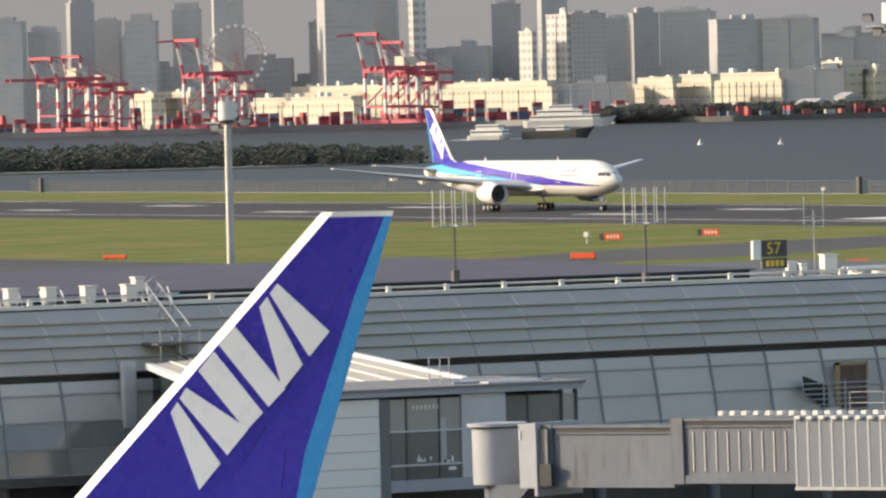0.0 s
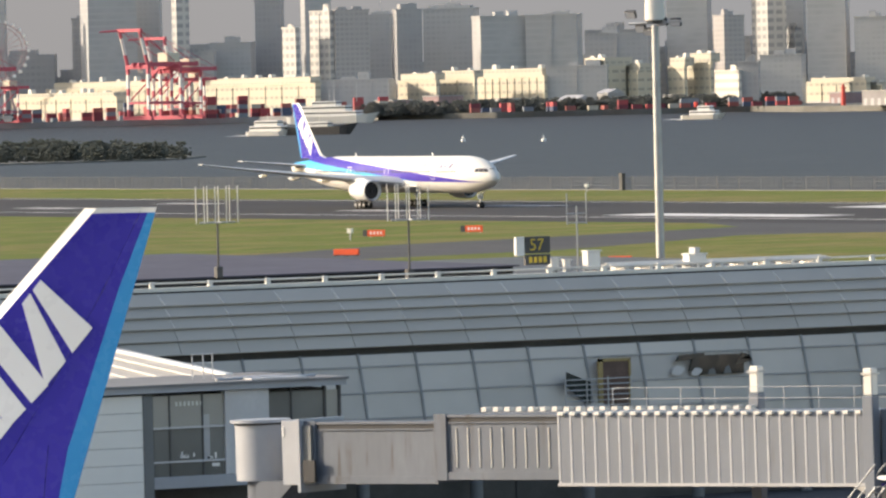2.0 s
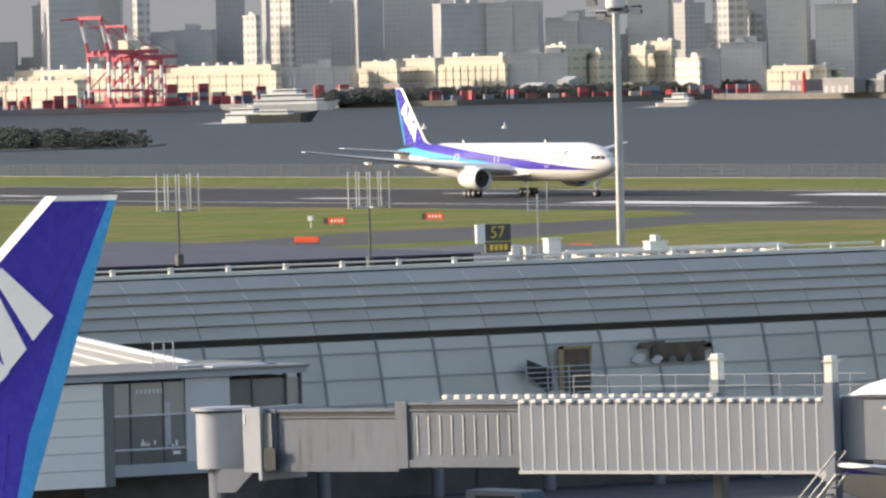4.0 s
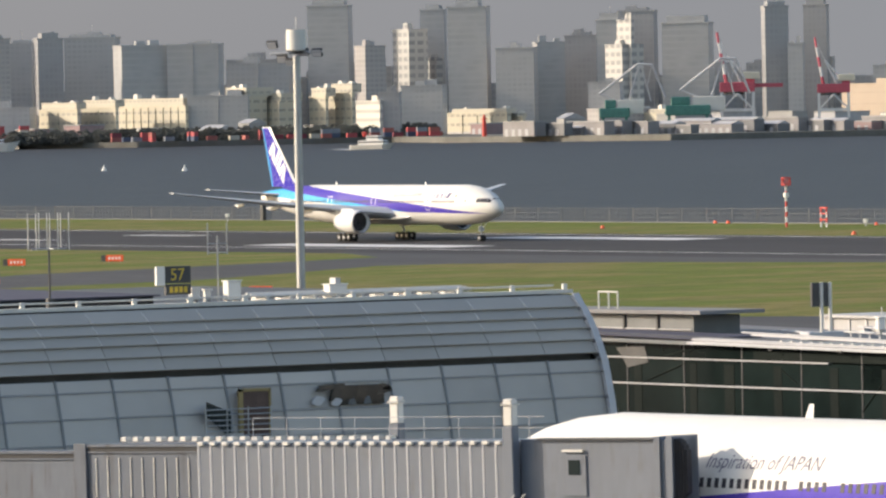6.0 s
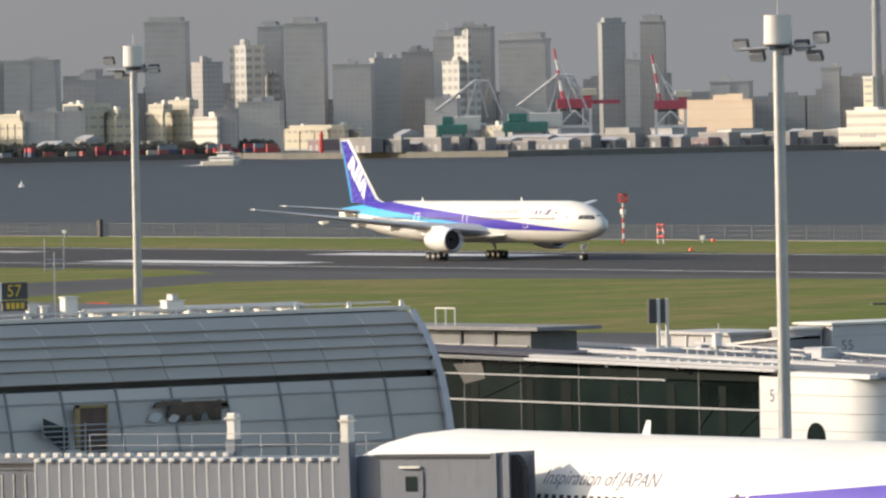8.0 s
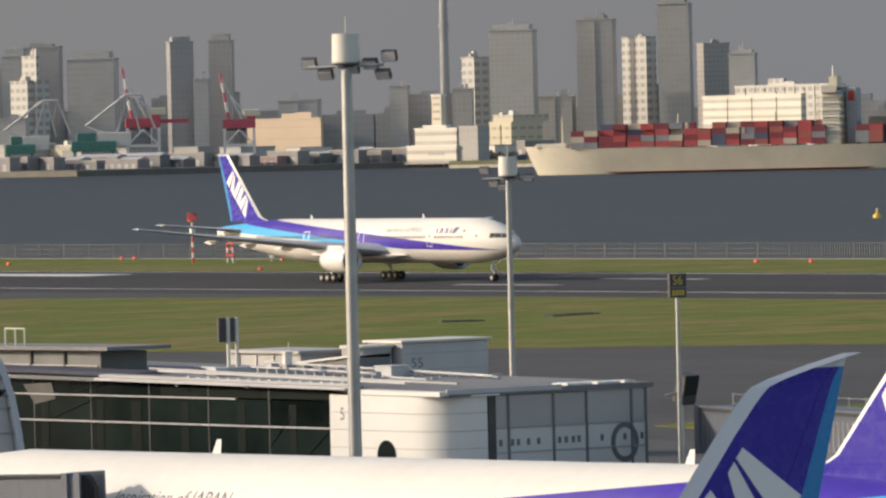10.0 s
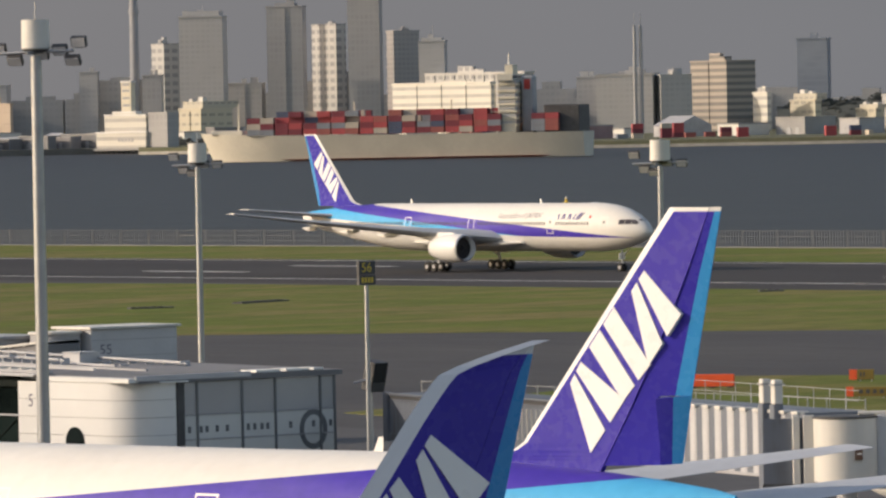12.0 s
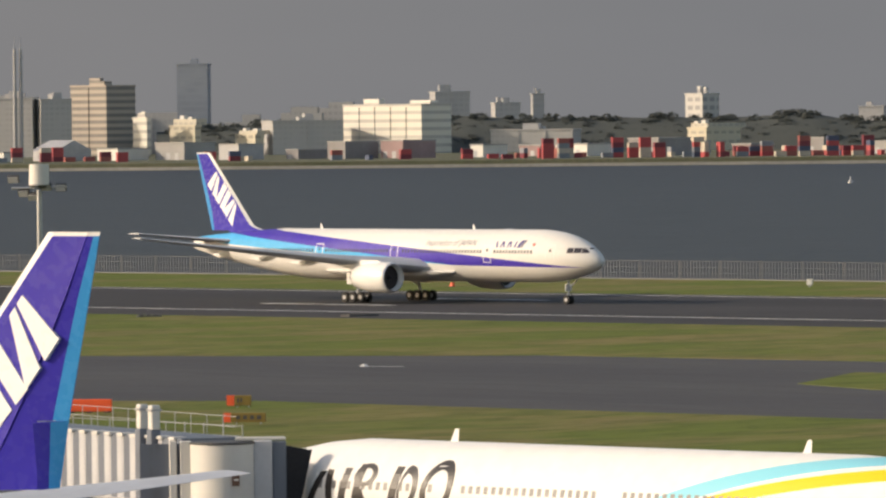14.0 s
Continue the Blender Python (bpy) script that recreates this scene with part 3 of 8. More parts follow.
def fin_mark(j, fin, shapes, hinge=0.60):
    """The airline's mark on both sides of the fin: plain white slanted bars.
    Each shape: four corners (station behind the leading edge at the fin's foot, height over the foot), leading side first."""
    f = j.fin

    def skin(s, z, side, lift):
        k = (z - f["z0"]) / (f["z1"] - f["z0"])
        le, te, _, t = fin_at(f, k)
        hg = le + (te - le) * (hinge + 0.2 * k)
        w = min(1.0, max(0.0, (s - le - 0.46) / (hg - le - 0.46)))
        thick = 1 - (1 - hinge_thick(k, hinge)) * w
        if s > hg:
            thick *= max(0.0, te - s) / max(0.02, te - hg)
        return (-s, side * (t * thick + lift), z)

    for side in (1, -1):
        for shape in shapes:
            a, b, c, d = [Vector(p) for p in shape]
            for u0, u1 in ((0.0, 0.43), (0.57, 1.0)):
                quad = [a.lerp(b, u0), a.lerp(b, u1), d.lerp(c, u1), d.lerp(c, u0)]
                outer_, inner_ = [[skin(p.x, p.y, side, q) for p in quad] for q in (0.035, -0.05)]
                part("tail_mark", loft([outer_, inner_]), MARK_WHITE, fin, "white slanted bar of the airline mark")


def engine(j, side, parent, metal=None):
    e = j.engine
    y, s0, r, ln, zc = side * e["y"], e["s"], e["r"], e["long"], e["z"]

    def rings(rows, n=28):
        return [[(-(s0 + a), y + q * math.cos(2 * math.pi * i / n), zc + q * math.sin(2 * math.pi * i / n)) for i in range(n)] for a, q in rows]

    outer = [(0.9, r * 0.80), (0.25, r * 0.83), (0.0, r * 0.90), (0.12, r * 0.95), (0.6, r * 1.0), (2.2, r * 1.03), (ln * 0.66, r * 0.96), (ln, r * 0.70), (ln - 0.15, r * 0.62)]
    nac = part("engine_nacelle", loft(rings(outer), cap=False), WHITE, parent, "white engine nacelle with a bare metal lip", True)
    lip = [(0.27, r * 0.835), (-0.02, r * 0.90), (0.14, r * 0.958), (0.16, r * 0.94)]
    part("inlet_lip", loft(rings(lip), cap=False), ALU, nac, "bare metal inlet lip", True)
    part("fan", loft(rings([(0.85, r * 0.80), (0.86, 0.35), (0.35, 0.03)]), cap=True), FAN, nac, "dark fan with spinner", True)
    part("exhaust_cone", loft(rings([(ln - 0.4, r * 0.62), (ln + 0.2, r * 0.52), (ln + 1.4, r * 0.1)])), STEEL, nac, "bare metal exhaust cone", True)
    w = j.wing
    le = w["root"] + (e["y"] - w["y0"]) * math.tan(radians(w["sweep"]))
    wz = w["z"] + (e["y"] - w["y0"]) * math.tan(radians(w["rise"]))
    pts = [(-(s0 + 1.6), zc + r * 0.9), (-(s0 + 2.6), zc + r * 1.13), (-(le + 1.5), wz + 0.12), (-(le + 5.5), wz - 0.3), (-(s0 + ln), zc + r * 0.4)]
    part("pylon", loft([[(x, y + d, z) for x, z in pts] for d in (-0.22, 0.22)]), WHITE, nac, "white engine pylon")
    return nac


def wheel_mesh(r, wide):
    bm = loft([[(q * math.cos(2 * math.pi * i / 20), d, q * math.sin(2 * math.pi * i / 20)) for i in range(20)]
               for d, q in ((-wide / 2, r * 0.55), (-wide / 2, r * 0.9), (-wide / 3, r), (wide / 3, r), (wide / 2, r * 0.9), (wide / 2, r * 0.55))])
    return bm


def landing_gear(j, parent, detail=True):
    g = j.gear
    r = g["wheel"]
    tyre = None
    for name, s, y, rows, gap in (("nose_gear", g["nose"], 0.0, (0.0,), 0.62), ("main_gear", g["main"], g["track"], (-1.45, 0.0, 1.45), 1.1), ("main_gear", g["main"], -g["track"], (-1.45, 0.0, 1.45), 1.1)):
        bm = rod((-s, y, r), (-s + (0.0 if y == 0 else 0.0), y * 0.86, j.zc - j.radius * 0.82), 0.17 if y else 0.13)
        rod((-s + (1.6 if y == 0 else -1.9), y * 0.8, j.zc - j.radius * 0.85), (-s, y * 0.97, r + 1.1), 0.09, bm=bm)
        if y:
            rod((-s - rows[0], y, r), (-s - rows[-1], y, r), 0.15, bm=bm)
        for q in rows:
            rod((-s - q, y - gap / 2, r), (-s - q, y + gap / 2, r), 0.1, bm=bm)
        leg = part(name, bm, STEEL if y == 0 else PALE, parent, "grey landing gear leg", True)
        for q in rows:
            for d in (-gap / 2, gap / 2):
                at = pose(-s - q, y + d, r * (1.0 if y else 0.82)) @ Matrix.Scale(1.0 if y else 0.82, 4)
                if tyre is None:
                    w = part("wheel", wheel_mesh(r, 0.42), BLACK, leg, "black tyre", True, at)
                    tyre = w.data
                else:
                    w = new("wheel", tyre)
                    w.parent, w.matrix_basis = leg, at
                hub = part("rim", rod((0, -0.23, 0), (0, 0.23, 0), r * 0.42, n=14), GREY, w, "grey wheel rim")
        if y == 0:
            part("gear_door", box(-s - 0.05, -s + 0.02, -0.52, 0.52, r + 0.95, r + 1.75), WHITE, leg, "white gear door")
        else:
            part("gear_door", box(-s - 1.6, -s + 1.6, y * 1.02 - 0.04, y * 1.02 + 0.04, r + 1.6, j.zc - j.radius * 0.62), WHITE, leg, "white gear door")


def patch(j, s0, s1, z0, z1, side, lift=0.015, n=2, m=3, lean=0.0):
    """A thin plate that follows the fuselage between two stations and heights."""
    bm = bmesh.new()
    top, bot = [], []
    for a in range(n + 1):
        for b in range(m + 1):
            s, z = s0 + (s1 - s0) * a / n + lean * (z1 - z0) * b / m, z0 + (z1 - z0) * b / m
            y = hull_y(j, s, z)
            top.append(bm.verts.new((-s, side * (y + lift), z)))
            bot.append(bm.verts.new((-s, side * (y - 0.03), z)))
    k = m + 1
    for a in range(n):
        for b in range(m):
            i = a * k + b
            bm.faces.new([top[q] for q in (i, i + 1, i + k + 1, i + k)])
            bm.faces.new([bot[q] for q in (i, i + k, i + k + 1, i + 1)])
    for a in range(n):
        for q in (a * k, a * k + m):
            bm.faces.new((top[q], top[q + k], bot[q + k], bot[q]))
    for b in range(m):
        for q in (b, n * k + b):
            bm.faces.new((top[q], top[q + 1], bot[q + 1], bot[q]))
    return bm


def join_into(bm, other):
    me = bpy.data.meshes.new("tmp")
    other.to_mesh(me)
    other.free()
    bm.from_mesh(me)
    bpy.data.meshes.remove(me)
    return bm


def cabin_windows(j, parent, side, z, ranges, single=False, step=0.53, wide=0.27, high=0.40, pane=None):
    """Cabin windows: one by one, or a whole row as one part."""
    row = bmesh.new()
    for a, b in ranges:
        s = a
        while s < b:
            w = patch(j, s, s + wide, z - high / 2, z + high / 2, side, 0.012, 1, 1)
            if single:
                part("window", w, pane or WINDOW, parent)
            else:
                join_into(row, w)
            s += step
    if single:
        row.free()
    else:
        part("window_row", row, WINDOW, parent, "row of small dark cabin windows")


def cabin_door(j, parent, side, s, z0, high=2.0, wide=1.15):
    door = part("door", patch(j, s - wide / 2, s + wide / 2, z0, z0 + high, side, 0.006, 2, 4), ARCS if j is MID else LIVERY, parent)
    rim = bmesh.new()
    for a, b, c, d in ((s - wide / 2 - 0.09, s - wide / 2, z0 - 0.09, z0 + high + 0.09), (s + wide / 2, s + wide / 2 + 0.09, z0 - 0.09, z0 + high + 0.09),
                       (s - wide / 2, s + wide / 2, z0 + high, z0 + high + 0.09), (s - wide / 2, s + wide / 2, z0 - 0.09, z0)):
        join_into(rim, patch(j, a, b, c, d, side, 0.014, 1, 4))
    part("door_outline", rim, WHITE, door, "white door outline")
    part("door_window", patch(j, s - 0.12, s + 0.12, z0 + 1.25, z0 + 1.6, side, 0.016, 1, 1), WINDOW, door, "dark door window")


def lettering(text, size, material, parent, place, shear=0.0, name="lettering", label="", depth=0.01):
    """Flat letters of the built-in font; place(u, v) gives the point for each of their corners."""
    cu = bpy.data.curves.new("lettering", "FONT")
    cu.body, cu.size, cu.shear, cu.resolution_u = text, size, shear, 3
    tmp = new("tmp_text", cu)
    bpy.context.view_layer.update()
    me = bpy.data.meshes.new_from_object(tmp.evaluated_get(bpy.context.evaluated_depsgraph_get()))
    bpy.data.objects.remove(tmp)
    bpy.data.curves.remove(cu)
    bm = bmesh.new()
    bm.from_mesh(me)
    bpy.data.meshes.remove(me)
    bmesh.ops.triangulate(bm, faces=bm.faces[:])
    bmesh.ops.subdivide_edges(bm, edges=[e for e in bm.edges if e.calc_length() > 0.5], cuts=2)
    for v in bm.verts:
        v.co = Vector(place(v.co.x, v.co.y))
    me = bpy.data.meshes.new(name)
    bm.to_mesh(me)
    bm.free()
    me.materials.append(material)
    ob = new(name, me)
    ob.parent = parent
    return tagged(ob, label)


def cockpit(j, parent, zc):
    for side in (1, -1):
        for s0, s1 in ((1.35, 2.1), (2.16, 3.0), (3.06, 3.85)):
            rows = lerp_table(hull_rows(j), (s0 + s1) / 2)
            z0, z1 = (zc, zc + 0.62)
            part("cockpit_window", patch(j, s0, s1, z0, min(z1, rows[0] + rows[1] * 0.96), side, 0.012, 2, 3), WINDOW, parent, "dark cockpit window")


def antennas(j, parent, places):
    for s in places:
        z = j.zc + j.radius - 0.03
        part("antenna", loft([[(-s, -0.04, z), (-s - 0.5, 0, z), (-s, 0.04, z)], [(-s - 0.3, -0.02, z + 0.62), (-s - 0.55, 0, z + 0.62), (-s - 0.3, 0.02, z + 0.62)]]), WHITE, parent, "white blade antenna")


def belly_fairing(j, parent, s0, s1):
    z, r = j.zc, j.radius
    rows = [(s0, 0.05), (s0 + 3, 0.8), (s0 + 6, 1.0), (s1 - 6, 1.0), (s1 - 3, 0.8), (s1, 0.05)]
    secs = [[(-s, (r * 0.98 + 0.15 * k) * math.cos(a), z - r * 0.62 - (0.18 + 0.62 * k) * math.sin(a) * r * 0.40 / 1.0) for a in np.linspace(0, math.pi, 13)] + [(-s, 0, z - r * 0.4)] for s, k in rows]
    part("belly_fairing", loft(secs), WHITE, parent, "white wing root fairing", True)


def airliner(j, label, at, skin, group="", gear=True, turn=0.0, rounded=False, mark=None, edge=None, droop=0.0, sweep=0.0):
    jet = thing("airliner", label, "airliner", group, at=at)
    hull = fuselage(j, skin, jet)
    for side in (1, -1):
        wing(j, side, jet, droop, sweep)
        stabiliser(j, side, jet)
        engine(j, side, jet)
    fin = tail_fin(j, jet, turn, rounded, edge)
    if mark:
        fin_mark(j, fin, mark)
    if gear:
        landing_gear(j, jet)
    cockpit(j, hull, j.zc + j.radius * 0.13)
    belly_fairing(j, hull, j.wing["root"] - 4, j.wing["root"] + 19 * j.length / 74)
    return jet, hull

# ---- pier with curved roof ----
END = 228.0          # y of the pier's end
BAY = 3.4            # width of a bay
PROFILE = ((11.86, -350.45), (11.16, -349.66), (10.60, -349.13), (10.01, -348.66), (9.38, -348.24), (8.67, -347.86))     # height and x of the louvre rows
GLAZED = ((8.38, -347.68), (7.70, -347.45), (6.35, -347.05), (5.0, -346.75), (3.7, -346.55))      # height and x of the transoms
SLATE = mat("slate_blue_solar_panel", (0.10, 0.10, 0.13), 0.85, vary=0.12, scale=0.2, fine=1.0)
SLATE.node_tree.nodes["Principled BSDF"].inputs["Specular IOR Level"].default_value = 0.1
MULLION = mat("dark_grey_mullion", (0.15, 0.16, 0.165), 0.6, vary=0.15)
PIER_MULLION = mat("grey_mullion", (0.23, 0.235, 0.235), 0.6, vary=0.15)
NEAR_BLACK = mat("near_black", (0.038, 0.038, 0.04), 0.7, vary=0.3)

pier = structure("wall_pier", loft([[(x, y, z) for z, x in ((11.9, -351.4), (8.7, -348.6), (8.6, -348.5), (3.6, -347.3), (3.4, -349.5), (0, -349.5))] + [(-392, y, 0), (-392, y, 11.9)] for y in (60, END - 0.3)]), DARK, "dark core of the airport pier behind its glazing", "building")


def slab_between(a, b, y0, y1, thick, bm=None):
    """A plate between two profile points (height, x), from y0 to y1, with its depth behind the face."""
    (z1, x1), (z0, x0) = a, b
    d = Vector((x0 - x1, 0, z0 - z1)).normalized()
    n = Vector((d.z, 0, -d.x))
    if n.x > 0:
        n = -n
    q = [Vector((x1, 0, z1)), Vector((x0, 0, z0)), Vector((x0, 0, z0)) + n * thick, Vector((x1, 0, z1)) + n * thick]
    return loft([[(p.x, y, p.z) for p in q] for y in (y0, y1)], bm)


def shared(name, bm, material, parent, places, smooth=False):
    """Alike pieces on one mesh, each an object of its own."""
    first = part(name, bm, material, parent, smooth=smooth, at=places[0])
    for m in places[1:]:
        ob = new(name, first.data)
        ob.parent, ob.matrix_basis = parent, m
    return first


bays = [END - 0.25 - BAY * (i + 1) for i in range(29)]
for (a, b) in zip(PROFILE, PROFILE[1:]):
    up = (a[0] - 0.02, a[1] + 0.0)
    low = (b[0] + 0.05, b[1] + 0.09)
    shared("roof_panel", slab_between(up, low, 0.02, BAY - 0.02, 0.07), ROOFGLASS, pier, [pose(0, y, 0) for y in bays])
    part("louvre_lip", box(b[1] + 0.02, b[1] + 0.13, 60, END - 0.3, b[0] + 0.05, b[0] + 0.08), ROOFGLASS, pier, "grey louvre lip")
for (a, b) in zip(GLAZED, GLAZED[1:]):
    south = [pose(0, y, 0) for y in bays if y < 162.5 and b[0] < 5.5]
    shared("pane", slab_between((a[0] - 0.05, a[1]), (b[0] + 0.05, b[1]), 0.06, BAY - 0.06, 0.08), FRIT, pier, [pose(0, y, 0) for y in bays if y >= 162.5 or b[0] >= 5.5])
    if south:
        shared("clear_pane", slab_between((a[0] - 0.05, a[1]), (b[0] + 0.05, b[1]), 0.06, BAY - 0.06, 0.08), DIM_CLEAR, pier, south)
    z, x = b
    part("transom", box(x - 0.1, x + 0.06, 60, END - 0.3, z - 0.035, z + 0.035), GREY, pier, "grey transom")
bm = bmesh.new()
for a, b in zip(GLAZED, GLAZED[1:]):
    slab_between((a[0] + 0.02, a[1] + 0.07), (b[0] - 0.02, b[1] + 0.07), -0.06, 0.06, 0.2, bm)
shared("mullion", bm, PIER_MULLION, pier, [pose(0, y + BAY, 0) for y in bays])
bm = bmesh.new()
for a, b in list(zip(PROFILE, PROFILE[1:]))[:3]:
    slab_between((a[0] - 0.06, a[1] + 0.03), (b[0] + 0.12, b[1] + 0.12), -0.022, 0.022, 0.1, bm)
shared("seam", bm, OFFWHITE, pier, [pose(0, y + BAY, 0) for y in bays])
# A solid strip fills the gap; its shade is in the colour.
part("gap", box(-349.0, -348.3, 60, END - 0.4, 8.44, 8.70), DARK, pier, "dark strip painting the shaded gap under the louvres")
# the end of the pier: a pale rib along the curve and dark end glazing
rib = bmesh.new()
pts = PROFILE + GLAZED + ((0.0, -346.2),)
for a, b in zip(pts, pts[1:]):
    slab_between((a[0] + 0.08, a[1] + 0.32), (b[0] - 0.05, b[1] + 0.34), END - 0.3, END + 0.12, 0.7, rib)
part("end_rib", rib, PALE, pier, "pale grey curved end rib")
part("end_wall", loft([[(x - 0.3, y, z) for z, x in pts] + [(-392, y, 0), (-392, y, 11.8)] for y in (END - 0.3, END - 0.1)]), DARKGLASS, pier, "dark end glazing")
# roof
part("solar_roof", loft([[(-354.2, y, 12.52), (-394, y, 12.80), (-394, y, 12.6), (-354.2, y, 12.44)] for y in (60, END - 24)]), SLATE, pier, "slate-blue panel roof")
# The shade under the panels is painted as a near-black strip.
part("roof_edge_wall", box(-356.0, -354.6, 60, END - 24.2, 11.9, 12.46), NEAR_BLACK, pier, "black strip painting the shade under the panel roof")
part("gutter", box(-354.5, -351.2, 60, END - 1, 11.75, 11.98), NEAR_BLACK, pier, "black gutter behind the parapet")
part("roof_deck", box(-392, -354.5, END - 24, END - 1, 11.0, 11.5), GREY, pier, "pale roof deck")
par = box(-351.3, -350.55, 60, END, 11.92, 12.12)
part("parapet", par, OFFWHITE, pier, "off-white parapet cap")
shared("parapet_post", box(-0.1, 0.1, -0.13, 0.13, 0, 0.34, bevel=0.02), OFFWHITE, pier, [pose(-351.0, y + BAY, 12.1) for y in bays])
part("rail", rod((-351.0, 60, 12.36), (-351.0, END - 1, 12.36), 0.05), OFFWHITE, pier, "thin white rail")
# ground storey, open, with columns; its shade is painted in dark colours
shared("column", rod((0, 0, 0), (0, 0, 3.2), 0.35, n=12), MULLION, pier, [pose(-347.4, y, 0) for y in bays[::2]], True)
part("fascia", box(-349.4, -346.3, 60, END, 3.2, 3.68), DARK, pier, "fascia over the ground storey, its shade painted dark")
part("ground_storey_wall", box(-349.4, -349.2, 60, END, 0, 3.2), DARK, pier, "recessed ground storey wall, its shade painted dark")
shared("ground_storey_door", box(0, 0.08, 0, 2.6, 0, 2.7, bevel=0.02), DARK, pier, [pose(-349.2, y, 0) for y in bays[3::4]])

# an open hatch with its yellow frame, and one dark bay with irregular plates on it
hatch = part("hatch_opening", box(-347.6, -346.75, 204.6, 206.2, 4.7, 7.45), mat("brown_inner_wall", (0.12, 0.075, 0.06), 0.7, vary=0.3, scale=0.8), pier, "dark open doorway")
part("hatch_frame", join_into(join_into(box(-346.85, -346.7, 204.35, 204.6, 4.7, 7.6), box(-346.85, -346.7, 206.2, 206.32, 4.7, 7.6)), box(-346.85, -346.7, 204.35, 206.32, 7.45, 7.6)), mat("tan_frame", (0.32, 0.24, 0.10), 0.6), hatch, "tan door frame")
bm = bmesh.new()
for i in range(7):
    rod((-346.2, 202.0, 4.9 + i * 0.28), (-346.2, 206.0, 4.9 + i * 0.28), 0.03, n=6, bm=bm)
for y in (202.0, 203.3, 204.6, 206.0):
    rod((-346.2, y, 4.2), (-346.2, y, 6.7), 0.035, n=6, bm=bm)
leaf = part("open_leaf", loft([[(-346.9 + d, 203.9, 5.0), (-346.5 + d, 202.2, 6.2), (-346.5 + d, 202.2, 7.0), (-346.9 + d, 203.9, 6.4)] for d in (0.0, 0.08)]), DARKGLASS, hatch, "dark glazed leaf standing open")
box(-346.6, -346.2, 203.4, 204.3, 4.2, 5.3, bm)
part("hatch_rail", bm, STEEL, hatch, "steel guard rail before the doorway")
view = part("open_bay", box(-347.3, -346.93, 210.55, 213.5, 6.5, 7.55), CLEAR, pier, "dark clear window bay")
for k, (y0, y1, z0, z1, tip) in enumerate(((209.3, 211.1, 7.28, 7.58, 0.10), (210.1, 210.75, 6.75, 7.4, -0.08), (212.9, 214.0, 6.95, 7.25, 0.2), (213.2, 213.9, 7.3, 7.6, -0.1))):
    part("dark_shape", loft([[(x, y0, z0), (x, y1, z0 + tip), (x, y1 - 0.12, z1 + tip), (x, y0 + 0.2, z1)] for x in (-347.1, -346.90)]), DARKGLASS, view, "dark irregular plate on the window bay")
for k, (y0, y1, z0, z1) in enumerate(((211.2, 211.75, 6.5, 6.85), (212.2, 212.7, 6.52, 6.95))):
    part("dim_shape", loft([[(x, y0, z0), (x, y1, z0), (x, y1 - 0.15, z1), (x, y0 + 0.12, z1 - 0.08)] for x in (-347.0, -346.915)]), MULLION, view, "dim irregular plate on the window bay")
for y, z, r in ((209.35, 6.78, 0.36), (210.5, 6.68, 0.30)):
    part("pale_shape", loft([[(-346.95 + d, y + r * math.cos(a) * (1.05 + 0.3 * math.sin(2 * a)), z + r * 0.72 * math.sin(a)) for a in np.linspace(0, 2 * math.pi, 13)[:-1]] for d in (0.0, 0.07)]), PALE, view, "pale round fitting")
# pale end post and dark return where the near gate lounge joins
part("return_post", box(-347.2, -346.75, 162.9, 163.6, 5.9, 9.3, bevel=0.03), PALE, pier, "pale grey return post")


# ---- roof equipment ----
def aerial(y, base, foot, top):
    """A roof aerial: a pole with a cross bar that carries a comb of vertical rods."""
    a = thing("roof_aerial", "pale comb aerial of upright rods on a dark pole", "aerial", "roof aerials", at=pose(-352, y, base))
    h = foot - base
    part("pole", rod((0, 0, -0.4), (0, 0, h), 0.06, n=8), DARK, a, "dark pole")
    part("cross_bar", join_into(rod((0, -1.05, h), (0, 1.05, h), 0.045, n=8), rod((-0.5, 0, h), (0.5, 0, h), 0.045, n=8)), STEEL, a)
    for i in range(4):
        for j in (-0.22, 0.22):
            part("rod", rod((j * 1.4, -1.0 + i * 0.66 + j * 0.35, h - 0.05), (j * 1.4, -1.0 + i * 0.66 + j * 0.35, top - base), 0.03, n=6), OFFWHITE, a, "thin white rod")
    part("foot", box(-0.18, 0.18, -0.18, 0.18, -0.4, 0.2, bevel=0.03), DARK, a)
    return a


aerial(184.6, 12.9, 15.4, 17.3)
aerial(196.0, 12.4, 15.2, 17.1)


def light_aerial():
    a = thing("roof_aerial", "thin grey lattice aerial on the pier roof", "aerial", "roof aerials", at=pose(-353, 206.9, 12.0))
    part("pole", rod((0, 0, 0), (0, 0, 3.6), 0.045, n=6), STEEL, a)
    for y in (-0.6, 0.6):
        part("rod", rod((0, y, 2.6), (0, y, 4.3), 0.03, n=6), STEEL, a)
    part("cross_bar", rod((0, -0.6, 3.2), (0, 0.6, 3.2), 0.03, n=6), STEEL, a)
    part("brace", rod((0, -0.6, 2.7), (0, 0.6, 2.7), 0.03, n=6), STEEL, a)


light_aerial()


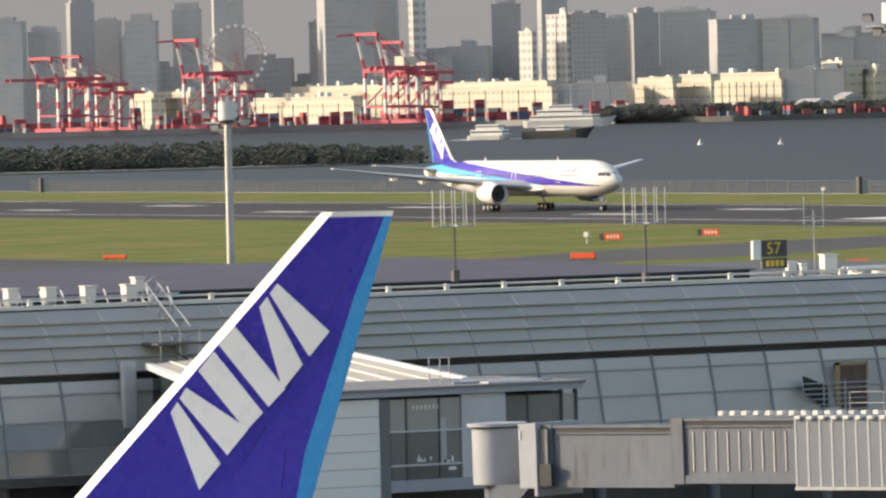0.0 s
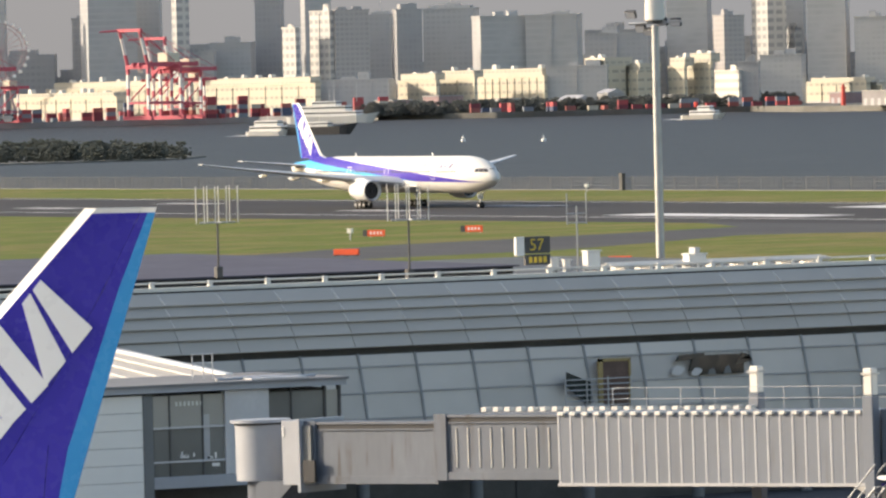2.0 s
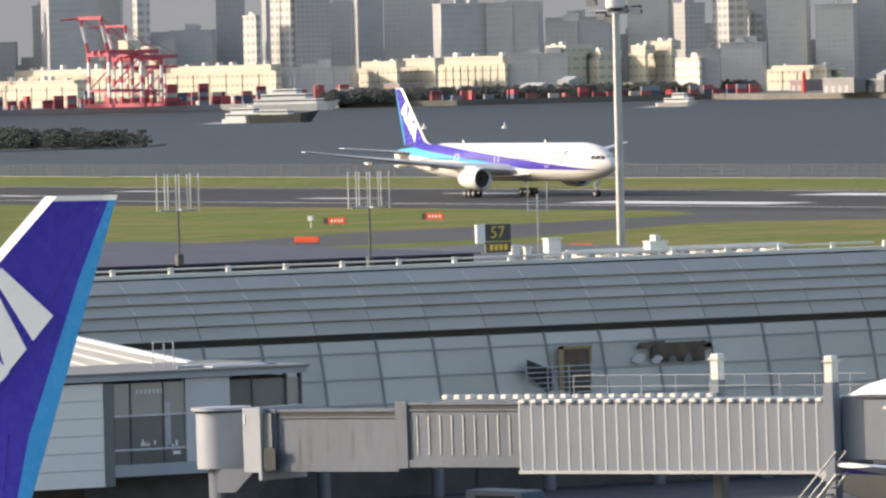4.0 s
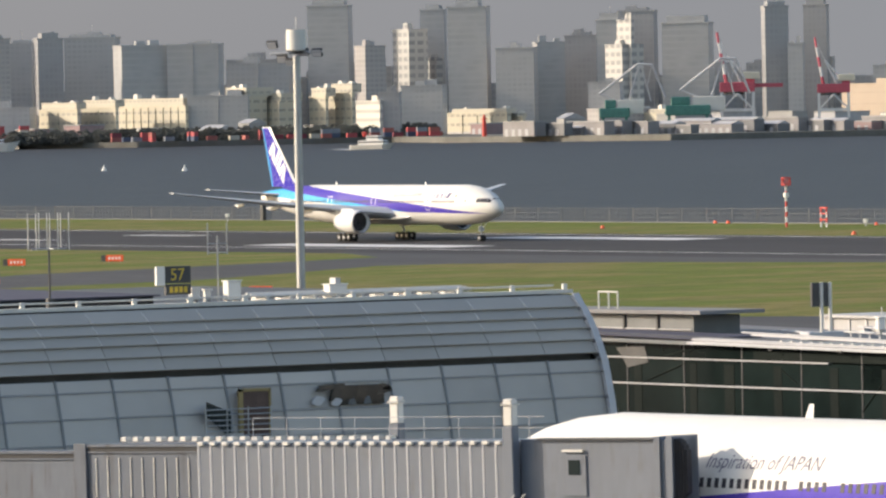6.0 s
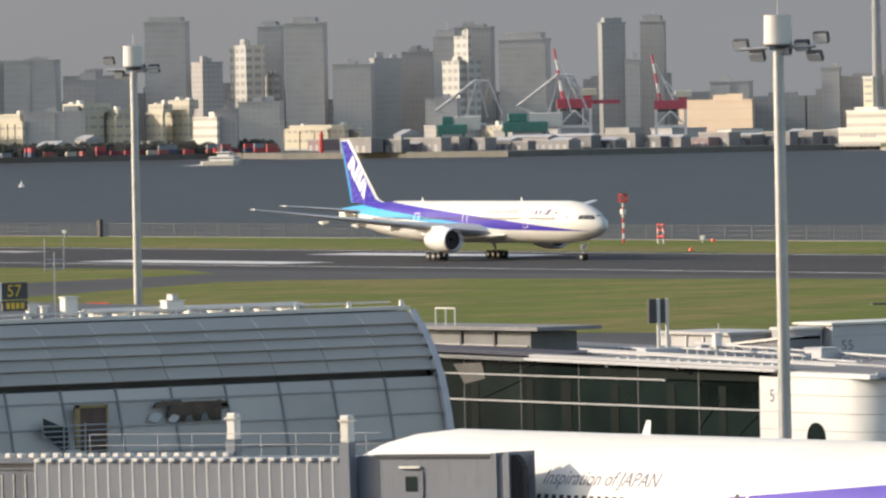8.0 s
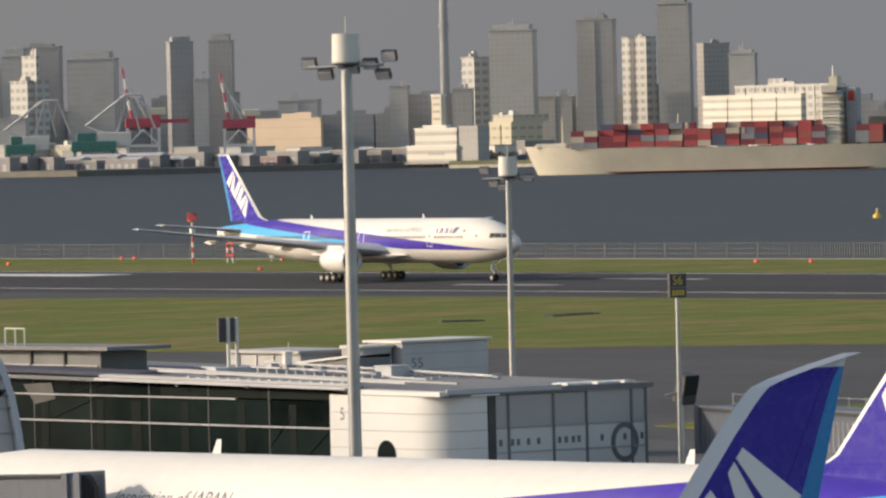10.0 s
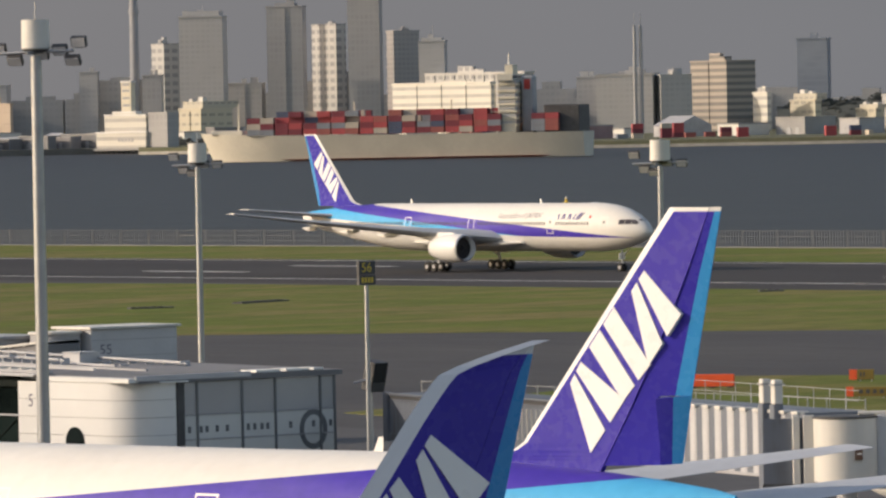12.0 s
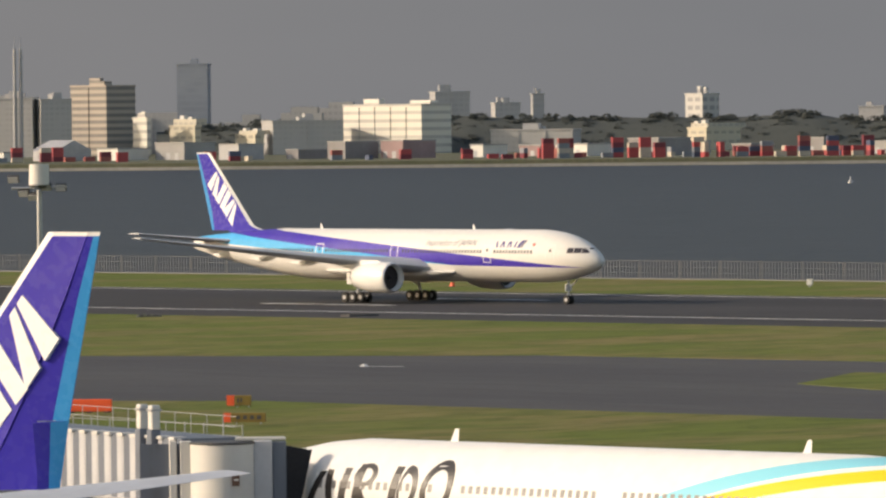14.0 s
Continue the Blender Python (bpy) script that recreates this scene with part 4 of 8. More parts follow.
def spot_sign(number, at, label, wide=1.9, high=0.95, pole=0.0, white_side=True):
    s = thing("stand_sign", label, "sign", "stand number signs", at=at)
    if pole:
        part("pole", rod((0, 0, -pole), (0, 0, 0), 0.16, 0.12), STEEL, s, "grey steel pole")
    part("panel", box(-0.12, 0.12, -wide / 2, wide / 2, 0.62, 0.66 + high, bevel=0.02), DARK, s, "black upper panel")
    part("lower_panel", box(-0.12, 0.12, -wide / 2, wide / 2, 0.0, 0.56, bevel=0.02), DARK, s, "black lower panel")
    if white_side:
        part("white_case", box(-0.14, 0.10, -wide / 2 - 0.55, -wide / 2 - 0.02, 0.5, 0.66 + high, bevel=0.03), WHITE, s, "white side case")
    size = high * 1.05
    lettering(number, size, YELLOW, s, lambda u, v: (0.135, -0.29 * size * len(number) + u, 0.66 + high * 0.14 + v), 0, "number", "yellow number")
    for i in range(4):
        part("small_bar", box(0.12, 0.135, -wide * 0.36 + i * wide * 0.19, -wide * 0.36 + i * wide * 0.19 + wide * 0.13, 0.12, 0.44), YELLOW, s, "yellow bar of small writing")
    return s


spot_sign("57", pose(-352, 203.8, 12.55), "black stand sign with yellow number 57 on the pier roof", 1.55, 0.86)
spot_sign("56", pose(-353.4, 279.0, 12.0), "black stand sign with yellow number 56 on a grey pole", 1.25, 0.75, 12.0, False)


def roof_box(name, label, x, y, z, w, d, h, material=OFFWHITE, extra=True):
    b = thing(name, label, "equipment box", "roof equipment", at=pose(x, y, z))
    part("case", box(-w / 2, w / 2, -d / 2, d / 2, 0.0, h, bevel=0.04), material, b)
    if extra:
        part("lid", box(-w / 2 - 0.05, w / 2 + 0.05, -d / 2 - 0.05, d / 2 + 0.05, h, h + 0.06), material, b)
        for q in (-d * 0.3, d * 0.3):
            part("foot", box(-w / 2, w / 2, q - 0.06, q + 0.06, -0.12, 0.0), STEEL, b)
    return b


for y in (159.3, 161.4, 163.6, 165.9):
    roof_box("air_conditioner", "off-white air conditioner box on the pier roof", -352.3, y, 12.2, 0.7, 0.62, 0.75)
roof_box("air_conditioner", "off-white air conditioner box on the pier roof", -352.3, 166.4, 12.6, 0.6, 0.5, 0.7)
bm = bmesh.new()
for y in np.arange(158.6, 168.5, 1.2):
    rod((-352.0, y, 12.1), (-353.6, y + 0.5, 12.75), 0.05, n=6, bm=bm)
rod((-352.0, 158.4, 12.45), (-352.0, 168.6, 12.45), 0.05, n=6, bm=bm)
tagged(part("pipe_rack", bm, PALE), "pale steel pipe rack on the pier roof", "pipe rack", "roof equipment")
roof_box("cabinet", "white equipment cabinet on the pier roof", -352.4, 207.4, 12.15, 0.6, 0.8, 1.0, WHITE)
roof_box("cabinet", "small white equipment case on the pier roof", -353, 205.4, 12.2, 0.4, 0.5, 0.6, WHITE)
roof_box("cabinet", "small white equipment case on the pier roof", -353, 206.2, 12.2, 0.3, 0.35, 0.5, WHITE)
vent = roof_box("roof_vent", "white roof vent with open top frame", -352.6, 214.0, 12.15, 0.7, 1.1, 0.62, WHITE)
part("frame", box(-0.3, 0.3, -0.16, 0.16, 0.66, 1.0), PALE, vent)
bm = bmesh.new()
for k in range(3):
    rod((-352.3 - 0.5 * k, 208.8, 12.3 + 0.05 * k), (-352.3 - 0.5 * k, 222.5, 12.3 + 0.05 * k), 0.09, n=8, bm=bm)
for y in np.arange(209.3, 222.4, 1.5):
    box(-353.6, -352.0, y, y + 0.18, 12.02, 12.26, bm)
tagged(part("roof_pipe_run", bm, OFFWHITE), "cream insulated pipes laid along the pier roof", "pipes", "roof equipment")


def roof_ladder():
    """A short caged ladder over the louvres, down to a dark landing on the lounge roof."""
    l = thing("roof_ladder", "pale steel caged ladder over the pier roof", "ladder", at=pose(0, 0, 0))
    top, low = Vector((-351.2, 166.45, 12.3)), Vector((-348.6, 167.0, 10.1))
    for d in (-0.35, 0.35):
        part("stringer", rod((top.x, top.y + d, top.z), (low.x, low.y + d, low.z), 0.05, n=6), PALE, l)
        part("handrail", rod((top.x + 0.5, top.y + d, top.z + 0.75), (low.x + 0.5, low.y + d, low.z + 0.75), 0.04, n=6), PALE, l)
        for k in (0.0, 0.25, 0.5, 0.75, 1.0):
            p = top.lerp(low, k)
            part("post", rod((p.x, p.y + d, p.z), (p.x + 0.5, p.y + d, p.z + 0.75), 0.03, n=6), STEEL, l)
    for i in range(11):
        p = top.lerp(low, i / 10)
        part("rung", rod((p.x, p.y - 0.35, p.z), (p.x, p.y + 0.35, p.z), 0.03, n=6), STEEL, l)
    for k in (0.0, 0.3, 0.6):
        p = top.lerp(low, k) + Vector((0.5, 0, 0.75))
        part("cage_hoop", rod((p.x, p.y - 0.35, p.z), (p.x + 0.3, p.y, p.z + 0.35), 0.03, n=6), STEEL, l)
        part("cage_hoop", rod((p.x, p.y + 0.35, p.z), (p.x + 0.3, p.y, p.z + 0.35), 0.03, n=6), STEEL, l)
    part("landing", box(-348.9, -346.6, 164.8, 167.4, 10.0, 10.12), DARK, l, "dark grated landing")
    for x, y in ((-348.7, 165.0), (-346.8, 165.0), (-346.8, 166.1), (-346.8, 167.2)):
        part("landing_post", rod((x, y, 8.9), (x, y, 10.9), 0.04, n=6), STEEL, l)
    part("landing_rail", rod((-346.8, 165.0, 10.88), (-346.8, 167.2, 10.88), 0.035, n=6), STEEL, l)
    part("landing_rail", rod((-346.8, 165.0, 10.5), (-346.8, 167.2, 10.5), 0.03, n=6), STEEL, l)
    part("landing_strut", rod((-346.8, 165.2, 10.0), (-346.8, 166.6, 9.2), 0.05, n=6), DARK, l)


roof_ladder()


# ---- gate blocks: lounge ends with a white rounded wall, a glazed end and a low pitched roof ----
ROOFGREY = mat("weathered_metal_roof", (0.20, 0.20, 0.205), 0.8, 0.0, vary=0.2, scale=0.12, fine=1.5, stretch=(1, 0.3, 1))

FLUTED = mat("cream_metal_roof", (0.56, 0.51, 0.44), 0.6, vary=0.25, scale=1.2, fine=4.0, stretch=(0.05, 1.6, 1))


def far_gate():
    """The lounge beyond the pier end: long dark glazing, a white wall with a rounded corner, a glazed end and a layered roof."""
    xw, xe, ys, yn, top, white, r = -391.0, -333.0, 246.3, 261.0, 7.95, -343.3, 2.4
    b = structure("wall_gate_far", prism([(xw, ys + 0.6), (xe - r - 0.5, ys + 0.6), (xe - 0.6, ys + r + 0.4), (xe - 0.6, yn - 0.4), (xw, yn - 0.4)], 3.0, top - 0.5), NEAR_BLACK, "white and glass gate lounge beyond the pier end", "building")
    # A solid dark box paints the shade below the lounge.
    part("undercroft", box(xw, xe - 2.2, ys + 2.0, yn - 1.0, 0, 3.0), DARK, b, "undercroft box, its shade painted dark")
    hs = np.linspace(2.9, top - 0.2, 6)
    for z0, z1 in zip(hs, hs[1:]):
        line = [(white, ys), (xe - r, ys)] + [(xe - r + r * math.sin(a), ys + r - r * math.cos(a)) for a in np.linspace(0, math.pi / 2, 11)] + [(xe, 249.5)]
        back = [(x - 0.18 * (1 if x > xe - r else 0), y + (0.25 if y < 249.3 else 0.0)) for x, y in line[::-1]]
        part("wall_panel", prism(line + back, z0 + 0.012, z1 - 0.012), WHITE, b, "white metal wall panel", True)
    # long south glazing
    xs = np.linspace(xw, white, 9)
    for x0, x1 in zip(xs, xs[1:]):
        for z0, z1 in ((3.1, 5.78), (5.9, 7.32), (7.4, top + 0.25)):
            part("pane", box(x0 + 0.04, x1 - 0.04, ys + 0.12, ys + 0.2, z0, z1), LOUNGE_GLASS, b)
        part("mullion", box(x0 - 0.05, x0 + 0.05, ys + 0.08, ys + 0.3, 3.1, top + 0.2), DARK, b)
    part("transom", box(xw, white, ys - 0.02, ys + 0.25, 5.80, 5.88), PALE, b, "pale transom")
    part("transom", box(xw, -352.4, ys - 0.02, ys + 0.25, 7.32, 7.39), PALE, b, "short pale transom")
    # Laid before the opaque panes; the room's dimness is in their colour.
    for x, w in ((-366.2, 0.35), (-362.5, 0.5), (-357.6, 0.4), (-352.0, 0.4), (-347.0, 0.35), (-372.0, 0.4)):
        part("column", box(x - w, x + w, ys + 0.09, ys + 0.115, 3.1, 7.1), DIM_INTERIOR, b, "dim strip on the glass for a column inside")
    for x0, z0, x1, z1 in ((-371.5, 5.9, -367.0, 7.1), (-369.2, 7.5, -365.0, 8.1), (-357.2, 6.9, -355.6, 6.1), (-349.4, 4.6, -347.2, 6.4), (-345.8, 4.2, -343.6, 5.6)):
        part("brace", rod((x0, ys + 0.1, z0), (x1, ys + 0.1, z1), 0.045, n=6), DIM_INTERIOR, b, "dim slanted rod on the glass for a brace inside")
    part("ceiling_strip", box(-360.0, white, ys + 0.09, ys + 0.115, 7.42, 7.95), DIM_INTERIOR, b, "greenish strip on the glass for the ceiling inside")
    part("torn_sheet", loft([[(-374.2, y, 7.9), (-371.2, y, 8.05), (-370.8, y, 7.1), (-373.0, y, 6.75)] for y in (ys + 0.05, ys + 0.11)]), DARK, b, "dark sheet on the glass for one hung inside")
    # roof in layers
    def layer(name, y0, y1, z, thick, x0, x1, fall, material, label=""):
        return part(name, loft([[(x, y0, q - thick), (x, y0, q), (x, y1, q), (x, y1, q - thick)] for x, q in ((x0, z), (x1, z - fall))]), material, b, label)

    layer("roof", ys + 0.6, yn, 8.72, 0.3, xw, xe + 0.1, 0.72, ROOFGREY, "weathered grey metal roof")
    layer("eaves_trim", ys - 0.45, ys - 0.1, 8.4, 0.16, -366.0, -341.0, 0.22, PALE, "pale grey eaves")
    # The cast shadow west of x=-366 is painted as dark eaves.
    layer("shadowed_eaves", ys - 0.45, ys - 0.1, 8.62, 0.2, xw, -366.0, 0.22, MULLION, "eaves with a cast shadow painted dark")
    layer("eaves_board", ys - 0.1, ys + 0.7, 8.58, 0.16, -366.0, -341.0, 0.22, GREY, "grey stepped eaves")
    layer("dark_channel", ys + 0.7, ys + 1.3, 8.86, 0.2, xw, -343.0, 0.46, DARK, "dark roof channel")
    layer("roof_rail", ys + 1.3, ys + 1.5, 8.85, 0.12, -362.0, -338.0, 0.4, PALE, "pale roof rail")
    layer("roof_rail", ys + 3.4, ys + 3.55, 8.85, 0.1, -366.0, -336.0, 0.5, GREY, "grey roof rail")
    # A dark layer paints the same shadow on the roof.
    layer("shadow_layer", ys - 0.1, ys + 5.0, 8.87, 0.08, xw, -366.0, 0.3, SLATE, "dark layer painting the shadow on the western roof")
    part("parapet_box", loft([[(x, ys - 0.06, 7.76), (x, ys - 0.06, z), (x, 249.3, z), (x, 249.3, 7.76)] for x, z in ((-341.5, 8.04), (xe + 0.06, 8.0))]), WHITE, b, "white parapet box over the rounded wall")
    part("parapet_face", box(xe + 0.0, xe + 0.12, ys + 0.4, 254.6, 7.84, 8.12, bevel=0.02), PALE, b, "pale grey parapet face")
    part("white_flashing", box(xe + 0.02, xe + 0.24, 248.3, 250.2, 7.70, 7.78), WHITE, b, "white flashing")
    for x in np.arange(-357.0, -341.5, 1.0):
        z = 8.60 - 0.22 * (x + 366) / 25
        part("roof_rib", box(x - 0.1, x + 0.1, ys - 0.05, ys + 0.7, z - 0.02, z + 0.07), OFFWHITE, b)
    for x in (-357.5, -350.5, -341.0):
        part("eaves_lamp", box(x - 0.14, x + 0.14, ys - 0.52, ys - 0.45, 8.0, 8.14), DARK, b, "small dark lamp")
    for y0, y1 in ((255.2, 256.9), (257.3, 258.9), (259.2, 259.9)):
        part("roof_board", box(xe - 1.6, xe - 0.2, y0, y1, 8.02, 8.14), WHITE, b, "white boards on the roof edge")
    # glazed end; the parked jet's reflection is painted on its panes
    part("corner_post", box(xe - 0.3, xe + 0.06, 249.55, 250.05, 3.0, top - 0.2, bevel=0.02), DARK, b, "dark corner post")
    ys_ = (249.97, 250.95, 254.05, 256.35, 259.5, 260.5)
    for y0, y1 in zip(ys_, ys_[1:]):
        for z0, z1, m in ((5.9, 7.66, DULL_PANE), (4.55, 5.82, PALE_PANE), (3.45, 4.48, PALE_PANE)):
            part("pane", box(xe - 0.12, xe - 0.05, y0 + 0.03, y1 - 0.03, z0, z1), m, b)
        part("post", box(xe - 0.15, xe + 0.03, y1 - 0.06, y1 + 0.06, 3.4, top - 0.22), MULLION, b)
    for z in (5.86, 4.52, 3.42):
        part("transom", box(xe - 0.14, xe + 0.0, 249.96, 260.5, z - 0.03, z + 0.03), GREY, b)
    # Dark plates paint the reflected cabin windows and one round letter.
    for i, y in enumerate((250.3, 251.1, 251.5, 252.2, 252.9, 254.35, 254.8, 255.3, 255.7, 257.3, 258.9, 260.1)):
        part("reflection_mark", box(xe - 0.052, xe - 0.044, y, y + 0.22, 4.88, 5.24), MULLION, b, "dark mark painting a reflected cabin window on the glass")
    ring = bmesh.new()
    outer, inner_ = [[(xe - 0.046, 259.0 + w * math.cos(a), 4.75 + h * math.sin(a)) for a in np.linspace(0, 2 * math.pi, 33)[:-1]] for w, h in ((0.98, 1.12), (0.66, 0.80))]
    ring_faces(ring, [[ring.verts.new(p) for p in loop] for loop in (outer, inner_, [(x - 0.02, y, z) for x, y, z in inner_], [(x - 0.02, y, z) for x, y, z in outer], outer)], cap=False)
    part("reflection_ring", ring, MULLION, b, "dark ring painting a reflected letter on the glass")
    part("sill_band", box(xe - 0.4, xe - 0.02, 249.5, yn - 0.4, 3.0, 3.4), PALE, b)
    lettering("5", 1.0, LETTER, b, lambda u, v: (white + 0.95 + u, ys - 0.012, 6.35 + v), 0, "number", "dark painted number")
    arch = rod((white + 5.3, ys - 0.05, 4.45), (white + 5.3, ys + 0.06, 4.45), 0.85, n=24)
    box(white + 4.45, white + 6.15, ys - 0.05, ys + 0.06, 3.0, 4.45, arch)
    part("arched_door", arch, DARKGLASS, b, "dark round-topped door")
    return b


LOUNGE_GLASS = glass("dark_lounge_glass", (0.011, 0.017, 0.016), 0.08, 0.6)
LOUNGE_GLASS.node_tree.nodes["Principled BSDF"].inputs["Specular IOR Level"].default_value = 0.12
DIM_INTERIOR = mat("dim_green_interior", (0.016, 0.021, 0.019), 0.7, vary=0.2)
DIM_INTERIOR.node_tree.nodes["Principled BSDF"].inputs["Specular IOR Level"].default_value = 0.05
# Grey and pale colours stand for reflections in the end glazing.
DULL_PANE = glass("dull_grey_pane", (0.40, 0.40, 0.40), 0.2, 0.1)
PALE_PANE = glass("pale_pane", (0.62, 0.63, 0.60), 0.2, 0.08)
SEETHRU = glass("dim_glass", (0.17, 0.17, 0.155), 0.06, 0.3)
def near_gate():
    """The lounge before the pier: white rounded wall, glazed end over a pale sill, flat roof and a cream roof that climbs to the pier."""
    xe, ys, yn, top = -322.0, 160.1, 175.4, 7.98

    def south(x):
        return ys + 4.0 * (xe - x) / 24

    b = structure("wall_gate_near", prism([(-346, south(-346) + 0.6), (xe - 3.0, south(xe - 3.0) + 0.6), (xe - 1.0, ys + 2.4), (xe - 1.0, yn - 0.3), (-346, yn - 0.3)], 3.6, top - 0.1), DARK, "white and glass gate lounge on the pier", "building")
    r = 1.3
    hs = np.linspace(3.0, top - 0.05, 7)
    for z0, z1 in zip(hs, hs[1:]):
        line = [(-338.0, south(-338)), (xe - r, ys)] + [(xe - r + r * math.sin(a), ys + r - r * math.cos(a)) for a in np.linspace(0, math.pi / 2, 11)] + [(xe, 164.6)]
        back = [(x - 0.18 * (1 if x > xe - r else 0), y + (0.25 if y < 164.5 else 0.0)) for x, y in line[::-1]]
        part("wall_panel", prism(line + back, z0 + 0.012, z1 - 0.012), WHITE, b, "white metal wall panel", True)
    part("corner_post", box(xe - 0.3, xe + 0.06, 164.62, 165.14, 3.0, top - 0.05, bevel=0.03), MULLION, b, "dark grey corner post")
    for x0, x1 in ((-346.0, -342.0), (-342.0, -338.0)):
        part("pane", prism([(x0 + 0.05, south(x0)), (x1 - 0.05, south(x1)), (x1 - 0.05, south(x1) + 0.1), (x0 + 0.05, south(x0) + 0.1)], 3.6, 8.6), CLEAR, b)
    # glazed end: blind behind the upper lights, dark lounge below
    for y0, y1 in ((165.2, 166.02), (166.1, 167.8)):
        part("blind_pane", box(xe - 0.14, xe - 0.06, y0, y1, 6.36, 7.86), BLIND, b, "pale blind behind glass")
    part("pane", box(xe - 0.14, xe - 0.06, 167.84, 168.96, 6.36, 7.86), BLIND, b)
    for z0, z1 in ((4.74, 6.28), (4.0, 4.67)):
        for y0, y1 in ((165.2, 166.02), (166.1, 167.8), (167.84, 168.96)):
            part("pane", box(xe - 0.14, xe - 0.06, y0, y1, z0, z1), SEETHRU, b)
    for z in (6.32, 4.7):
        part("transom", box(xe - 0.16, xe + 0.02, 165.14, 169.0, z - 0.045, z + 0.045), PALE, b, "pale transom")
    for y in (166.06, 167.82):
        part("mullion", box(xe - 0.16, xe + 0.0, y - 0.035, y + 0.035, 4.0, 7.9), DARK, b)
    # Plates on the panes' outer face stand for the room inside.
    part("counter_plate", box(xe - 0.058, xe - 0.05, 166.6, 167.05, 4.86, 5.02), WHITE, b, "small white plate on the glass")
    part("counter_plate", box(xe - 0.058, xe - 0.05, 168.3, 168.7, 4.40, 4.56), WHITE, b, "small white plate on the glass")
    # Painted pale in place of lamplight; these plates do not glow.
    for i in range(7):
        part("hanging_lamp", box(xe - 0.058, xe - 0.05, 166.4 + 0.22 * i, 166.5 + 0.22 * i, 7.35, 7.55), PALE_PANE, b, "pale plate on the glass for a hanging lamp inside")
    for y, z, w, h in ((166.65, 4.95, 0.08, 0.22), (166.85, 4.92, 0.12, 0.12), (167.3, 4.9, 0.07, 0.2), (168.05, 4.78, 0.3, 0.1), (168.45, 4.78, 0.1, 0.3)):
        part("lounge_item", box(xe - 0.058, xe - 0.05, y, y + w, z, z + h), WHITE, b, "small white thing on the glass")
    part("inner_column", box(xe - 0.058, xe - 0.05, 167.86, 168.2, 4.75, 6.9), GREY, b)
    part("sill_band", box(xe - 0.5, xe + 0.04, 164.7, 171.2, 3.42, 4.0, bevel=0.03), DRUM, b, "pale grey sill band")
    part("wall_panel", box(xe - 0.3, xe + 0.05, 169.0, 171.4, 4.0, 8.0, bevel=0.03), PALE, b, "pale grey wall panel")
    for y0, y1, m in ((171.45, 172.6, SEETHRU), (172.66, 174.4, SEETHRU), (174.52, 175.2, BLIND)):
        part("pane", box(xe - 0.14, xe - 0.06, y0, y1, 6.3, 7.8), m, b)
    for y, w in ((172.63, 0.03), (174.46, 0.06), (175.26, 0.07)):
        part("post", box(xe - 0.2, xe + 0.03, y - w, y + w, 5.4, 8.0), DARK, b)
    part("low_wall", box(xe - 0.4, xe - 0.02, 171.4, 175.3, 4.0, 6.3), DRUM, b, "grey low wall")
    # flat roof, cream slope, white edges
    part("flat_roof", prism([(-331.0, south(-331) - 0.3), (xe + 0.3, ys - 0.3), (xe + 0.3, yn + 0.1), (-331.0, yn + 0.1)], 8.02, 8.3), DRUM, b, "grey flat roof edge")
    part("roof_trim", prism([(-331.0, south(-331) - 0.4), (xe + 0.4, ys - 0.4), (xe + 0.4, yn + 0.2), (-331.0, yn + 0.2)], 8.3, 8.42), ROOFGREY, b, "weathered grey roof trim")
    slope = ((-346.2, 9.72), (-329.2, 8.36))
    part("roof", loft([[(x, south(x), z - 0.75), (x, south(x), z - 0.62), (x, 173.0, z), (x, 173.0, z - 0.2)] for x, z in slope]), FLUTED, b, "cream ribbed roof slope")
    for k in range(9):
        f = k / 8
        part("roof_rib", rod((-346.2, 164.1 + 8.9 * f, 9.12 + 0.62 * f), (-329.2, 161.3 + 11.7 * f, 7.78 + 0.62 * f), 0.05, n=6), OFFWHITE, b)
    part("verge", loft([[(x, 172.9, z - 0.1), (x, 173.3, z - 0.1), (x, 173.3, z + 0.12), (x, 172.9, z + 0.12)] for x, z in slope]), WHITE, b, "white roof verge")
    part("eaves_trim", loft([[(x, south(x) - 0.3, z - 0.85), (x, south(x) + 0.05, z - 0.85), (x, south(x) + 0.05, z - 0.55), (x, south(x) - 0.3, z - 0.55)] for x, z in ((-346.2, 9.72), (-330.9, 8.36))]), WHITE, b, "white eaves")
    part("roof_board", box(-325.0, -322.2, 170.6, 173.6, 8.43, 8.50), PALE, b, "pale board lying on the roof")
    part("roof_pipe", rod((-323.2, 169.2, 8.46), (-323.2, 174.6, 8.46), 0.09, n=8), STEEL, b, "grey roof pipe")
    rail = bmesh.new()
    for y in (169.4, 170.0, 170.5):
        rod((-326.0, y, 8.4), (-326.0, y, 9.62), 0.03, n=6, bm=rail)
    for z in (9.2, 9.62):
        rod((-326.0, 169.4, z), (-326.0, 170.5, z), 0.03, n=6, bm=rail)
    part("guard_rail", rail, PALE, b, "thin pale guard rail")
    # The shaded space below is filled by a box painted dark.
    part("undercroft", box(-346, xe - 3.0, 165.0, yn - 1.0, 0, 3.5), DARK, b, "undercroft box, its shade painted dark")
    return b


BLIND = glass("pale_blind_behind_glass", (0.34, 0.33, 0.30), 0.25, 0.12)
near_gate()
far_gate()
# low roof house with a dark overhang on the far gate
# The wall's shadow is painted by its dark grey colour.
hall = structure("wall_roof_house", box(-396, -373.2, 251.2, 254.5, 7.9, 9.6), MULLION, "roof house beside the pier end, its shade painted dark grey", "building")
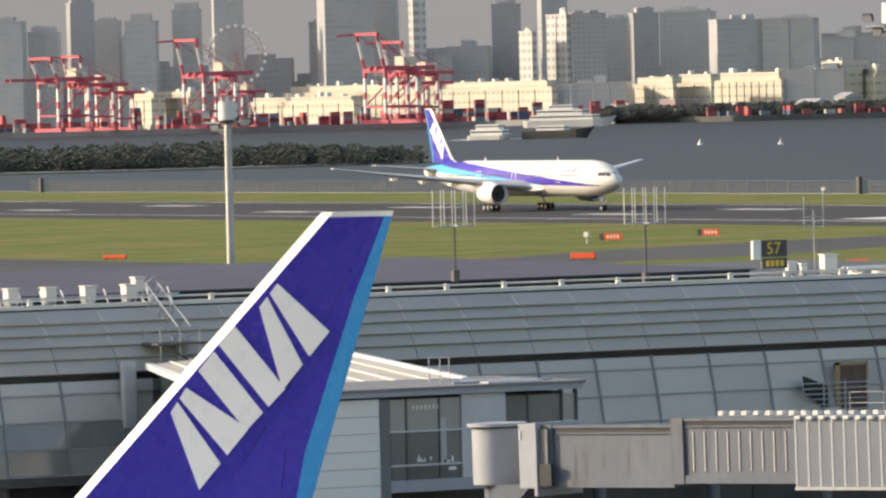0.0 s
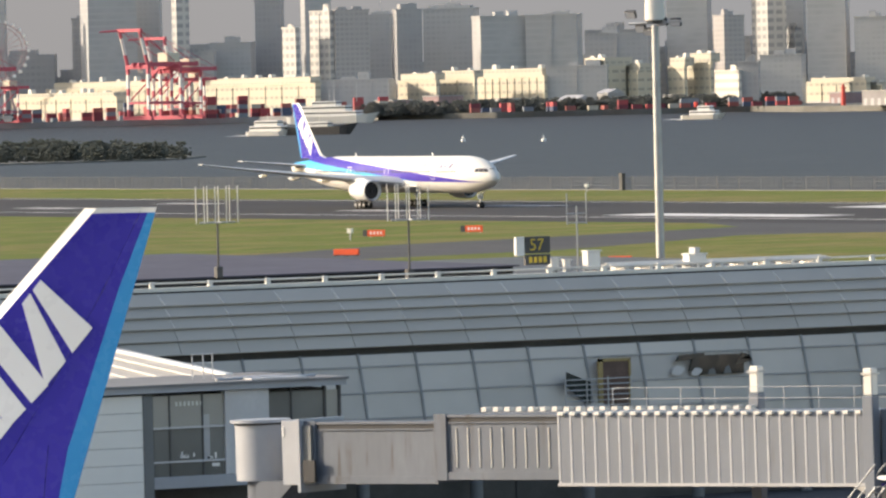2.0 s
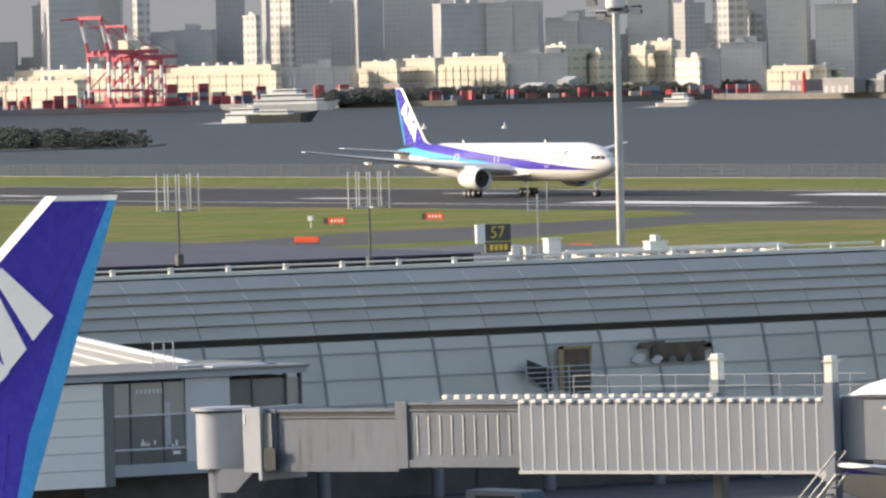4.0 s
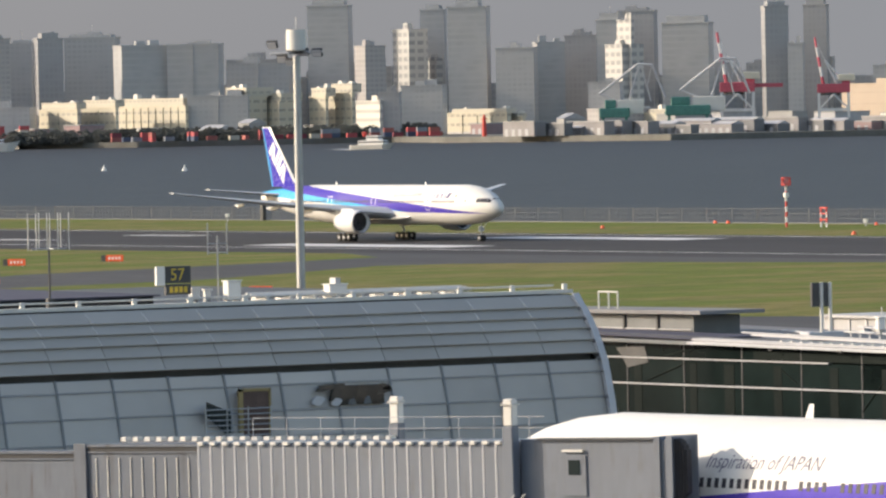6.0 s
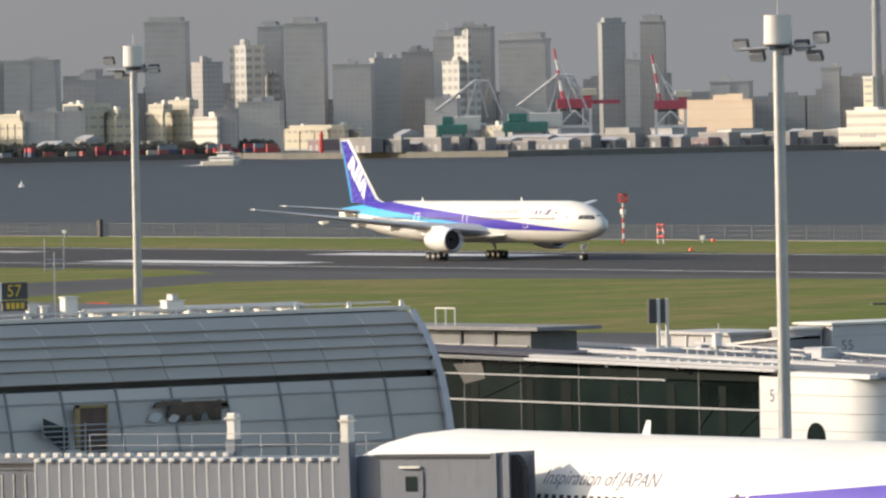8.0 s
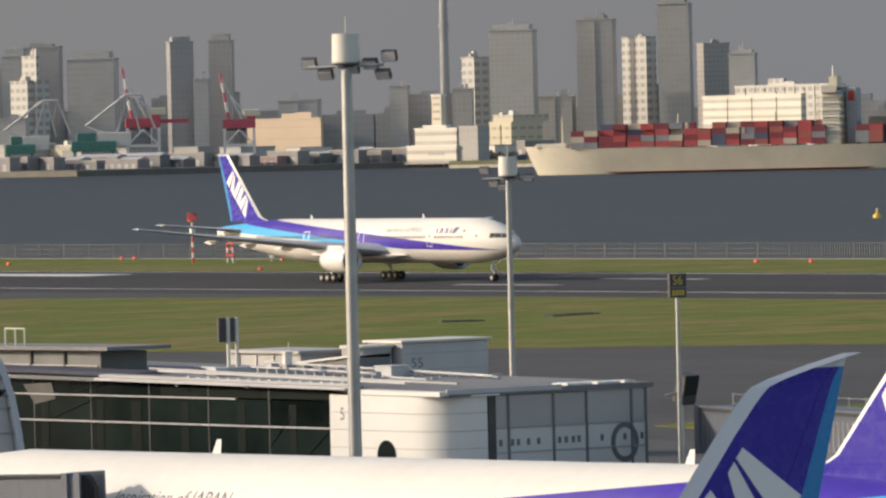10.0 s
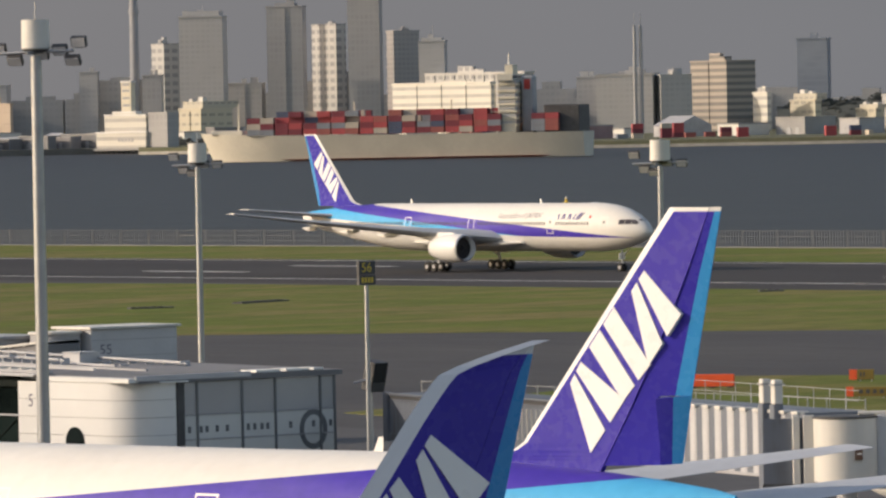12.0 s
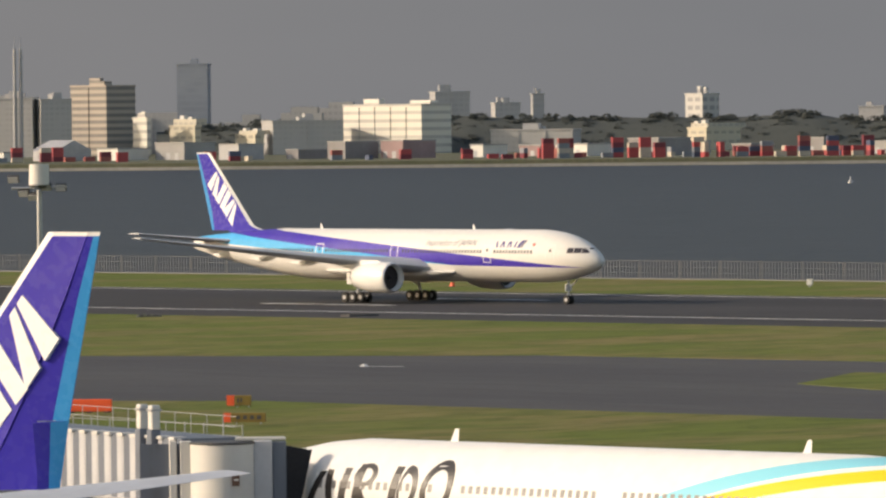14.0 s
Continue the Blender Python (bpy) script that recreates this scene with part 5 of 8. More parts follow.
part("roof", loft([[(x, 250.6, z), (x, 255.2, z), (x, 255.2, z + 0.22), (x, 250.6, z + 0.22)] for x, z in ((-398, 9.6), (-371.6, 9.72))]), ROOFGREY, hall, "dark grey overhanging roof")
part("wall_strip", box(-396, -373.4, 251.08, 251.2, 8.75, 8.82), GREY, hall)
for x in (-380.5, -376.9):
    part("wall_post", box(x - 0.08, x + 0.08, 251.05, 251.2, 8.3, 9.6), DARK, hall)
bm = bmesh.new()
for x in (-384.6, -383.5, -382.5):
    rod((x, 252.0, 9.8), (x, 252.0, 10.9), 0.05, n=6, bm=bm)
rod((-384.6, 252.0, 10.9), (-382.5, 252.0, 10.9), 0.05, n=6, bm=bm)
part("guard_rail", bm, OFFWHITE, hall, "small white guard rail")
# the far pale box with its number
# Pale grey rather than white: the shade on the box is painted in.
far = structure("wall_gate_distant", box(-416, -412, 301.7, 308.9, 3.0, 7.95, bevel=0.06), PALE, "pale grey gate box with painted number 55", "building")
part("roof", box(-416.3, -411.8, 301.5, 309.1, 7.95, 8.1), OFFWHITE, far)
part("leg", box(-415, -413, 303, 307.4, 0, 3.0), GREY, far)
lettering("55", 0.95, LETTER, far, lambda u, v: (-411.985, 302.35 + 1.15 * u, 6.25 + v), 0, "number", "dark painted number")
arch = rod((-412.05, 305.9, 4.5), (-411.95, 305.9, 4.5), 0.85, n=20)
box(-412.05, -411.95, 305.05, 306.75, 3.1, 4.5, arch)
part("arched_door", arch, DARKGLASS, far, "dark round-topped door")
for z in (5.0, 6.1, 7.2):
    part("joint", box(-412.0, -411.985, 301.7, 308.9, z - 0.03, z + 0.03), GREY, far)
part("round_end", rod((-414, 300.2, 3.0), (-414, 300.2, 7.7), 1.7, n=24), GREY, far, "grey rounded end", True)
part("round_end_cap", rod((-414, 300.2, 7.7), (-414, 300.2, 7.85), 1.85, n=24), OFFWHITE, far)
link = part("link_corridor", box(-424, -415.8, 296.0, 300.5, 3.0, 7.4), GREY, far, "grey link corridor")
part("corridor_roof", box(-424, -415.6, 295.7, 300.8, 7.4, 7.6), GREY, link)
for x in np.arange(-423, -418, 2.0):
    part("corridor_post", box(x, x + 0.2, 295.9, 296.0, 3.2, 7.3), PALE, link)


# roof clutter of the far gate: beacon panels, pipes, cases
def twin_panel():
    p = thing("guidance_display", "black twin panel on pale posts on the gate roof", "panel", at=pose(-360.8, 251.8, 8.6))
    part("panel", box(-0.1, 0.1, -0.75, -0.22, 1.7, 3.1, bevel=0.02), DARK, p, "black panel")
    part("panel", box(-0.1, 0.1, -0.02, 0.4, 1.7, 3.1, bevel=0.02), DARK, p, "black panel")
    for y in (-0.12, 0.48):
        part("post", rod((0.12, y, 0), (0.12, y, 3.1), 0.11, n=8), OFFWHITE, p, "white post")
    part("base", box(-0.5, 0.5, -1.3, 1.2, -0.2, 0.25, bevel=0.04), PALE, p)


twin_panel()
bm = bmesh.new()
for k, (x0, x1, y0, y1, z0, z1) in enumerate(((-371, -346, 256.0, 255.0, 8.75, 8.35), (-366, -343, 258.0, 257.4, 9.0, 8.5), (-363, -350, 254.5, 254.0, 8.9, 8.7))):
    rod((x0, y0, z0 - 0.15), (x1, y1, z1 - 0.15), 0.06, n=8, bm=bm)
    rod((x0, y0 + 0.4, z0 - 0.25), (x1, y1 + 0.4, z1 - 0.25), 0.05, n=8, bm=bm)
    for q in np.linspace(0.03, 0.97, 14):
        box(x0 + (x1 - x0) * q - 0.05, x0 + (x1 - x0) * q + 0.05, y0 - 0.1, y0 + 0.5, 8.0, z0 + (z1 - z0) * q - 0.1, bm)
tagged(part("roof_pipe_run", bm, PALE), "pale grey pipes along the gate roof", "pipes", "roof equipment")
duct = thing("roof_duct", "dark grey sloping roof duct with pale edges on the gate", "duct", "roof equipment", at=pose(0, 0, 0))
part("casing", loft([[(x, 259.2, 8.0), (x, 262.0, 8.0), (x, 262.0, z), (x, 259.2, z - 0.2)] for x, z in ((-368, 8.6), (-359.0, 9.35))]), ROOFGREY, duct)
part("edge_rail", loft([[(x, 259.0, z), (x, 259.2, z), (x, 259.2, z + 0.12), (x, 259.0, z + 0.12)] for x, z in ((-368, 8.4), (-359.0, 9.15))]), OFFWHITE, duct, "off-white edge rail")
for i in range(7):
    q = i / 6
    part("cross_bar", box(-367.6 + 8.4 * q, -367.4 + 8.4 * q, 259.05, 262.0, 8.35 + 0.75 * q, 8.5 + 0.75 * q), PALE, duct)
for x, y, w, h in ((-352, 257, 1.6, 1.1), (-356, 260, 2.4, 0.8), (-365, 256, 1.4, 0.9)):
    roof_box("air_conditioner", "grey air handling box on the gate roof", x, y, 7.7, w, 1.3, h, PALE)
sens = roof_box("sensor_post", "small white sensor box on the gate roof", -356.0, 252.5, 9.0, 0.35, 0.5, 0.7, WHITE)
part("aerial", rod((0, 0.1, 0.7), (0, 0.1, 1.3), 0.03, n=6), OFFWHITE, sens)
part("stem", rod((0, 0, -0.7), (0, 0, 0), 0.06, n=6), STEEL, sens)


# ---- jet bridges ----
def jet_bridge(label, at, parts_, rib_from, rib_to, cab_from, cab_to, posts, rotunda, door=True, z_cab=(4.2, 7.3), ground=0.0, pitch=0.66, flute=(0.0, 0.03, 0.15, 0.20)):
    """A passenger bridge along its own x; its near side lies on y = 0, its far side at y = 3."""
    b = thing("jet_bridge", label, "jet bridge", "jet bridges", at=at)
    for k, (s0, s1, z0, z1, y0, y1) in enumerate(parts_):
        tun = part("tunnel", box(s0, s1, y0, y1, z0, z1, bevel=0.03), OLD_BRIDGE, b, "pale grey tunnel section")
        part("bottom_rail", box(s0, s1, y0 - 0.10, y0 + 0.1, z0 - 0.05, z0 + 0.30), OLD_BRIDGE, tun)
        part("top_rail", box(s0, s1, y0 - 0.10, y0 + 0.1, z1 - 0.06, z1 + 0.06), OLD_BRIDGE, tun)
        part("groove_rail", box(s0, s1, y0 - 0.08, y0 + 0.05, z1 - 0.34, z1 - 0.27), OLD_BRIDGE, tun)
        part("dark_line", box(s0 + 0.72, s1 - 0.05, y0 - 0.03, y0 - 0.004, z1 - 0.27, z1 - 0.06), NEAR_BLACK, tun, "black dirty groove")
        part("end_frame", box(s0, s0 + 0.7, y0 - 0.14, y0 + 0.06, z0 - 0.1, z1 + 0.1, bevel=0.02), OLD_BRIDGE, tun)
        if k == 1:
            for q in np.arange(s0 + 1.2, s1 - 0.2, 0.66):
                part("fin", box(q - 0.02, q + 0.02, y0 - 0.045, y0 + 0.02, z0 + 0.5, z1 - 0.55), OFFWHITE, tun)
    s0, s1, z0, z1 = rib_from, rib_to, 4.05, 7.25
    outer = part("outer_tunnel", box(s0, s1, -0.0, 3.3, z0, z1), BRIDGE, b, "pale grey corrugated outer tunnel")
    n = max(3, int((s1 - s0) / pitch))
    step = (s1 - s0) / n
    bm = loft([[(step * f, d, z) for f, d in zip(flute, (0.01, -0.035 * pitch / 0.66, -0.028 * pitch / 0.66, 0.01))] for z in (z0 + 0.02, z1 - 0.12)])
    # Paler than the tunnel: sunlight on the rib edges is painted in.
    shared("rib", bm, PALE, outer, [pose(s0 + step * i, 0, 0) for i in range(n)])
    bm = box(step * 0.15, step * 0.62, -0.16, 0.5, z1 - 0.10, z1 + 0.06, bevel=0.02)
    shared("roof_cleat", bm, OFFWHITE, outer, [pose(s0 + step * i, 0, 0) for i in range(n)])
    if rotunda:
        shared("roof_cleat", box(0, step * 0.47, 2.9, 3.3, z1 - 0.05, z1 + 0.16, bevel=0.02), OFFWHITE, outer, [pose(s0 - 6.6 + step * i, 0, 0) for i in range(int(n * 0.95))])
        part("far_roof_beam", box(s0 - 6.6, s1 - 2, 2.95, 3.25, z1 - 0.5, z1 - 0.03), BRIDGE, outer)
    part("base_rail", box(s0, s1, -0.12, 0.2, z0 - 0.08, z0 + 0.06), GREY, outer)
    # catwalk and rails on the roof
    bm = bmesh.new()
    for q in np.arange(s0 + 1, s1, 1.9):
        rod((q, 2.9, z1), (q, 2.9, z1 + 1.0), 0.02, n=6, bm=bm)
    for h in (0.5, 1.0):
        rod((s0 + 1, 2.9, z1 + h), (s1, 2.9, z1 + h), 0.016, n=6, bm=bm)
    part("roof_rail", bm, GREY, outer, "thin steel roof rail")
    # lift columns with pale heads
    for s, top, back in posts:
        col = part("lift_column", box(s - 0.28, s + 0.28, back - 0.42, back + 0.1, 1.0, top - 1.2, bevel=0.04), BRIDGE, b, "pale grey lift column")
        part("column_head", box(s - 0.24, s + 0.24, back - 0.36, back + 0.1, top - 1.2, top, bevel=0.05), OFFWHITE, col, "off-white column head")
        part("column_cap", box(s - 0.30, s + 0.30, back - 0.44, back + 0.18, top - 0.28, top - 0.2), STEEL, col)
        part("axle", box(s - 0.4, s + 0.4, -0.6, 3.9, ground + 0.75, 1.1), DARK, col)
        for y in (-0.4, 3.6):
            part("bridge_wheel", rod((s, y - 0.22, ground + 0.55), (s, y + 0.22, ground + 0.55), 0.55, n=16), BLACK, col)
    if cab_to is None:
        return b
    # cab with its service door, and the folded canopy
    z0, z1 = z_cab
    cab = part("cab", box(cab_from, cab_to, 0.25, 2.0, z0, z1, bevel=0.04), BRIDGE, b, "pale grey bridge cab")
    part("cab_frame", box(cab_to - 1.0, cab_to - 0.7, 0.12, 2.1, z0 - 0.05, z1 + 0.1), BRIDGE, cab)
    part("cab_frame", box(cab_to - 0.3, cab_to, 0.05, 2.1, z0 - 0.05, z1 + 0.12), BRIDGE, cab)
    if door:
        d = part("service_door", box(cab_from + 2.2, cab_from + 3.5, 0.18, 0.26, z0 + 0.35, z1 - 0.7), BRIDGE, cab)
        part("door_window", box(cab_from + 2.6, cab_from + 3.2, 0.15, 0.19, z0 + 1.25, z0 + 1.9), DARKGLASS, d, "small dark window")
        part("door_lamp", box(cab_from + 2.3, cab_from + 3.4, 0.1, 0.2, z1 - 0.55, z1 - 0.45), OFFWHITE, d)
        part("roof_edge", box(cab_from + 1.0, cab_to - 1.0, 0.1, 0.3, z1 - 0.04, z1 + 0.04), DARK, cab)
    for i in range(5):
        part("canopy_fold", box(cab_to + 0.02 + 0.11 * i, cab_to + 0.11 + 0.11 * i, 0.15 + 0.05 * i, 0.75, z0 + 0.1 + 0.08 * i, z1 + 0.02 - 0.05 * i * i * 0.6, bevel=0.03), CHARCOAL, cab, "black canopy fold")
    # rotunda
    if rotunda:
        s, r, z0, z1 = rotunda
        rt = part("rotunda", rod((s, 1.5, z0), (s, 1.5, z1), r, n=36), DRUM, b, "pale grey rotunda drum", True)
        part("drum_cap", rod((s, 1.5, z1), (s, 1.5, z1 + 0.10), r + 0.05, n=36), NEAR_BLACK, rt, "dark drum cap")
        part("drum_roof", rod((s, 1.5, z1 + 0.10), (s, 1.5, z1 + 0.24), r + 0.22, n=36), DRUM, rt)
        part("pillar", rod((s, 1.5, ground), (s, 1.5, z0), 0.7, n=20), OLD_BRIDGE, rt)
        part("bracket", loft([[(s + 0.4, y, z0), (s + r + 1.6, y, z0), (s + 1.5, y, z0 - 1.1), (s + 0.4, y, z0 - 1.1)] for y in (0.5, 2.4)]), OLD_BRIDGE, rt)
        part("collar", box(s + r + 1.35, s + r + 2.4, -0.1, 3.1, z0 - 0.15, z1 + 0.25, bevel=0.03), DRUM, rt)
        part("collar_frame", box(s + r + 2.3, s + r + 2.5, -0.2, 3.15, z0 - 0.5, z1 + 0.3, bevel=0.02), DRUM, rt)
        part("collar_light", box(s + r + 1.45, s + r + 1.52, -0.14, -0.09, z1 - 0.5, z1 - 0.05), WHITE, rt, "small white strip light")
        part("joint", box(s + r + 2.5, s + r + 3.0, 0.0, 3.0, z0 - 0.1, z1), MULLION, rt, "dark joint")
        part("bellows", box(s + r + 2.6, s + r + 3.3, -0.16, 0.0, z0 + 0.0, z0 + 1.0), NEAR_BLACK, rt, "black rubber fender")
    # service stair at the cab end
    st = bmesh.new()
    for y in (-1.1, -0.3):
        rod((cab_from + 0.6, y, 4.0), (cab_from - 3.2, y, 0.2), 0.07, n=6, bm=st)
        rod((cab_from + 0.6, y, 5.0), (cab_from - 3.2, y, 1.2), 0.04, n=6, bm=st)
    for i in range(14):
        k = i / 13
        box(cab_from + 0.6 - 3.8 * k - 0.14, cab_from + 0.6 - 3.8 * k + 0.14, -1.1, -0.3, 4.0 - 3.8 * k - 0.02, 4.0 - 3.8 * k + 0.02, st)
    part("service_stair", st, STEEL, b, "steel service stair")
    return b


ang = math.degrees(math.atan2(15.4, 37.0))
NEARER = 0.972
jet_bridge("pale grey corrugated jet bridge docked to a parked airliner", pose(0, 0, (1 - NEARER) * 22.73) @ Matrix.Scale(NEARER, 4) @ pose(-309.5, 167, 0) @ pose(0, 0, 0, 0, 0, ang) @ pose(0, 0, 0, 0, -0.75, 0),
           ((-0.6, 7.2, 4.1, 6.85, 0.3, 2.8), (7.2, 14.5, 4.3, 7.15, 0.15, 3.0)), 14.3, 31.3, 31.8, 39.9, ((31.6, 9.15, 0.0), (22.8, 9.15, 3.75)), (-4.25, 1.2, 4.15, 6.75), True, (4.55, 7.35), -0.66)
ang3 = math.degrees(math.atan2(-19.3, 62.5))
jet_bridge("pale grey corrugated jet bridge docked to a parked airliner", pose(-331.5, 262.5, 0, 0, 0, ang3),
           ((0.0, 14.0, 4.1, 6.6, 0.3, 2.8), (14.0, 26.0, 4.2, 6.9, 0.15, 3.0)), 26.0, 57.0, None, None, ((52.6, 8.8, 0.0), (54.0, 8.8, 0.0)), None, False, pitch=1.5, flute=(0.0, 0.08, 0.42, 0.5))
head = thing("bridge_head", "pale grey rounded bridge head beside an airliner door", "bridge head", at=pose(-270.3, 242.3, 0, 0, 0, 48))
part("drum", rod((0, 0, 4.3), (0, 0, 7.3), 1.55, n=40), OFFWHITE, head, "off-white drum", True)
part("drum_cap", rod((0, 0, 7.3), (0, 0, 7.4), 1.6, n=40), DARK, head)
part("drum_foot", rod((0, 0, 4.15), (0, 0, 4.3), 1.6, n=40), DARK, head)
part("drum_leg", rod((0, 0, 0), (0, 0, 4.15), 0.5, n=16), PALE, head)
part("drum_window", box(0.42, 0.78, -1.58, -1.3, 5.35, 6.05), mat("brown_door_glass", (0.12, 0.07, 0.05), 0.3), head, "small brown window")
part("window_light", box(0.52, 0.74, -1.60, -1.57, 5.6, 5.68), WHITE, head, "small white light")
part("cab_wall", box(1.45, 2.35, -0.5, 0.4, 3.9, 7.45, bevel=0.05), PALE, head)
part("cab_wall", box(2.35, 3.02, -0.35, 0.4, 3.95, 7.4, bevel=0.05), BRIDGE, head)
part("side_wall", box(-3.9, -1.4, 0.2, 0.5, 4.2, 7.3), BRIDGE, head)
for a, b in ((-2.55, -2.2), (-2.05, -1.5)):
    part("wall_post", box(a, b, -0.1, 0.25, 4.1, 7.45, bevel=0.04), OFFWHITE, head)
part("floor_beam", box(-4.0, -1.5, -0.1, 0.4, 3.9, 4.2), DARK, head)
part("roof_edge", box(0.6, 3.0, -0.3, 0.4, 7.45, 7.6, bevel=0.03), OFFWHITE, head)
for i in range(5):
    part("canopy_fold", loft([[(3.02 + 0.12 * i, q, 4.2), (3.16 + 0.12 * i, q, 4.2), (3.29 + 0.24 * i, q, 7.15 - 0.05 * i), (3.02 + 0.24 * i, q, 7.15 - 0.05 * i)] for q in (-0.25 + 0.05 * i, 0.5)]), CHARCOAL, head, "black canopy fold")

# corners of the white mark on a fin: station and height, lower and upper at the leading side, then upper and lower at the trailing side
MARKS = (((65.41, 11.82), (65.99, 12.66), (68.15, 11.23), (66.34, 9.17)),
         ((66.44, 13.23), (67.76, 14.76), (69.49, 12.58), (68.06, 11.17)),
         ((68.66, 15.37), (69.33, 16.16), (71.10, 14.50), (69.39, 12.54)))
MARKS_SMALL = (((52.02, 14.17), (52.49, 14.76), (54.36, 13.52), (52.80, 11.96)),
               ((50.76, 13.14), (51.46, 13.79), (52.81, 12.23), (51.40, 11.22)))


def slogan(j, hull, side, s0, z0, size, sgn):
    """Words along the cabin side: s0 is the station where they begin, sgn the way in which they run."""
    return lettering("Inspiration of JAPAN", size, LETTER, hull, lambda u, v: (-(s0 + sgn * u), side * (hull_y(j, s0 + sgn * u, z0 + v) + 0.014), z0 + v), 0.25, "slogan", "grey slanted lettering")


def bars(j, hull, side, rows, material, name="title_mark", label=""):
    for s0, s1, z0, z1 in rows:
        part(name, patch(j, s0, s1, z0, z1, side, 0.014, 2, 2), material, hull, label)


runway_jet, hull = airliner(BIG, "white twin-jet airliner with violet-blue bands rolling on the runway", pose(-1167, RW, 0.02), LIVERY, mark=MARKS)
cabin_windows(BIG, hull, -1, 6.35, ((9.0, 15.8), (17.8, 32.0), (34.4, 45.6), (48.0, 60.0)), True)
for s in (6.2, 16.8, 33.3, 46.9):
    cabin_door(BIG, hull, -1, s, 5.1)
slogan(BIG, hull, -1, 27.9, 7.05, 1.05, -1)
for k in range(6):
    s0 = 15.3 - 0.6 * k
    part("title_mark", patch(BIG, s0 - 0.24, s0, 6.85, 7.6, -1, 0.014, 1, 3, -0.35 if k % 2 else 0.25), NAVY, hull, "navy slanted bar of the airline title")
for k, m in enumerate((NAVY, LETTER)):
    part("title_mark", patch(BIG, 11.35 - 0.5 * k, 11.8 - 0.5 * k, 6.85, 7.75, -1, 0.014, 1, 3, -0.75), m, hull, "slanted stripe beside the airline title")
bars(BIG, hull, -1, ((8.7, 9.1, 7.05, 7.4),), RED, label="small red disc")
antennas(BIG, hull, (22.0, 49.5))

# ---- parked airliners ----
DL = 4.79        # this one is shorter than the jet on the runway, by a length fitted to the view
SHORT = Jet(73.9 - DL, 3.2, 5.8, dict(BIG.wing, root=21.2, span=34.0, z=4.4), dict(BIG.stab, root=59.0, z=6.65),
            dict(le0=61.9 - DL, te0=70.3 - DL, z0=8.7, le1=70.55 - DL, te1=73.14 - DL, z1=18.55), dict(BIG.engine, s=22.4), dict(BIG.gear, main=33.6))
MARKS_SHORT = tuple(tuple((s - DL, z) for s, z in shape) for shape in MARKS)
parked, hull = airliner(SHORT, "parked white twin-jet airliner with violet-blue bands at a jet bridge", pose(-284.73, 180.51, 0, 0, 0, 186.46), LIVERY, turn=14, mark=MARKS_SHORT, droop=2.0)
cabin_windows(SHORT, hull, 1, 6.35, ((17.15, 17.3), (18.15, 23.7), (24.5, 26.2), (27.1, 29.7), (32.2, 41.6), (44.4, 55.0)), True, 0.483, 0.25, 0.40)
for s in (15.2, 30.7, 43.0):
    cabin_door(SHORT, hull, 1, s, 5.25)
slogan(SHORT, hull, 1, 18.3, 6.98, 0.86, 1)
antennas(SHORT, hull, (21.4, 49.6))

LOW = Jet(73.9, 3.2, 4.95, dict(BIG.wing, z=3.4), dict(BIG.stab, z=6.25, root=62.5), dict(le0=60.47, te0=69.9, z0=7.55, le1=70.9, te1=73.45, z1=18.55), dict(BIG.engine, z=2.6), BIG.gear)
parked, hull = airliner(LOW, "parked airliner whose violet-blue tail fin stands before the pier", pose(-280.1, 65.0, 0, 0, 0, -134.0), LIVERY, mark=MARKS, droop=2.8)

DREAM = Jet(56.7, 2.9, 5.0, dict(root=20.0, y0=2.6, kink=9.0, span=30.0, sweep=34.0, chord=11.5, kchord=7.0, tip=1.6, z=3.9, rise=7.0),
            dict(root=47.5, span=9.9, sweep=38.0, chord=6.0, tip=2.0, z=5.4, rise=6.0),
            dict(le0=45.95, te0=53.35, z0=7.8, le1=53.25, te1=55.9, z1=16.9),
            dict(y=9.7, s=18.4, r=1.75, long=5.6, z=2.9), dict(nose=5.4, main=28.2, track=4.9, wheel=0.62))
SILVER = mat("silver_grey_edge", (0.66, 0.67, 0.69), 0.35, vary=0.06)
parked, hull = airliner(DREAM, "parked airliner with a violet-blue rounded tail fin and grey leading edge", pose(-142.3, 61.6, 0, 0, 0, -90), LIVERY, rounded=True, edge=SILVER, mark=MARKS_SMALL)

parked, hull = airliner(MID, "parked white airliner with light blue and yellow arcs", pose(-275.5, 248, 0, 0, 0, 180), ARCS, droop=2.5)
CABIN_GREY = mat("pale_cabin_window", (0.26, 0.25, 0.24), 0.5, vary=0.2)
cabin_windows(MID, hull, 1, 5.35, ((8.4, 16.5), (18.3, 27.4), (29.0, 44.0)), True, 0.51, 0.26, 0.36, CABIN_GREY)
cabin_door(MID, hull, 1, 6.4, 4.0, 1.9, 1.05)
antennas(MID, hull, (15.0, 38.0))
for s0, s1, z0, z1, lean in ((7.35, 7.8, 4.2, 5.95, 0.6), (9.0, 9.45, 4.2, 6.05, -0.05), (9.75, 10.2, 4.2, 6.15, 0.22), (10.7, 11.15, 4.2, 6.35, 0.22), (11.5, 11.95, 4.2, 5.2, -0.45), (13.2, 13.7, 4.2, 6.3, 0.22)):
    part("title_mark", patch(MID, s0, s1, z0, z1, 1, 0.016, 2, 6, lean), DARKPAINT, hull, "black slanted bar of the airline title")


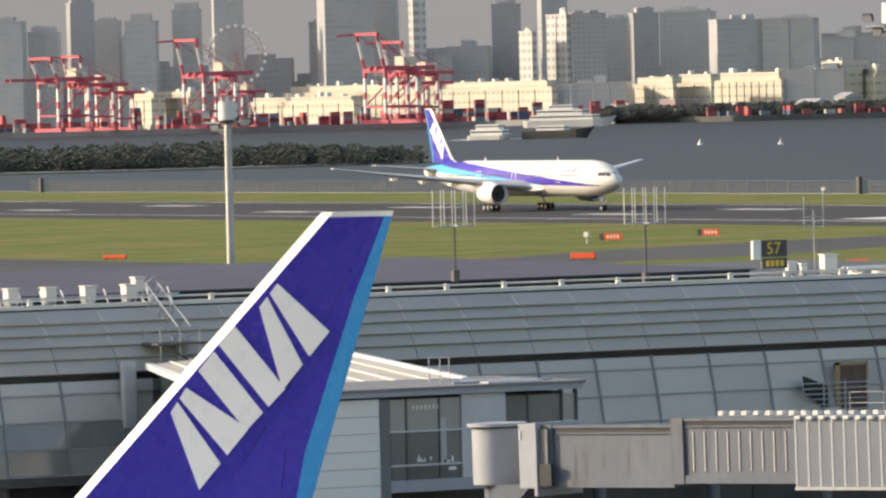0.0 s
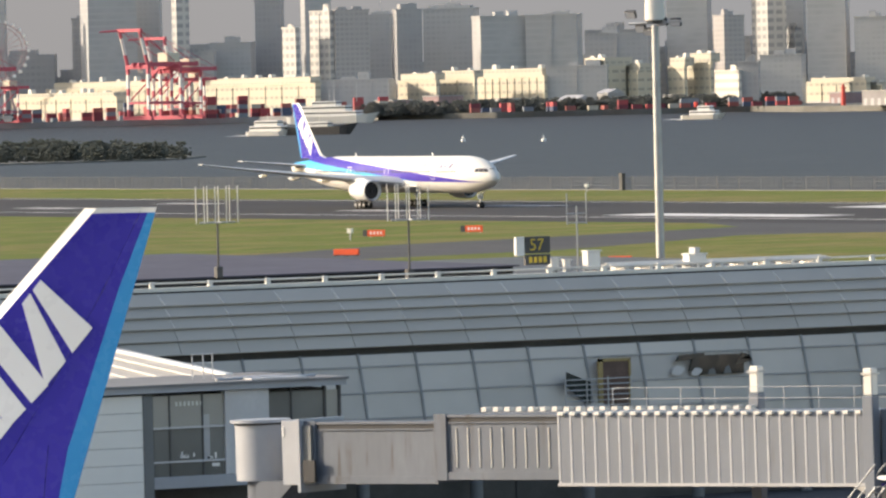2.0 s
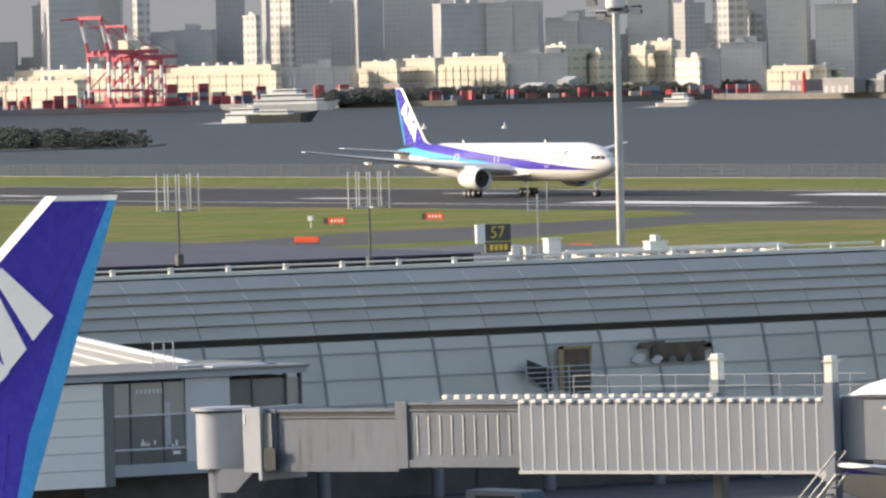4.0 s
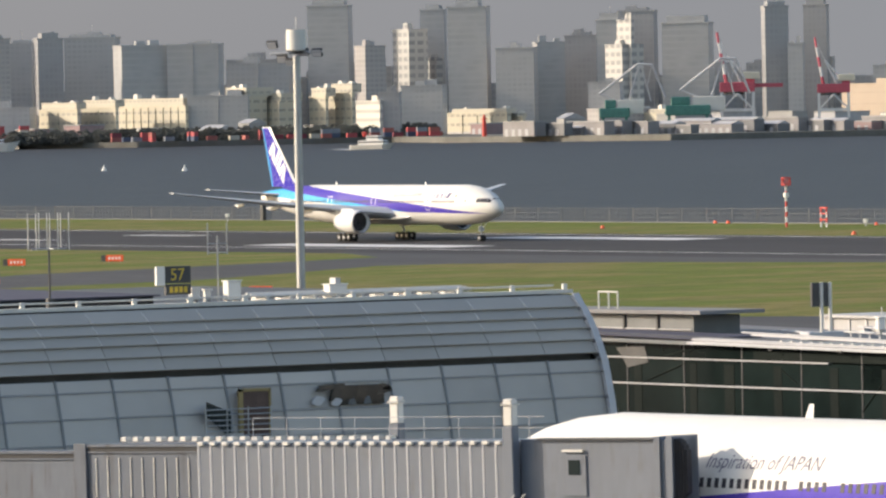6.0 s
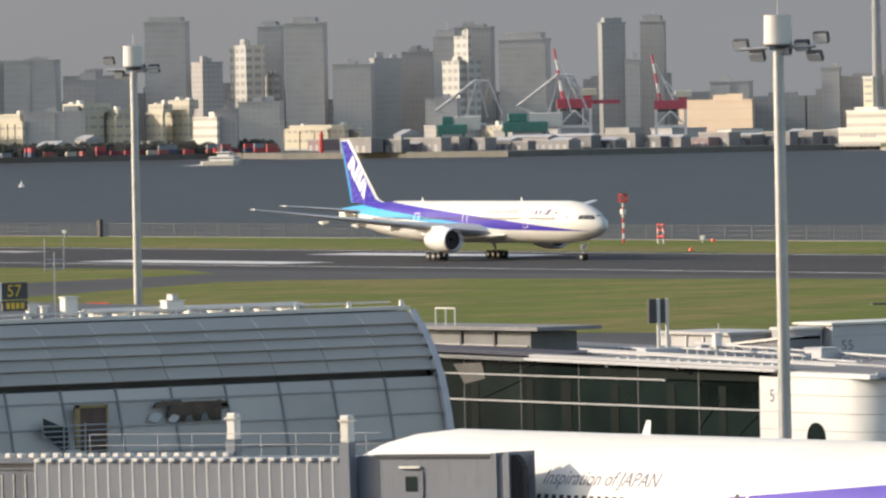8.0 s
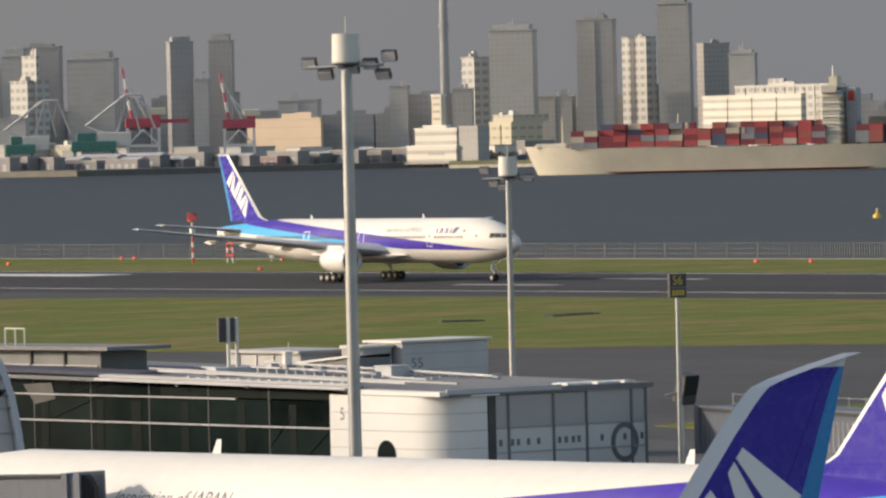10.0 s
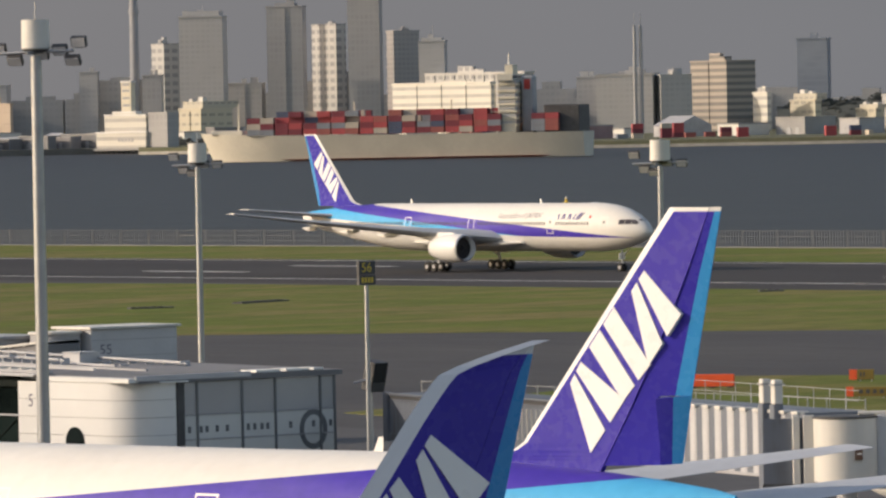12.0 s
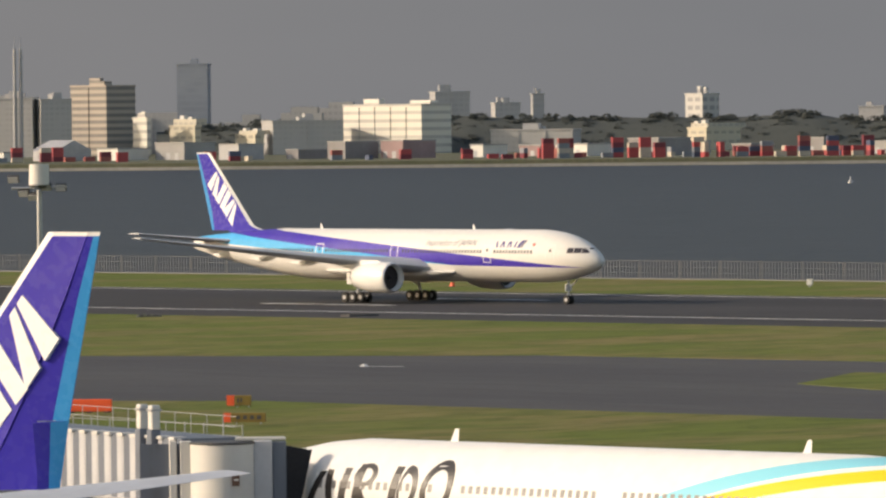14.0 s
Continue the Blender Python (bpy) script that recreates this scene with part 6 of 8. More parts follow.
def title_ring(j, hull, s0, z0, wide, high, thick, lean, part_of=1.0):
    """A plain slanted ring, or a part of one, on the cabin side."""
    n = 36
    loops = []
    for k, lift in ((1.0, -0.02), (1.0, 0.016), (1 - thick, 0.016), (1 - thick, -0.02)):
        pts = []
        for i in range(n):
            a = 2 * math.pi * i / n
            z = z0 + high * k * math.sin(a)
            q = s0 + wide * k * math.cos(a) * (part_of if math.cos(a) < 0 else 1.0) + lean * (z - z0)
            pts.append((-q, hull_y(j, q, z) + lift, z))
        loops.append(pts)
    bm = bmesh.new()
    vs = [[bm.verts.new(p) for p in loop] for loop in loops]
    ring_faces(bm, vs + [vs[0]], cap=False)
    part("title_mark", bm, DARKPAINT, hull, "black slanted ring of the airline title")


title_ring(MID, hull, 11.65, 5.85, 0.75, 0.55, 0.42, 0.22)
title_ring(MID, hull, 14.35, 5.25, 0.9, 1.12, 0.34, 0.22, 0.4)
title_ring(MID, hull, 16.6, 5.35, 1.05, 1.32, 0.34, 0.22)

# ---- the city across the bay ----
TOWER_LABELS = {
    "glass": "hazy grey glass tower of the distant city", "blue": "hazy blue glass tower of the distant city", "dark": "dark grey high-rise of the distant city",
    "white": "white high-rise flats of the distant city", "brown": "brown high-rise flats of the distant city",
    "grey": "grey building of the distant city", "office": "beige office block with window bands across the bay",
    "shed": "cream harbour warehouse across the bay", "tan": "tan windowless warehouse across the bay",
    "block": "white waterfront block across the bay"}
tower_rng = random.Random(5)


def tower(name, style, x0, x1, y0, y1, h):
    """A far building: body with rows of openings, roof parapet and plant on the roof.
    High-rises are turned to the camera and sized to its view, hiding most sunlit walls; the others keep to the grid."""
    a, b = x1 - x0, y1 - y0
    if style in ("glass", "blue", "dark", "grey"):
        cx, cy = (x0 + x1) / 2, (y0 + y1) / 2
        bearing = math.atan2(cx, cy)
        wide = a * math.cos(bearing) + b * abs(math.sin(bearing))
        skew = 12 if tower_rng.random() < 0.3 else -9
        sliver = 0.14 if skew > 0 else 0.10
        a, b = wide * (1 - sliver) / math.cos(radians(skew)), wide * sliver / math.sin(radians(abs(skew)))
        at = pose(cx, cy, 0, 0, 0, skew - math.degrees(bearing)) @ pose(a / 2, -b / 2, 0)
    else:
        at = pose(x1, y0, 0)
    t = thing(name, TOWER_LABELS[style], "building", "city across the bay", at=at)
    full = h
    if style == "shed":
        h *= 0.8
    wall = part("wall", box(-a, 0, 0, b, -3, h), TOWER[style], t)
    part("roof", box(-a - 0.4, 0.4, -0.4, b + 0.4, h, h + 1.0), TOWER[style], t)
    # plant rooms
    if style == "shed":
        part("upper_storey", box(-a * 0.97, -a * 0.06, min(b * 0.6, 2.5), b + 6.0, h + 1.0, full), TOWER["shed_top"], t, "set back upper storey")
        part("loading_band", box(-a + 0.5, -0.5, -0.25, 0.0, 0.5, 0.16 * h), TOWER["grey"], t, "dull loading doors")
        for i in range(max(2, int(a / 24))):
            q = -a * 0.05 - (a * 0.9) * (i + tower_rng.random() * 0.6) / max(2, int(a / 24))
            part("roof_box", box(q - tower_rng.uniform(2, 5), q, 3.0, 6.0, full, full + tower_rng.uniform(0.8, 2.8)), OFFWHITE, t)
    for i in range(2):
        w, d = tower_rng.uniform(0.12, 0.3) * a, tower_rng.uniform(0.12, 0.3) * b
        if style == "shed":
            break
        px, py = -tower_rng.uniform(0.1, 0.6) * a - w, tower_rng.uniform(0.05, 0.6) * b
        part("plant_room", box(px, px + w, py, py + d, h + 1.0, h + 1.0 + tower_rng.uniform(1.0, 2.6 if style == "shed" else 4.5)), TOWER[style], t)
    if style in ("glass", "blue", "dark", "grey") and h > 60:
        k = tower_rng.uniform(0.55, 0.85)
        part("crown", box(-a * (0.5 + k / 2), -a * (0.5 - k / 2), b * 0.1, b * 0.9, h + 1.0, h + tower_rng.uniform(2.5, 5.5)), TOWER[style], t)
        if tower_rng.random() < 0.4:
            part("roof_mast", rod((-a * 0.5, b * 0.5, h), (-a * 0.5, b * 0.5, h + tower_rng.uniform(6, 11)), 0.35, 0.2, 6), TOWER[style], t)
    # window bands or bays as relief
    gap = {"shed": 40, "tan": 9}.get(style, 7.5)
    n = 0 if style in ("glass", "blue", "dark", "grey") else int(h / gap)
    for i in range(1, n):
        z = h * i / n
        part("floor_band", box(-a - 0.3, 0.3, -0.3, b + 0.3, z - 0.4, z + 0.4), TOWER[style], t)
    m = 0 if style == "tan" else int(a / tower_rng.choice((9, 14, 20)))
    for i in range(1, m):
        x = -a * i / m
        part("pier_strip", box(x - 0.5, x + 0.5, -0.6, 0.0, -2, h - 0.8), TOWER[style], t)
    return t


tower("tower", "glass", -4384, -4369, 1964, 1991, 68.9)
tower("tower", "dark", -4387, -4381, 2027, 2044, 80.1)
tower("tower", "grey", -4415, -4407, 2059, 2075, 68.6)
tower("tower", "glass", -4360, -4350, 2055, 2074, 67.6)
tower("tower", "glass", -4376, -4372, 2096, 2115, 74.4)
tower("tower", "grey", -4318, -4312, 2096, 2103, 82.4)
tower("tower", "glass", -4350, -4342, 2121, 2130, 78.7)
tower("tower", "dark", -4356, -4352, 2183, 2216, 64.6)
tower("tower", "glass", -4316, -4300, 2169, 2201, 83.1)
tower("tower", "grey", -4326, -4319, 2214, 2229, 78.5)
tower("tower", "white", -4267, -4261, 2209, 2218, 84.4)
tower("tower", "grey", -4295, -4282, 2250, 2276, 46.6)
tower("tower", "dark", -4308, -4302, 2290, 2308, 73.2)
tower("tower", "glass", -4250, -4241, 2292, 2309, 79.1)
tower("tower", "grey", -4259, -4254, 2346, 2361, 62.3)
tower("tower", "dark", -4206, -4200, 2334, 2352, 64.7)
tower("tower", "grey", -4231, -4222, 2370, 2406, 65.2)
tower("tower", "dark", -4210, -4203, 2477, 2521, 49.2)
tower("tower", "grey", -4282, -4277, 2235, 2245, 41.5)
tower("tower", "grey", -4402, -4399, 2072, 2075, 57.4)
tower("tower", "grey", -4385, -4375, 1999, 2018, 61.9)
tower("tower", "glass", -4155, -4149, 2505, 2535, 82.6)
tower("tower", "brown", -4100, -4087, 2506, 2521, 56.0)
tower("tower", "white", -4123, -4104, 2549, 2563, 66.3)
tower("tower", "glass", -4135, -4130, 2577, 2594, 79.0)
tower("tower", "glass", -4083, -4075, 2565, 2592, 79.8)
tower("tower", "white", -4125, -4113, 2575, 2580, 47.4)
tower("tower", "grey", -4054, -4045, 2582, 2608, 53.2)
tower("tower", "glass", -4074, -4063, 2623, 2640, 56.5)
tower("tower", "dark", -4089, -4085, 2657, 2681, 60.7)
tower("tower", "glass", -4035, -4029, 2646, 2663, 69.8)
tower("tower", "dark", -4057, -4052, 2677, 2704, 75.6)
tower("tower", "glass", -3998, -3993, 2671, 2707, 66.9)
tower("tower", "dark", -3992, -3989, 2743, 2762, 76.5)
tower("tower", "dark", -4007, -4004, 2786, 2804, 77.4)
tower("tower", "grey", -3970, -3966, 2748, 2758, 52.7)
tower("tower", "grey", -3972, -3965, 2815, 2844, 37.9)
tower("tower", "grey", -4153, -4142, 2443, 2488, 46.6)
tower("tower", "white", -3893, -3880, 2903, 2917, 62.3)
tower("tower", "grey", -3837, -3829, 2883, 2915, 78.6)
tower("tower", "dark", -3831, -3826, 2948, 2976, 84.4)
tower("tower", "white", -3855, -3830, 3003, 3011, 72.9)
tower("tower", "dark", -3786, -3782, 2978, 3003, 93.2)
tower("tower", "brown", -3802, -3795, 3022, 3043, 67.7)
tower("tower", "glass", -3746, -3742, 3003, 3023, 60.4)
tower("tower", "grey", -3853, -3845, 2932, 2957, 36.2)
tower("tower", "grey", -3936, -3932, 2877, 2890, 45.5)
tower("tower", "dark", -3693, -3684, 3106, 3149, 37.4)
tower("tower", "grey", -3696, -3689, 3158, 3181, 35.7)
tower("tower", "blue", -3596, -3592, 3188, 3213, 57.3)
tower("tower", "grey", -3716, -3711, 3107, 3124, 35.9)
tower("tower", "grey", -3543, -3538, 3357, 3388, 38.4)
tower("tower", "grey", -3478, -3473, 3349, 3370, 31.0)
tower("tower", "glass", -3485, -3483, 3391, 3401, 36.6)
tower("tower", "white", -3385, -3370, 3430, 3445, 35.4)
tower("tower", "grey", -3327, -3320, 3528, 3546, 26.5)
tower("tower", "white", -4195, -4178, 2249, 2252, 54.5)
tower("tower", "white", -4194, -4168, 2268, 2272, 64.5)
tower("tower", "brown", -4171, -4166, 2271, 2295, 64.8)
tower("tower", "glass", -4140, -4120, 2354, 2386, 58.8)
tower("tower", "glass", -4113, -4106, 2377, 2414, 58.9)
tower("tower", "white", -3972, -3956, 2620, 2622, 68.6)
tower("tower", "white", -3978, -3959, 2615, 2631, 53.3)
tower("tower", "office", -3614, -3580, 3115, 3139, 44.0)
tower("warehouse", "shed", -4222, -4191, 1992, 2001, 23.1)
tower("warehouse", "shed", -4218, -4181, 2012, 2020, 23.2)
tower("warehouse", "shed", -4281, -4136, 2102, 2108, 18.0)
tower("warehouse", "shed", -4308, -4117, 2140, 2145, 24.5)
tower("warehouse", "shed", -4252, -4080, 2209, 2213, 24.6)
tower("block", "grey", -4101, -4072, 2224, 2261, 21.4)
tower("warehouse", "shed", -4093, -4045, 2274, 2276, 24.8)
tower("warehouse", "shed", -4076, -4033, 2294, 2296, 26.0)
tower("warehouse", "shed", -4094, -4012, 2331, 2333, 26.3)
tower("block", "grey", -4015, -4010, 2334, 2379, 26.4)
tower("warehouse", "shed", -4012, -3983, 2380, 2392, 27.9)
tower("warehouse", "shed", -3987, -3968, 2404, 2406, 30.7)
tower("warehouse", "shed", -3988, -3960, 2418, 2420, 33.1)
tower("block", "grey", -3950, -3942, 2447, 2475, 30.2)
tower("warehouse", "shed", -4021, -3994, 2362, 2378, 31.8)
tower("warehouse", "shed", -4029, -3905, 2506, 2508, 12.8)
tower("warehouse", "shed", -3978, -3910, 2498, 2501, 16.1)
tower("block", "grey", -3908, -3896, 2556, 2574, 30.0)
tower("warehouse", "shed", -3896, -3858, 2578, 2602, 13.8)
tower("warehouse", "tan", -3849, -3771, 2704, 2706, 26.0)
tower("block", "brown", -3893, -3880, 2545, 2621, 13.7)
tower("warehouse", "shed", -3724, -3702, 2797, 2821, 25.8)
tower("tower", "dark", -3800, -3794, 2826, 2838, 42.0)


def stepped_building():
    """A white block in three steps on piles over the water, with a slim cream tower."""
    x, y = polar(-53.52, 4190)
    b = thing("waterfront_building", "white stepped building with a slim cream tower on piles", "building", "city across the bay", at=pose(x, y, 0, 0, 0, 15))
    part("deck", box(-20.5, 20.5, -2, 12, -0.6, 0.6), CONCRETE, b, "grey deck")
    for i in range(12):
        part("pile", rod((-19.5 + i * 3.5, -1, -6), (-19.5 + i * 3.5, -1, -0.6), 0.5, n=8), DARK, b, "dark pile")
    for name, x0, x1, y0, y1, z0, z1 in (("wall", -18.5, 16.5, 0, 7, 0.6, 9.6), ("middle_storey", -13.5, 16.0, 1.2, 7, 9.6, 19.0), ("upper_storey", -8, 8, 2.0, 7, 19.0, 20.6), ("tower", -2.4, 4.6, 2.6, 6.5, 20.6, 37.4)):
        part(name, box(x0, x1, y0, y1, z0, z1, bevel=0.2), CREAM if name == "tower" else TOWER["block"], b, "slim cream tower" if name == "tower" else "")
        part("parapet", box(x0 - 0.3, x1 + 0.3, y0 - 0.3, y1 + 0.3, z1 - 0.7, z1 + 0.2), WHITE, b)
    for z in (23.5, 27.5, 31.5, 35.0):
        part("slot", box(-1.4, 3.6, 2.5, 2.6, z, z + 1.3), TOWER["dark"], b, "dark slot")
    for i in range(5):
        part("sign_mark", box(-3.0 + i * 2.3, -1.4 + i * 2.3, -0.08, 0, 4.2, 6.4), TOWER["dark"], b, "dark unreadable mark")
    part("annex", box(16.5, 30, 2, 12, 0.6, 20), TOWER["dark"], b, "dull grey annex")


stepped_building()
tower("block", "block", -3689, -3593, 2936, 2940, 33.5)
tower("block", "grey", -3556, -3549, 2989, 3033, 36.2)
tower("block", "grey", -3532, -3526, 3016, 3040, 35.6)
tower("block", "block", -3497, -3484, 3064, 3067, 23.7)
tower("warehouse", "shed", -3488, -3465, 3086, 3091, 23.3)
tower("warehouse", "shed", -3458, -3440, 3113, 3120, 16.0)
tower("block", "grey", -3452, -3426, 3129, 3173, 20.9)
tower("block", "block", -3442, -3372, 3188, 3213, 30.2)
tower("block", "grey", -3355, -3331, 3230, 3284, 14.1)
tower("warehouse", "shed", -3266, -3250, 3311, 3341, 17.7)
tower("tower", "white", -3740, -3642, 3003, 3011, 39.6)


def low_rises():
    """The hazy mass of lower buildings behind the waterfront."""
    rng = random.Random(71)
    bm = bmesh.new()
    az = -67.5
    while az < -46.5:
        w = rng.uniform(14, 46)
        d = rng.uniform(4885, 4930)
        h = rng.uniform(26, 46) if az < -52 else rng.uniform(16, 30)
        x, y = polar(az, d)
        m = pose(x, y, 0, 0, 0, -az - 6)
        for x0, x1, z0, z1 in ((0, w, -3, h), (w * rng.uniform(0.05, 0.4), w * rng.uniform(0.5, 0.95), h, h + rng.uniform(1.5, 6))):
            n = len(bm.verts)
            box(x0, x1, 0, 14, z0, z1, bm)
            bm.verts.ensure_lookup_table()
            for v in bm.verts[n:]:
                v.co = m @ v.co
        az += math.degrees(w * rng.uniform(0.55, 1.15) / d)
    t = thing("low_rise_city", "hazy grey mass of low buildings across the bay", "buildings", kind="stuff")
    # Wall colour lies close to the sky's, which paints the haze.
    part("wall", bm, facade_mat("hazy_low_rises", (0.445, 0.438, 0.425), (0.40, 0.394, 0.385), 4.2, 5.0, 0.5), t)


low_rises()
tower("block", "block", -3859, -3832, 2359, 2361, 21.4)
tower("block", "dark", -3837, -3830, 2362, 2373, 26.3)

# ---- floodlight masts ----
def light_mast(x, y, top, r, face, lamps):
    m = thing("floodlight_mast", "tall grey steel floodlight mast with a drum head", "floodlight mast", "floodlight masts", at=pose(x, y, 0, 0, 0, face))
    pole = part("pole", rod((0, 0, 0), (0, 0, top - 1.9), r, r * 0.8, 20), STEEL, m, "grey tapered steel pole", True)
    part("base_plate", rod((0, 0, 0), (0, 0, 0.3), r * 2.2, n=16), CONCRETE, pole)
    part("drum", rod((0, 0, top - 1.55), (0, 0, top), 0.76, 0.72, 24), OFFWHITE, m, "off-white drum head", True)
    part("drum_base", rod((0, 0, top - 1.75), (0, 0, top - 1.5), 0.45, 0.8, 20), DARK, m)
    part("aerial", rod((0, 0, top), (0, 0, top + 0.9), 0.03, n=6), STEEL, m)
    part("cross_arm", rod((-2.1, 0, top - 1.75), (2.1, 0, top - 1.65), 0.09, n=8), STEEL, m)
    part("cross_arm", rod((0, -1.6, top - 1.75), (0, 1.6, top - 1.7), 0.09, n=8), STEEL, m)
    for a, dz, tilt in lamps:
        h = part("lamp", box(-0.42, 0.42, -0.16, 0.16, -0.3, 0.3, bevel=0.05), DARK, m, "dark floodlight", at=pose(a, 0.15, top - 1.75 + dz, tilt, 0, 0))
        part("lamp_glass", box(-0.36, 0.36, -0.19, -0.16, -0.24, 0.24), PALE, h, "pale lamp glass")
        part("lamp_arm", rod((0, 0.1, 0.1), (-a * 0.12, 0.1, 0.1 - dz * 0.5), 0.05, n=6), STEEL, h)
    return m


LAMPS = ((-2.1, 0.25, 25), (-1.2, -0.35, 35), (0.25, -0.05, 30), (1.3, 0.15, 30), (2.0, -0.4, 40), (2.35, 0.55, 20))
LAMPS_B = ((-2.0, 0.7, 30), (-1.2, -0.35, 30), (-0.5, -0.6, 40), (0.5, 0.1, 30), (1.6, 0.05, 20))
light_mast(-324.2, 234.2, 27.45, 0.36, 35, LAMPS)
light_mast(-478.9, 361.4, 19.85, 0.26, 35, LAMPS_B)
light_mast(-425.7, 363.8, 19.6, 0.25, 35, LAMPS_B)
light_mast(-480.0, 288.4, 28.0, 0.34, 35, LAMPS_B)
light_mast(-557.3, 271.7, 21.9, 0.36, 35, LAMPS_B)

flood = thing("floodlight", "dark boxy floodlight on a bracket beside the sign pole", "floodlight", at=pose(-354.1, 279.2, 6.0))
part("lamp", box(-0.4, 0.5, -0.2, 1.0, -0.3, 1.5, bevel=0.08), DARK, flood, at=pose(0.1, 0.25, 0, 0, 14, 8))
part("lamp_glass", box(0.0, 0.06, -0.1, 0.9, 0.1, 1.3), DARKGLASS, flood, at=pose(0.62, 0.25, 0.1, 0, 14, 8))
part("bracket", rod((-0.3, -0.5, 0.2), (0.2, 0.2, 0.4), 0.07, n=8), STEEL, flood)
part("stand", rod((0.1, 0.5, -6), (0.1, 0.5, 0), 0.08, n=8), STEEL, flood)


# ---- perimeter fence by the water ----
FENCE = mat("dull_fence_steel", (0.18, 0.18, 0.182), 0.7, 0.0, vary=0.15)


def fence():
    f = thing("perimeter_fence", "thin dark grey mesh fence along the shore", "fence")
    n, x0, step = 300, -1640.0, 3.9
    shared("fence_post", rod((0, 0, 0), (0, 0, 2.75), 0.06, n=6), FENCE, f, [pose(x0 + step * i, 747.5, 0) for i in range(n)])
    for z in (0.15, 0.95, 1.75, 2.6):
        part("fence_wire", box(x0, x0 + step * n, 747.46, 747.54, z - 0.02, z + 0.02), FENCE, f)
    vs, fs = [], []
    for i in range(int(n * step / 0.6)):
        x = x0 + 0.6 * i
        k = len(vs)
        for z in (0.1, 2.6):
            vs += [(x - 0.026, 747.46, z), (x + 0.026, 747.46, z), (x + 0.026, 747.54, z), (x - 0.026, 747.54, z)]
        fs += [(k, k + 1, k + 5, k + 4), (k + 1, k + 2, k + 6, k + 5), (k + 2, k + 3, k + 7, k + 6), (k + 3, k, k + 4, k + 7)]
    me = bpy.data.meshes.new("fence_mesh")
    me.from_pydata(vs, [], fs)
    me.materials.append(FENCE)
    ob = new("fence_mesh", me)
    ob.parent = f
    tagged(ob, "", "", "", "stuff")
    part("kerb", box(x0, x0 + step * n, 747.2, 747.9, 0, 0.12), FENCE, f)


fence()
for x in (-1632, -1256):
    p = thing("fence_pillar", "dark square pillar in the shore fence", "pillar", "fence pillars", at=pose(x, 746.5, 0))
    part("shaft", box(-0.5, 0.5, -0.4, 0.4, 0, 3.2, bevel=0.05), DARK, p)
    part("cap", box(-0.6, 0.6, -0.5, 0.5, 3.2, 3.35), DARK, p)
structure("seawall", box(-2600, 700, 750.0, 752.4, -6, 0.1), FENCE, "grey concrete seawall", "seawall")


# ---- runway signs, markers and small beacons ----
AMBER = mat("amber_sign_face", (0.22, 0.15, 0.03), 0.6, vary=0.15)


def guidance_sign(x, y, wide, high, face, label, yellow=False, legs=0.5, writing=4):
    s = thing("guidance_sign", label, "sign", "airfield signs", at=pose(x, y, 0, 0, 0, 40))
    part("panel", box(-wide / 2, wide / 2, -0.15, 0.15, legs, legs + high, bevel=0.03), face, s)
    for q in (-wide * 0.35, wide * 0.35):
        part("leg", rod((q, 0, 0), (q, 0, legs), 0.07, n=6), STEEL, s)
    part("end_box", box(-wide / 2 - high * 0.8, -wide / 2 - 0.05, -0.15, 0.15, legs, legs + high), DARK if not yellow else ORANGE, s, "end panel")
    for i in range(writing):
        part("writing_bar", box(-wide * 0.35 + i * wide * 0.2, -wide * 0.35 + i * wide * 0.2 + wide * 0.11, -0.17, -0.15, legs + high * 0.3, legs + high * 0.72), WHITE if not yellow else DARK, s, "bar of writing")
    return s


guidance_sign(-948, 522.6, 2.6, 0.9, ORANGE, "red guidance sign with white writing on grass", legs=0.25)
guidance_sign(-954, 542, 2.6, 0.9, ORANGE, "red guidance sign with white writing on grass", legs=0.25)
guidance_sign(-421, 380, 2.6, 0.7, AMBER, "amber and black guidance sign on grass", True, 0.2)
guidance_sign(-446, 402, 1.3, 0.8, AMBER, "amber guidance sign with orange end on grass", True, 0.2, 2)


def marker_board(x, y, wide, high, label):
    m = thing("marker_board", label, "marker board", "marker boards", at=pose(x, y, 0, 0, 0, 40))
    part("board", box(-wide / 2, wide / 2, -0.2, 0.2, 0.15, 0.15 + high, bevel=0.04), ORANGE, m)
    for q in (-wide * 0.4, 0, wide * 0.4):
        part("foot", box(q - 0.15, q + 0.15, -0.5, 0.5, 0, 0.15), DARK, m)


marker_board(-857, 468, 3.4, 0.75, "orange marker board lying on the airfield")
marker_board(-947, 444, 3.4, 0.5, "orange marker board lying on the airfield")
marker_board(-448.3, 388, 3.5, 0.95, "orange marker board standing on the grass")
marker_board(-790, 469, 2.9, 0.4, "low red marker board on the airfield")


def marker_light(x, y, r=0.42, h=0.55):
    m = thing("marker_light", "small orange marker cone beside the runway", "marker", "runway markers", at=pose(x, y, 0.03))
    part("cone", rod((0, 0, 0), (0, 0, h), r, r * 0.5, 10), ORANGE, m)
    part("foot", box(-r, r, -r, r, 0, 0.06), DARK, m)


for x, y in ((-1098, 744), (-1094, 744), (-1044, 740), (-981, 691), (-905, 730), (-893, 731), (-1085, 712), (-740, 705)):
    marker_light(x, y)


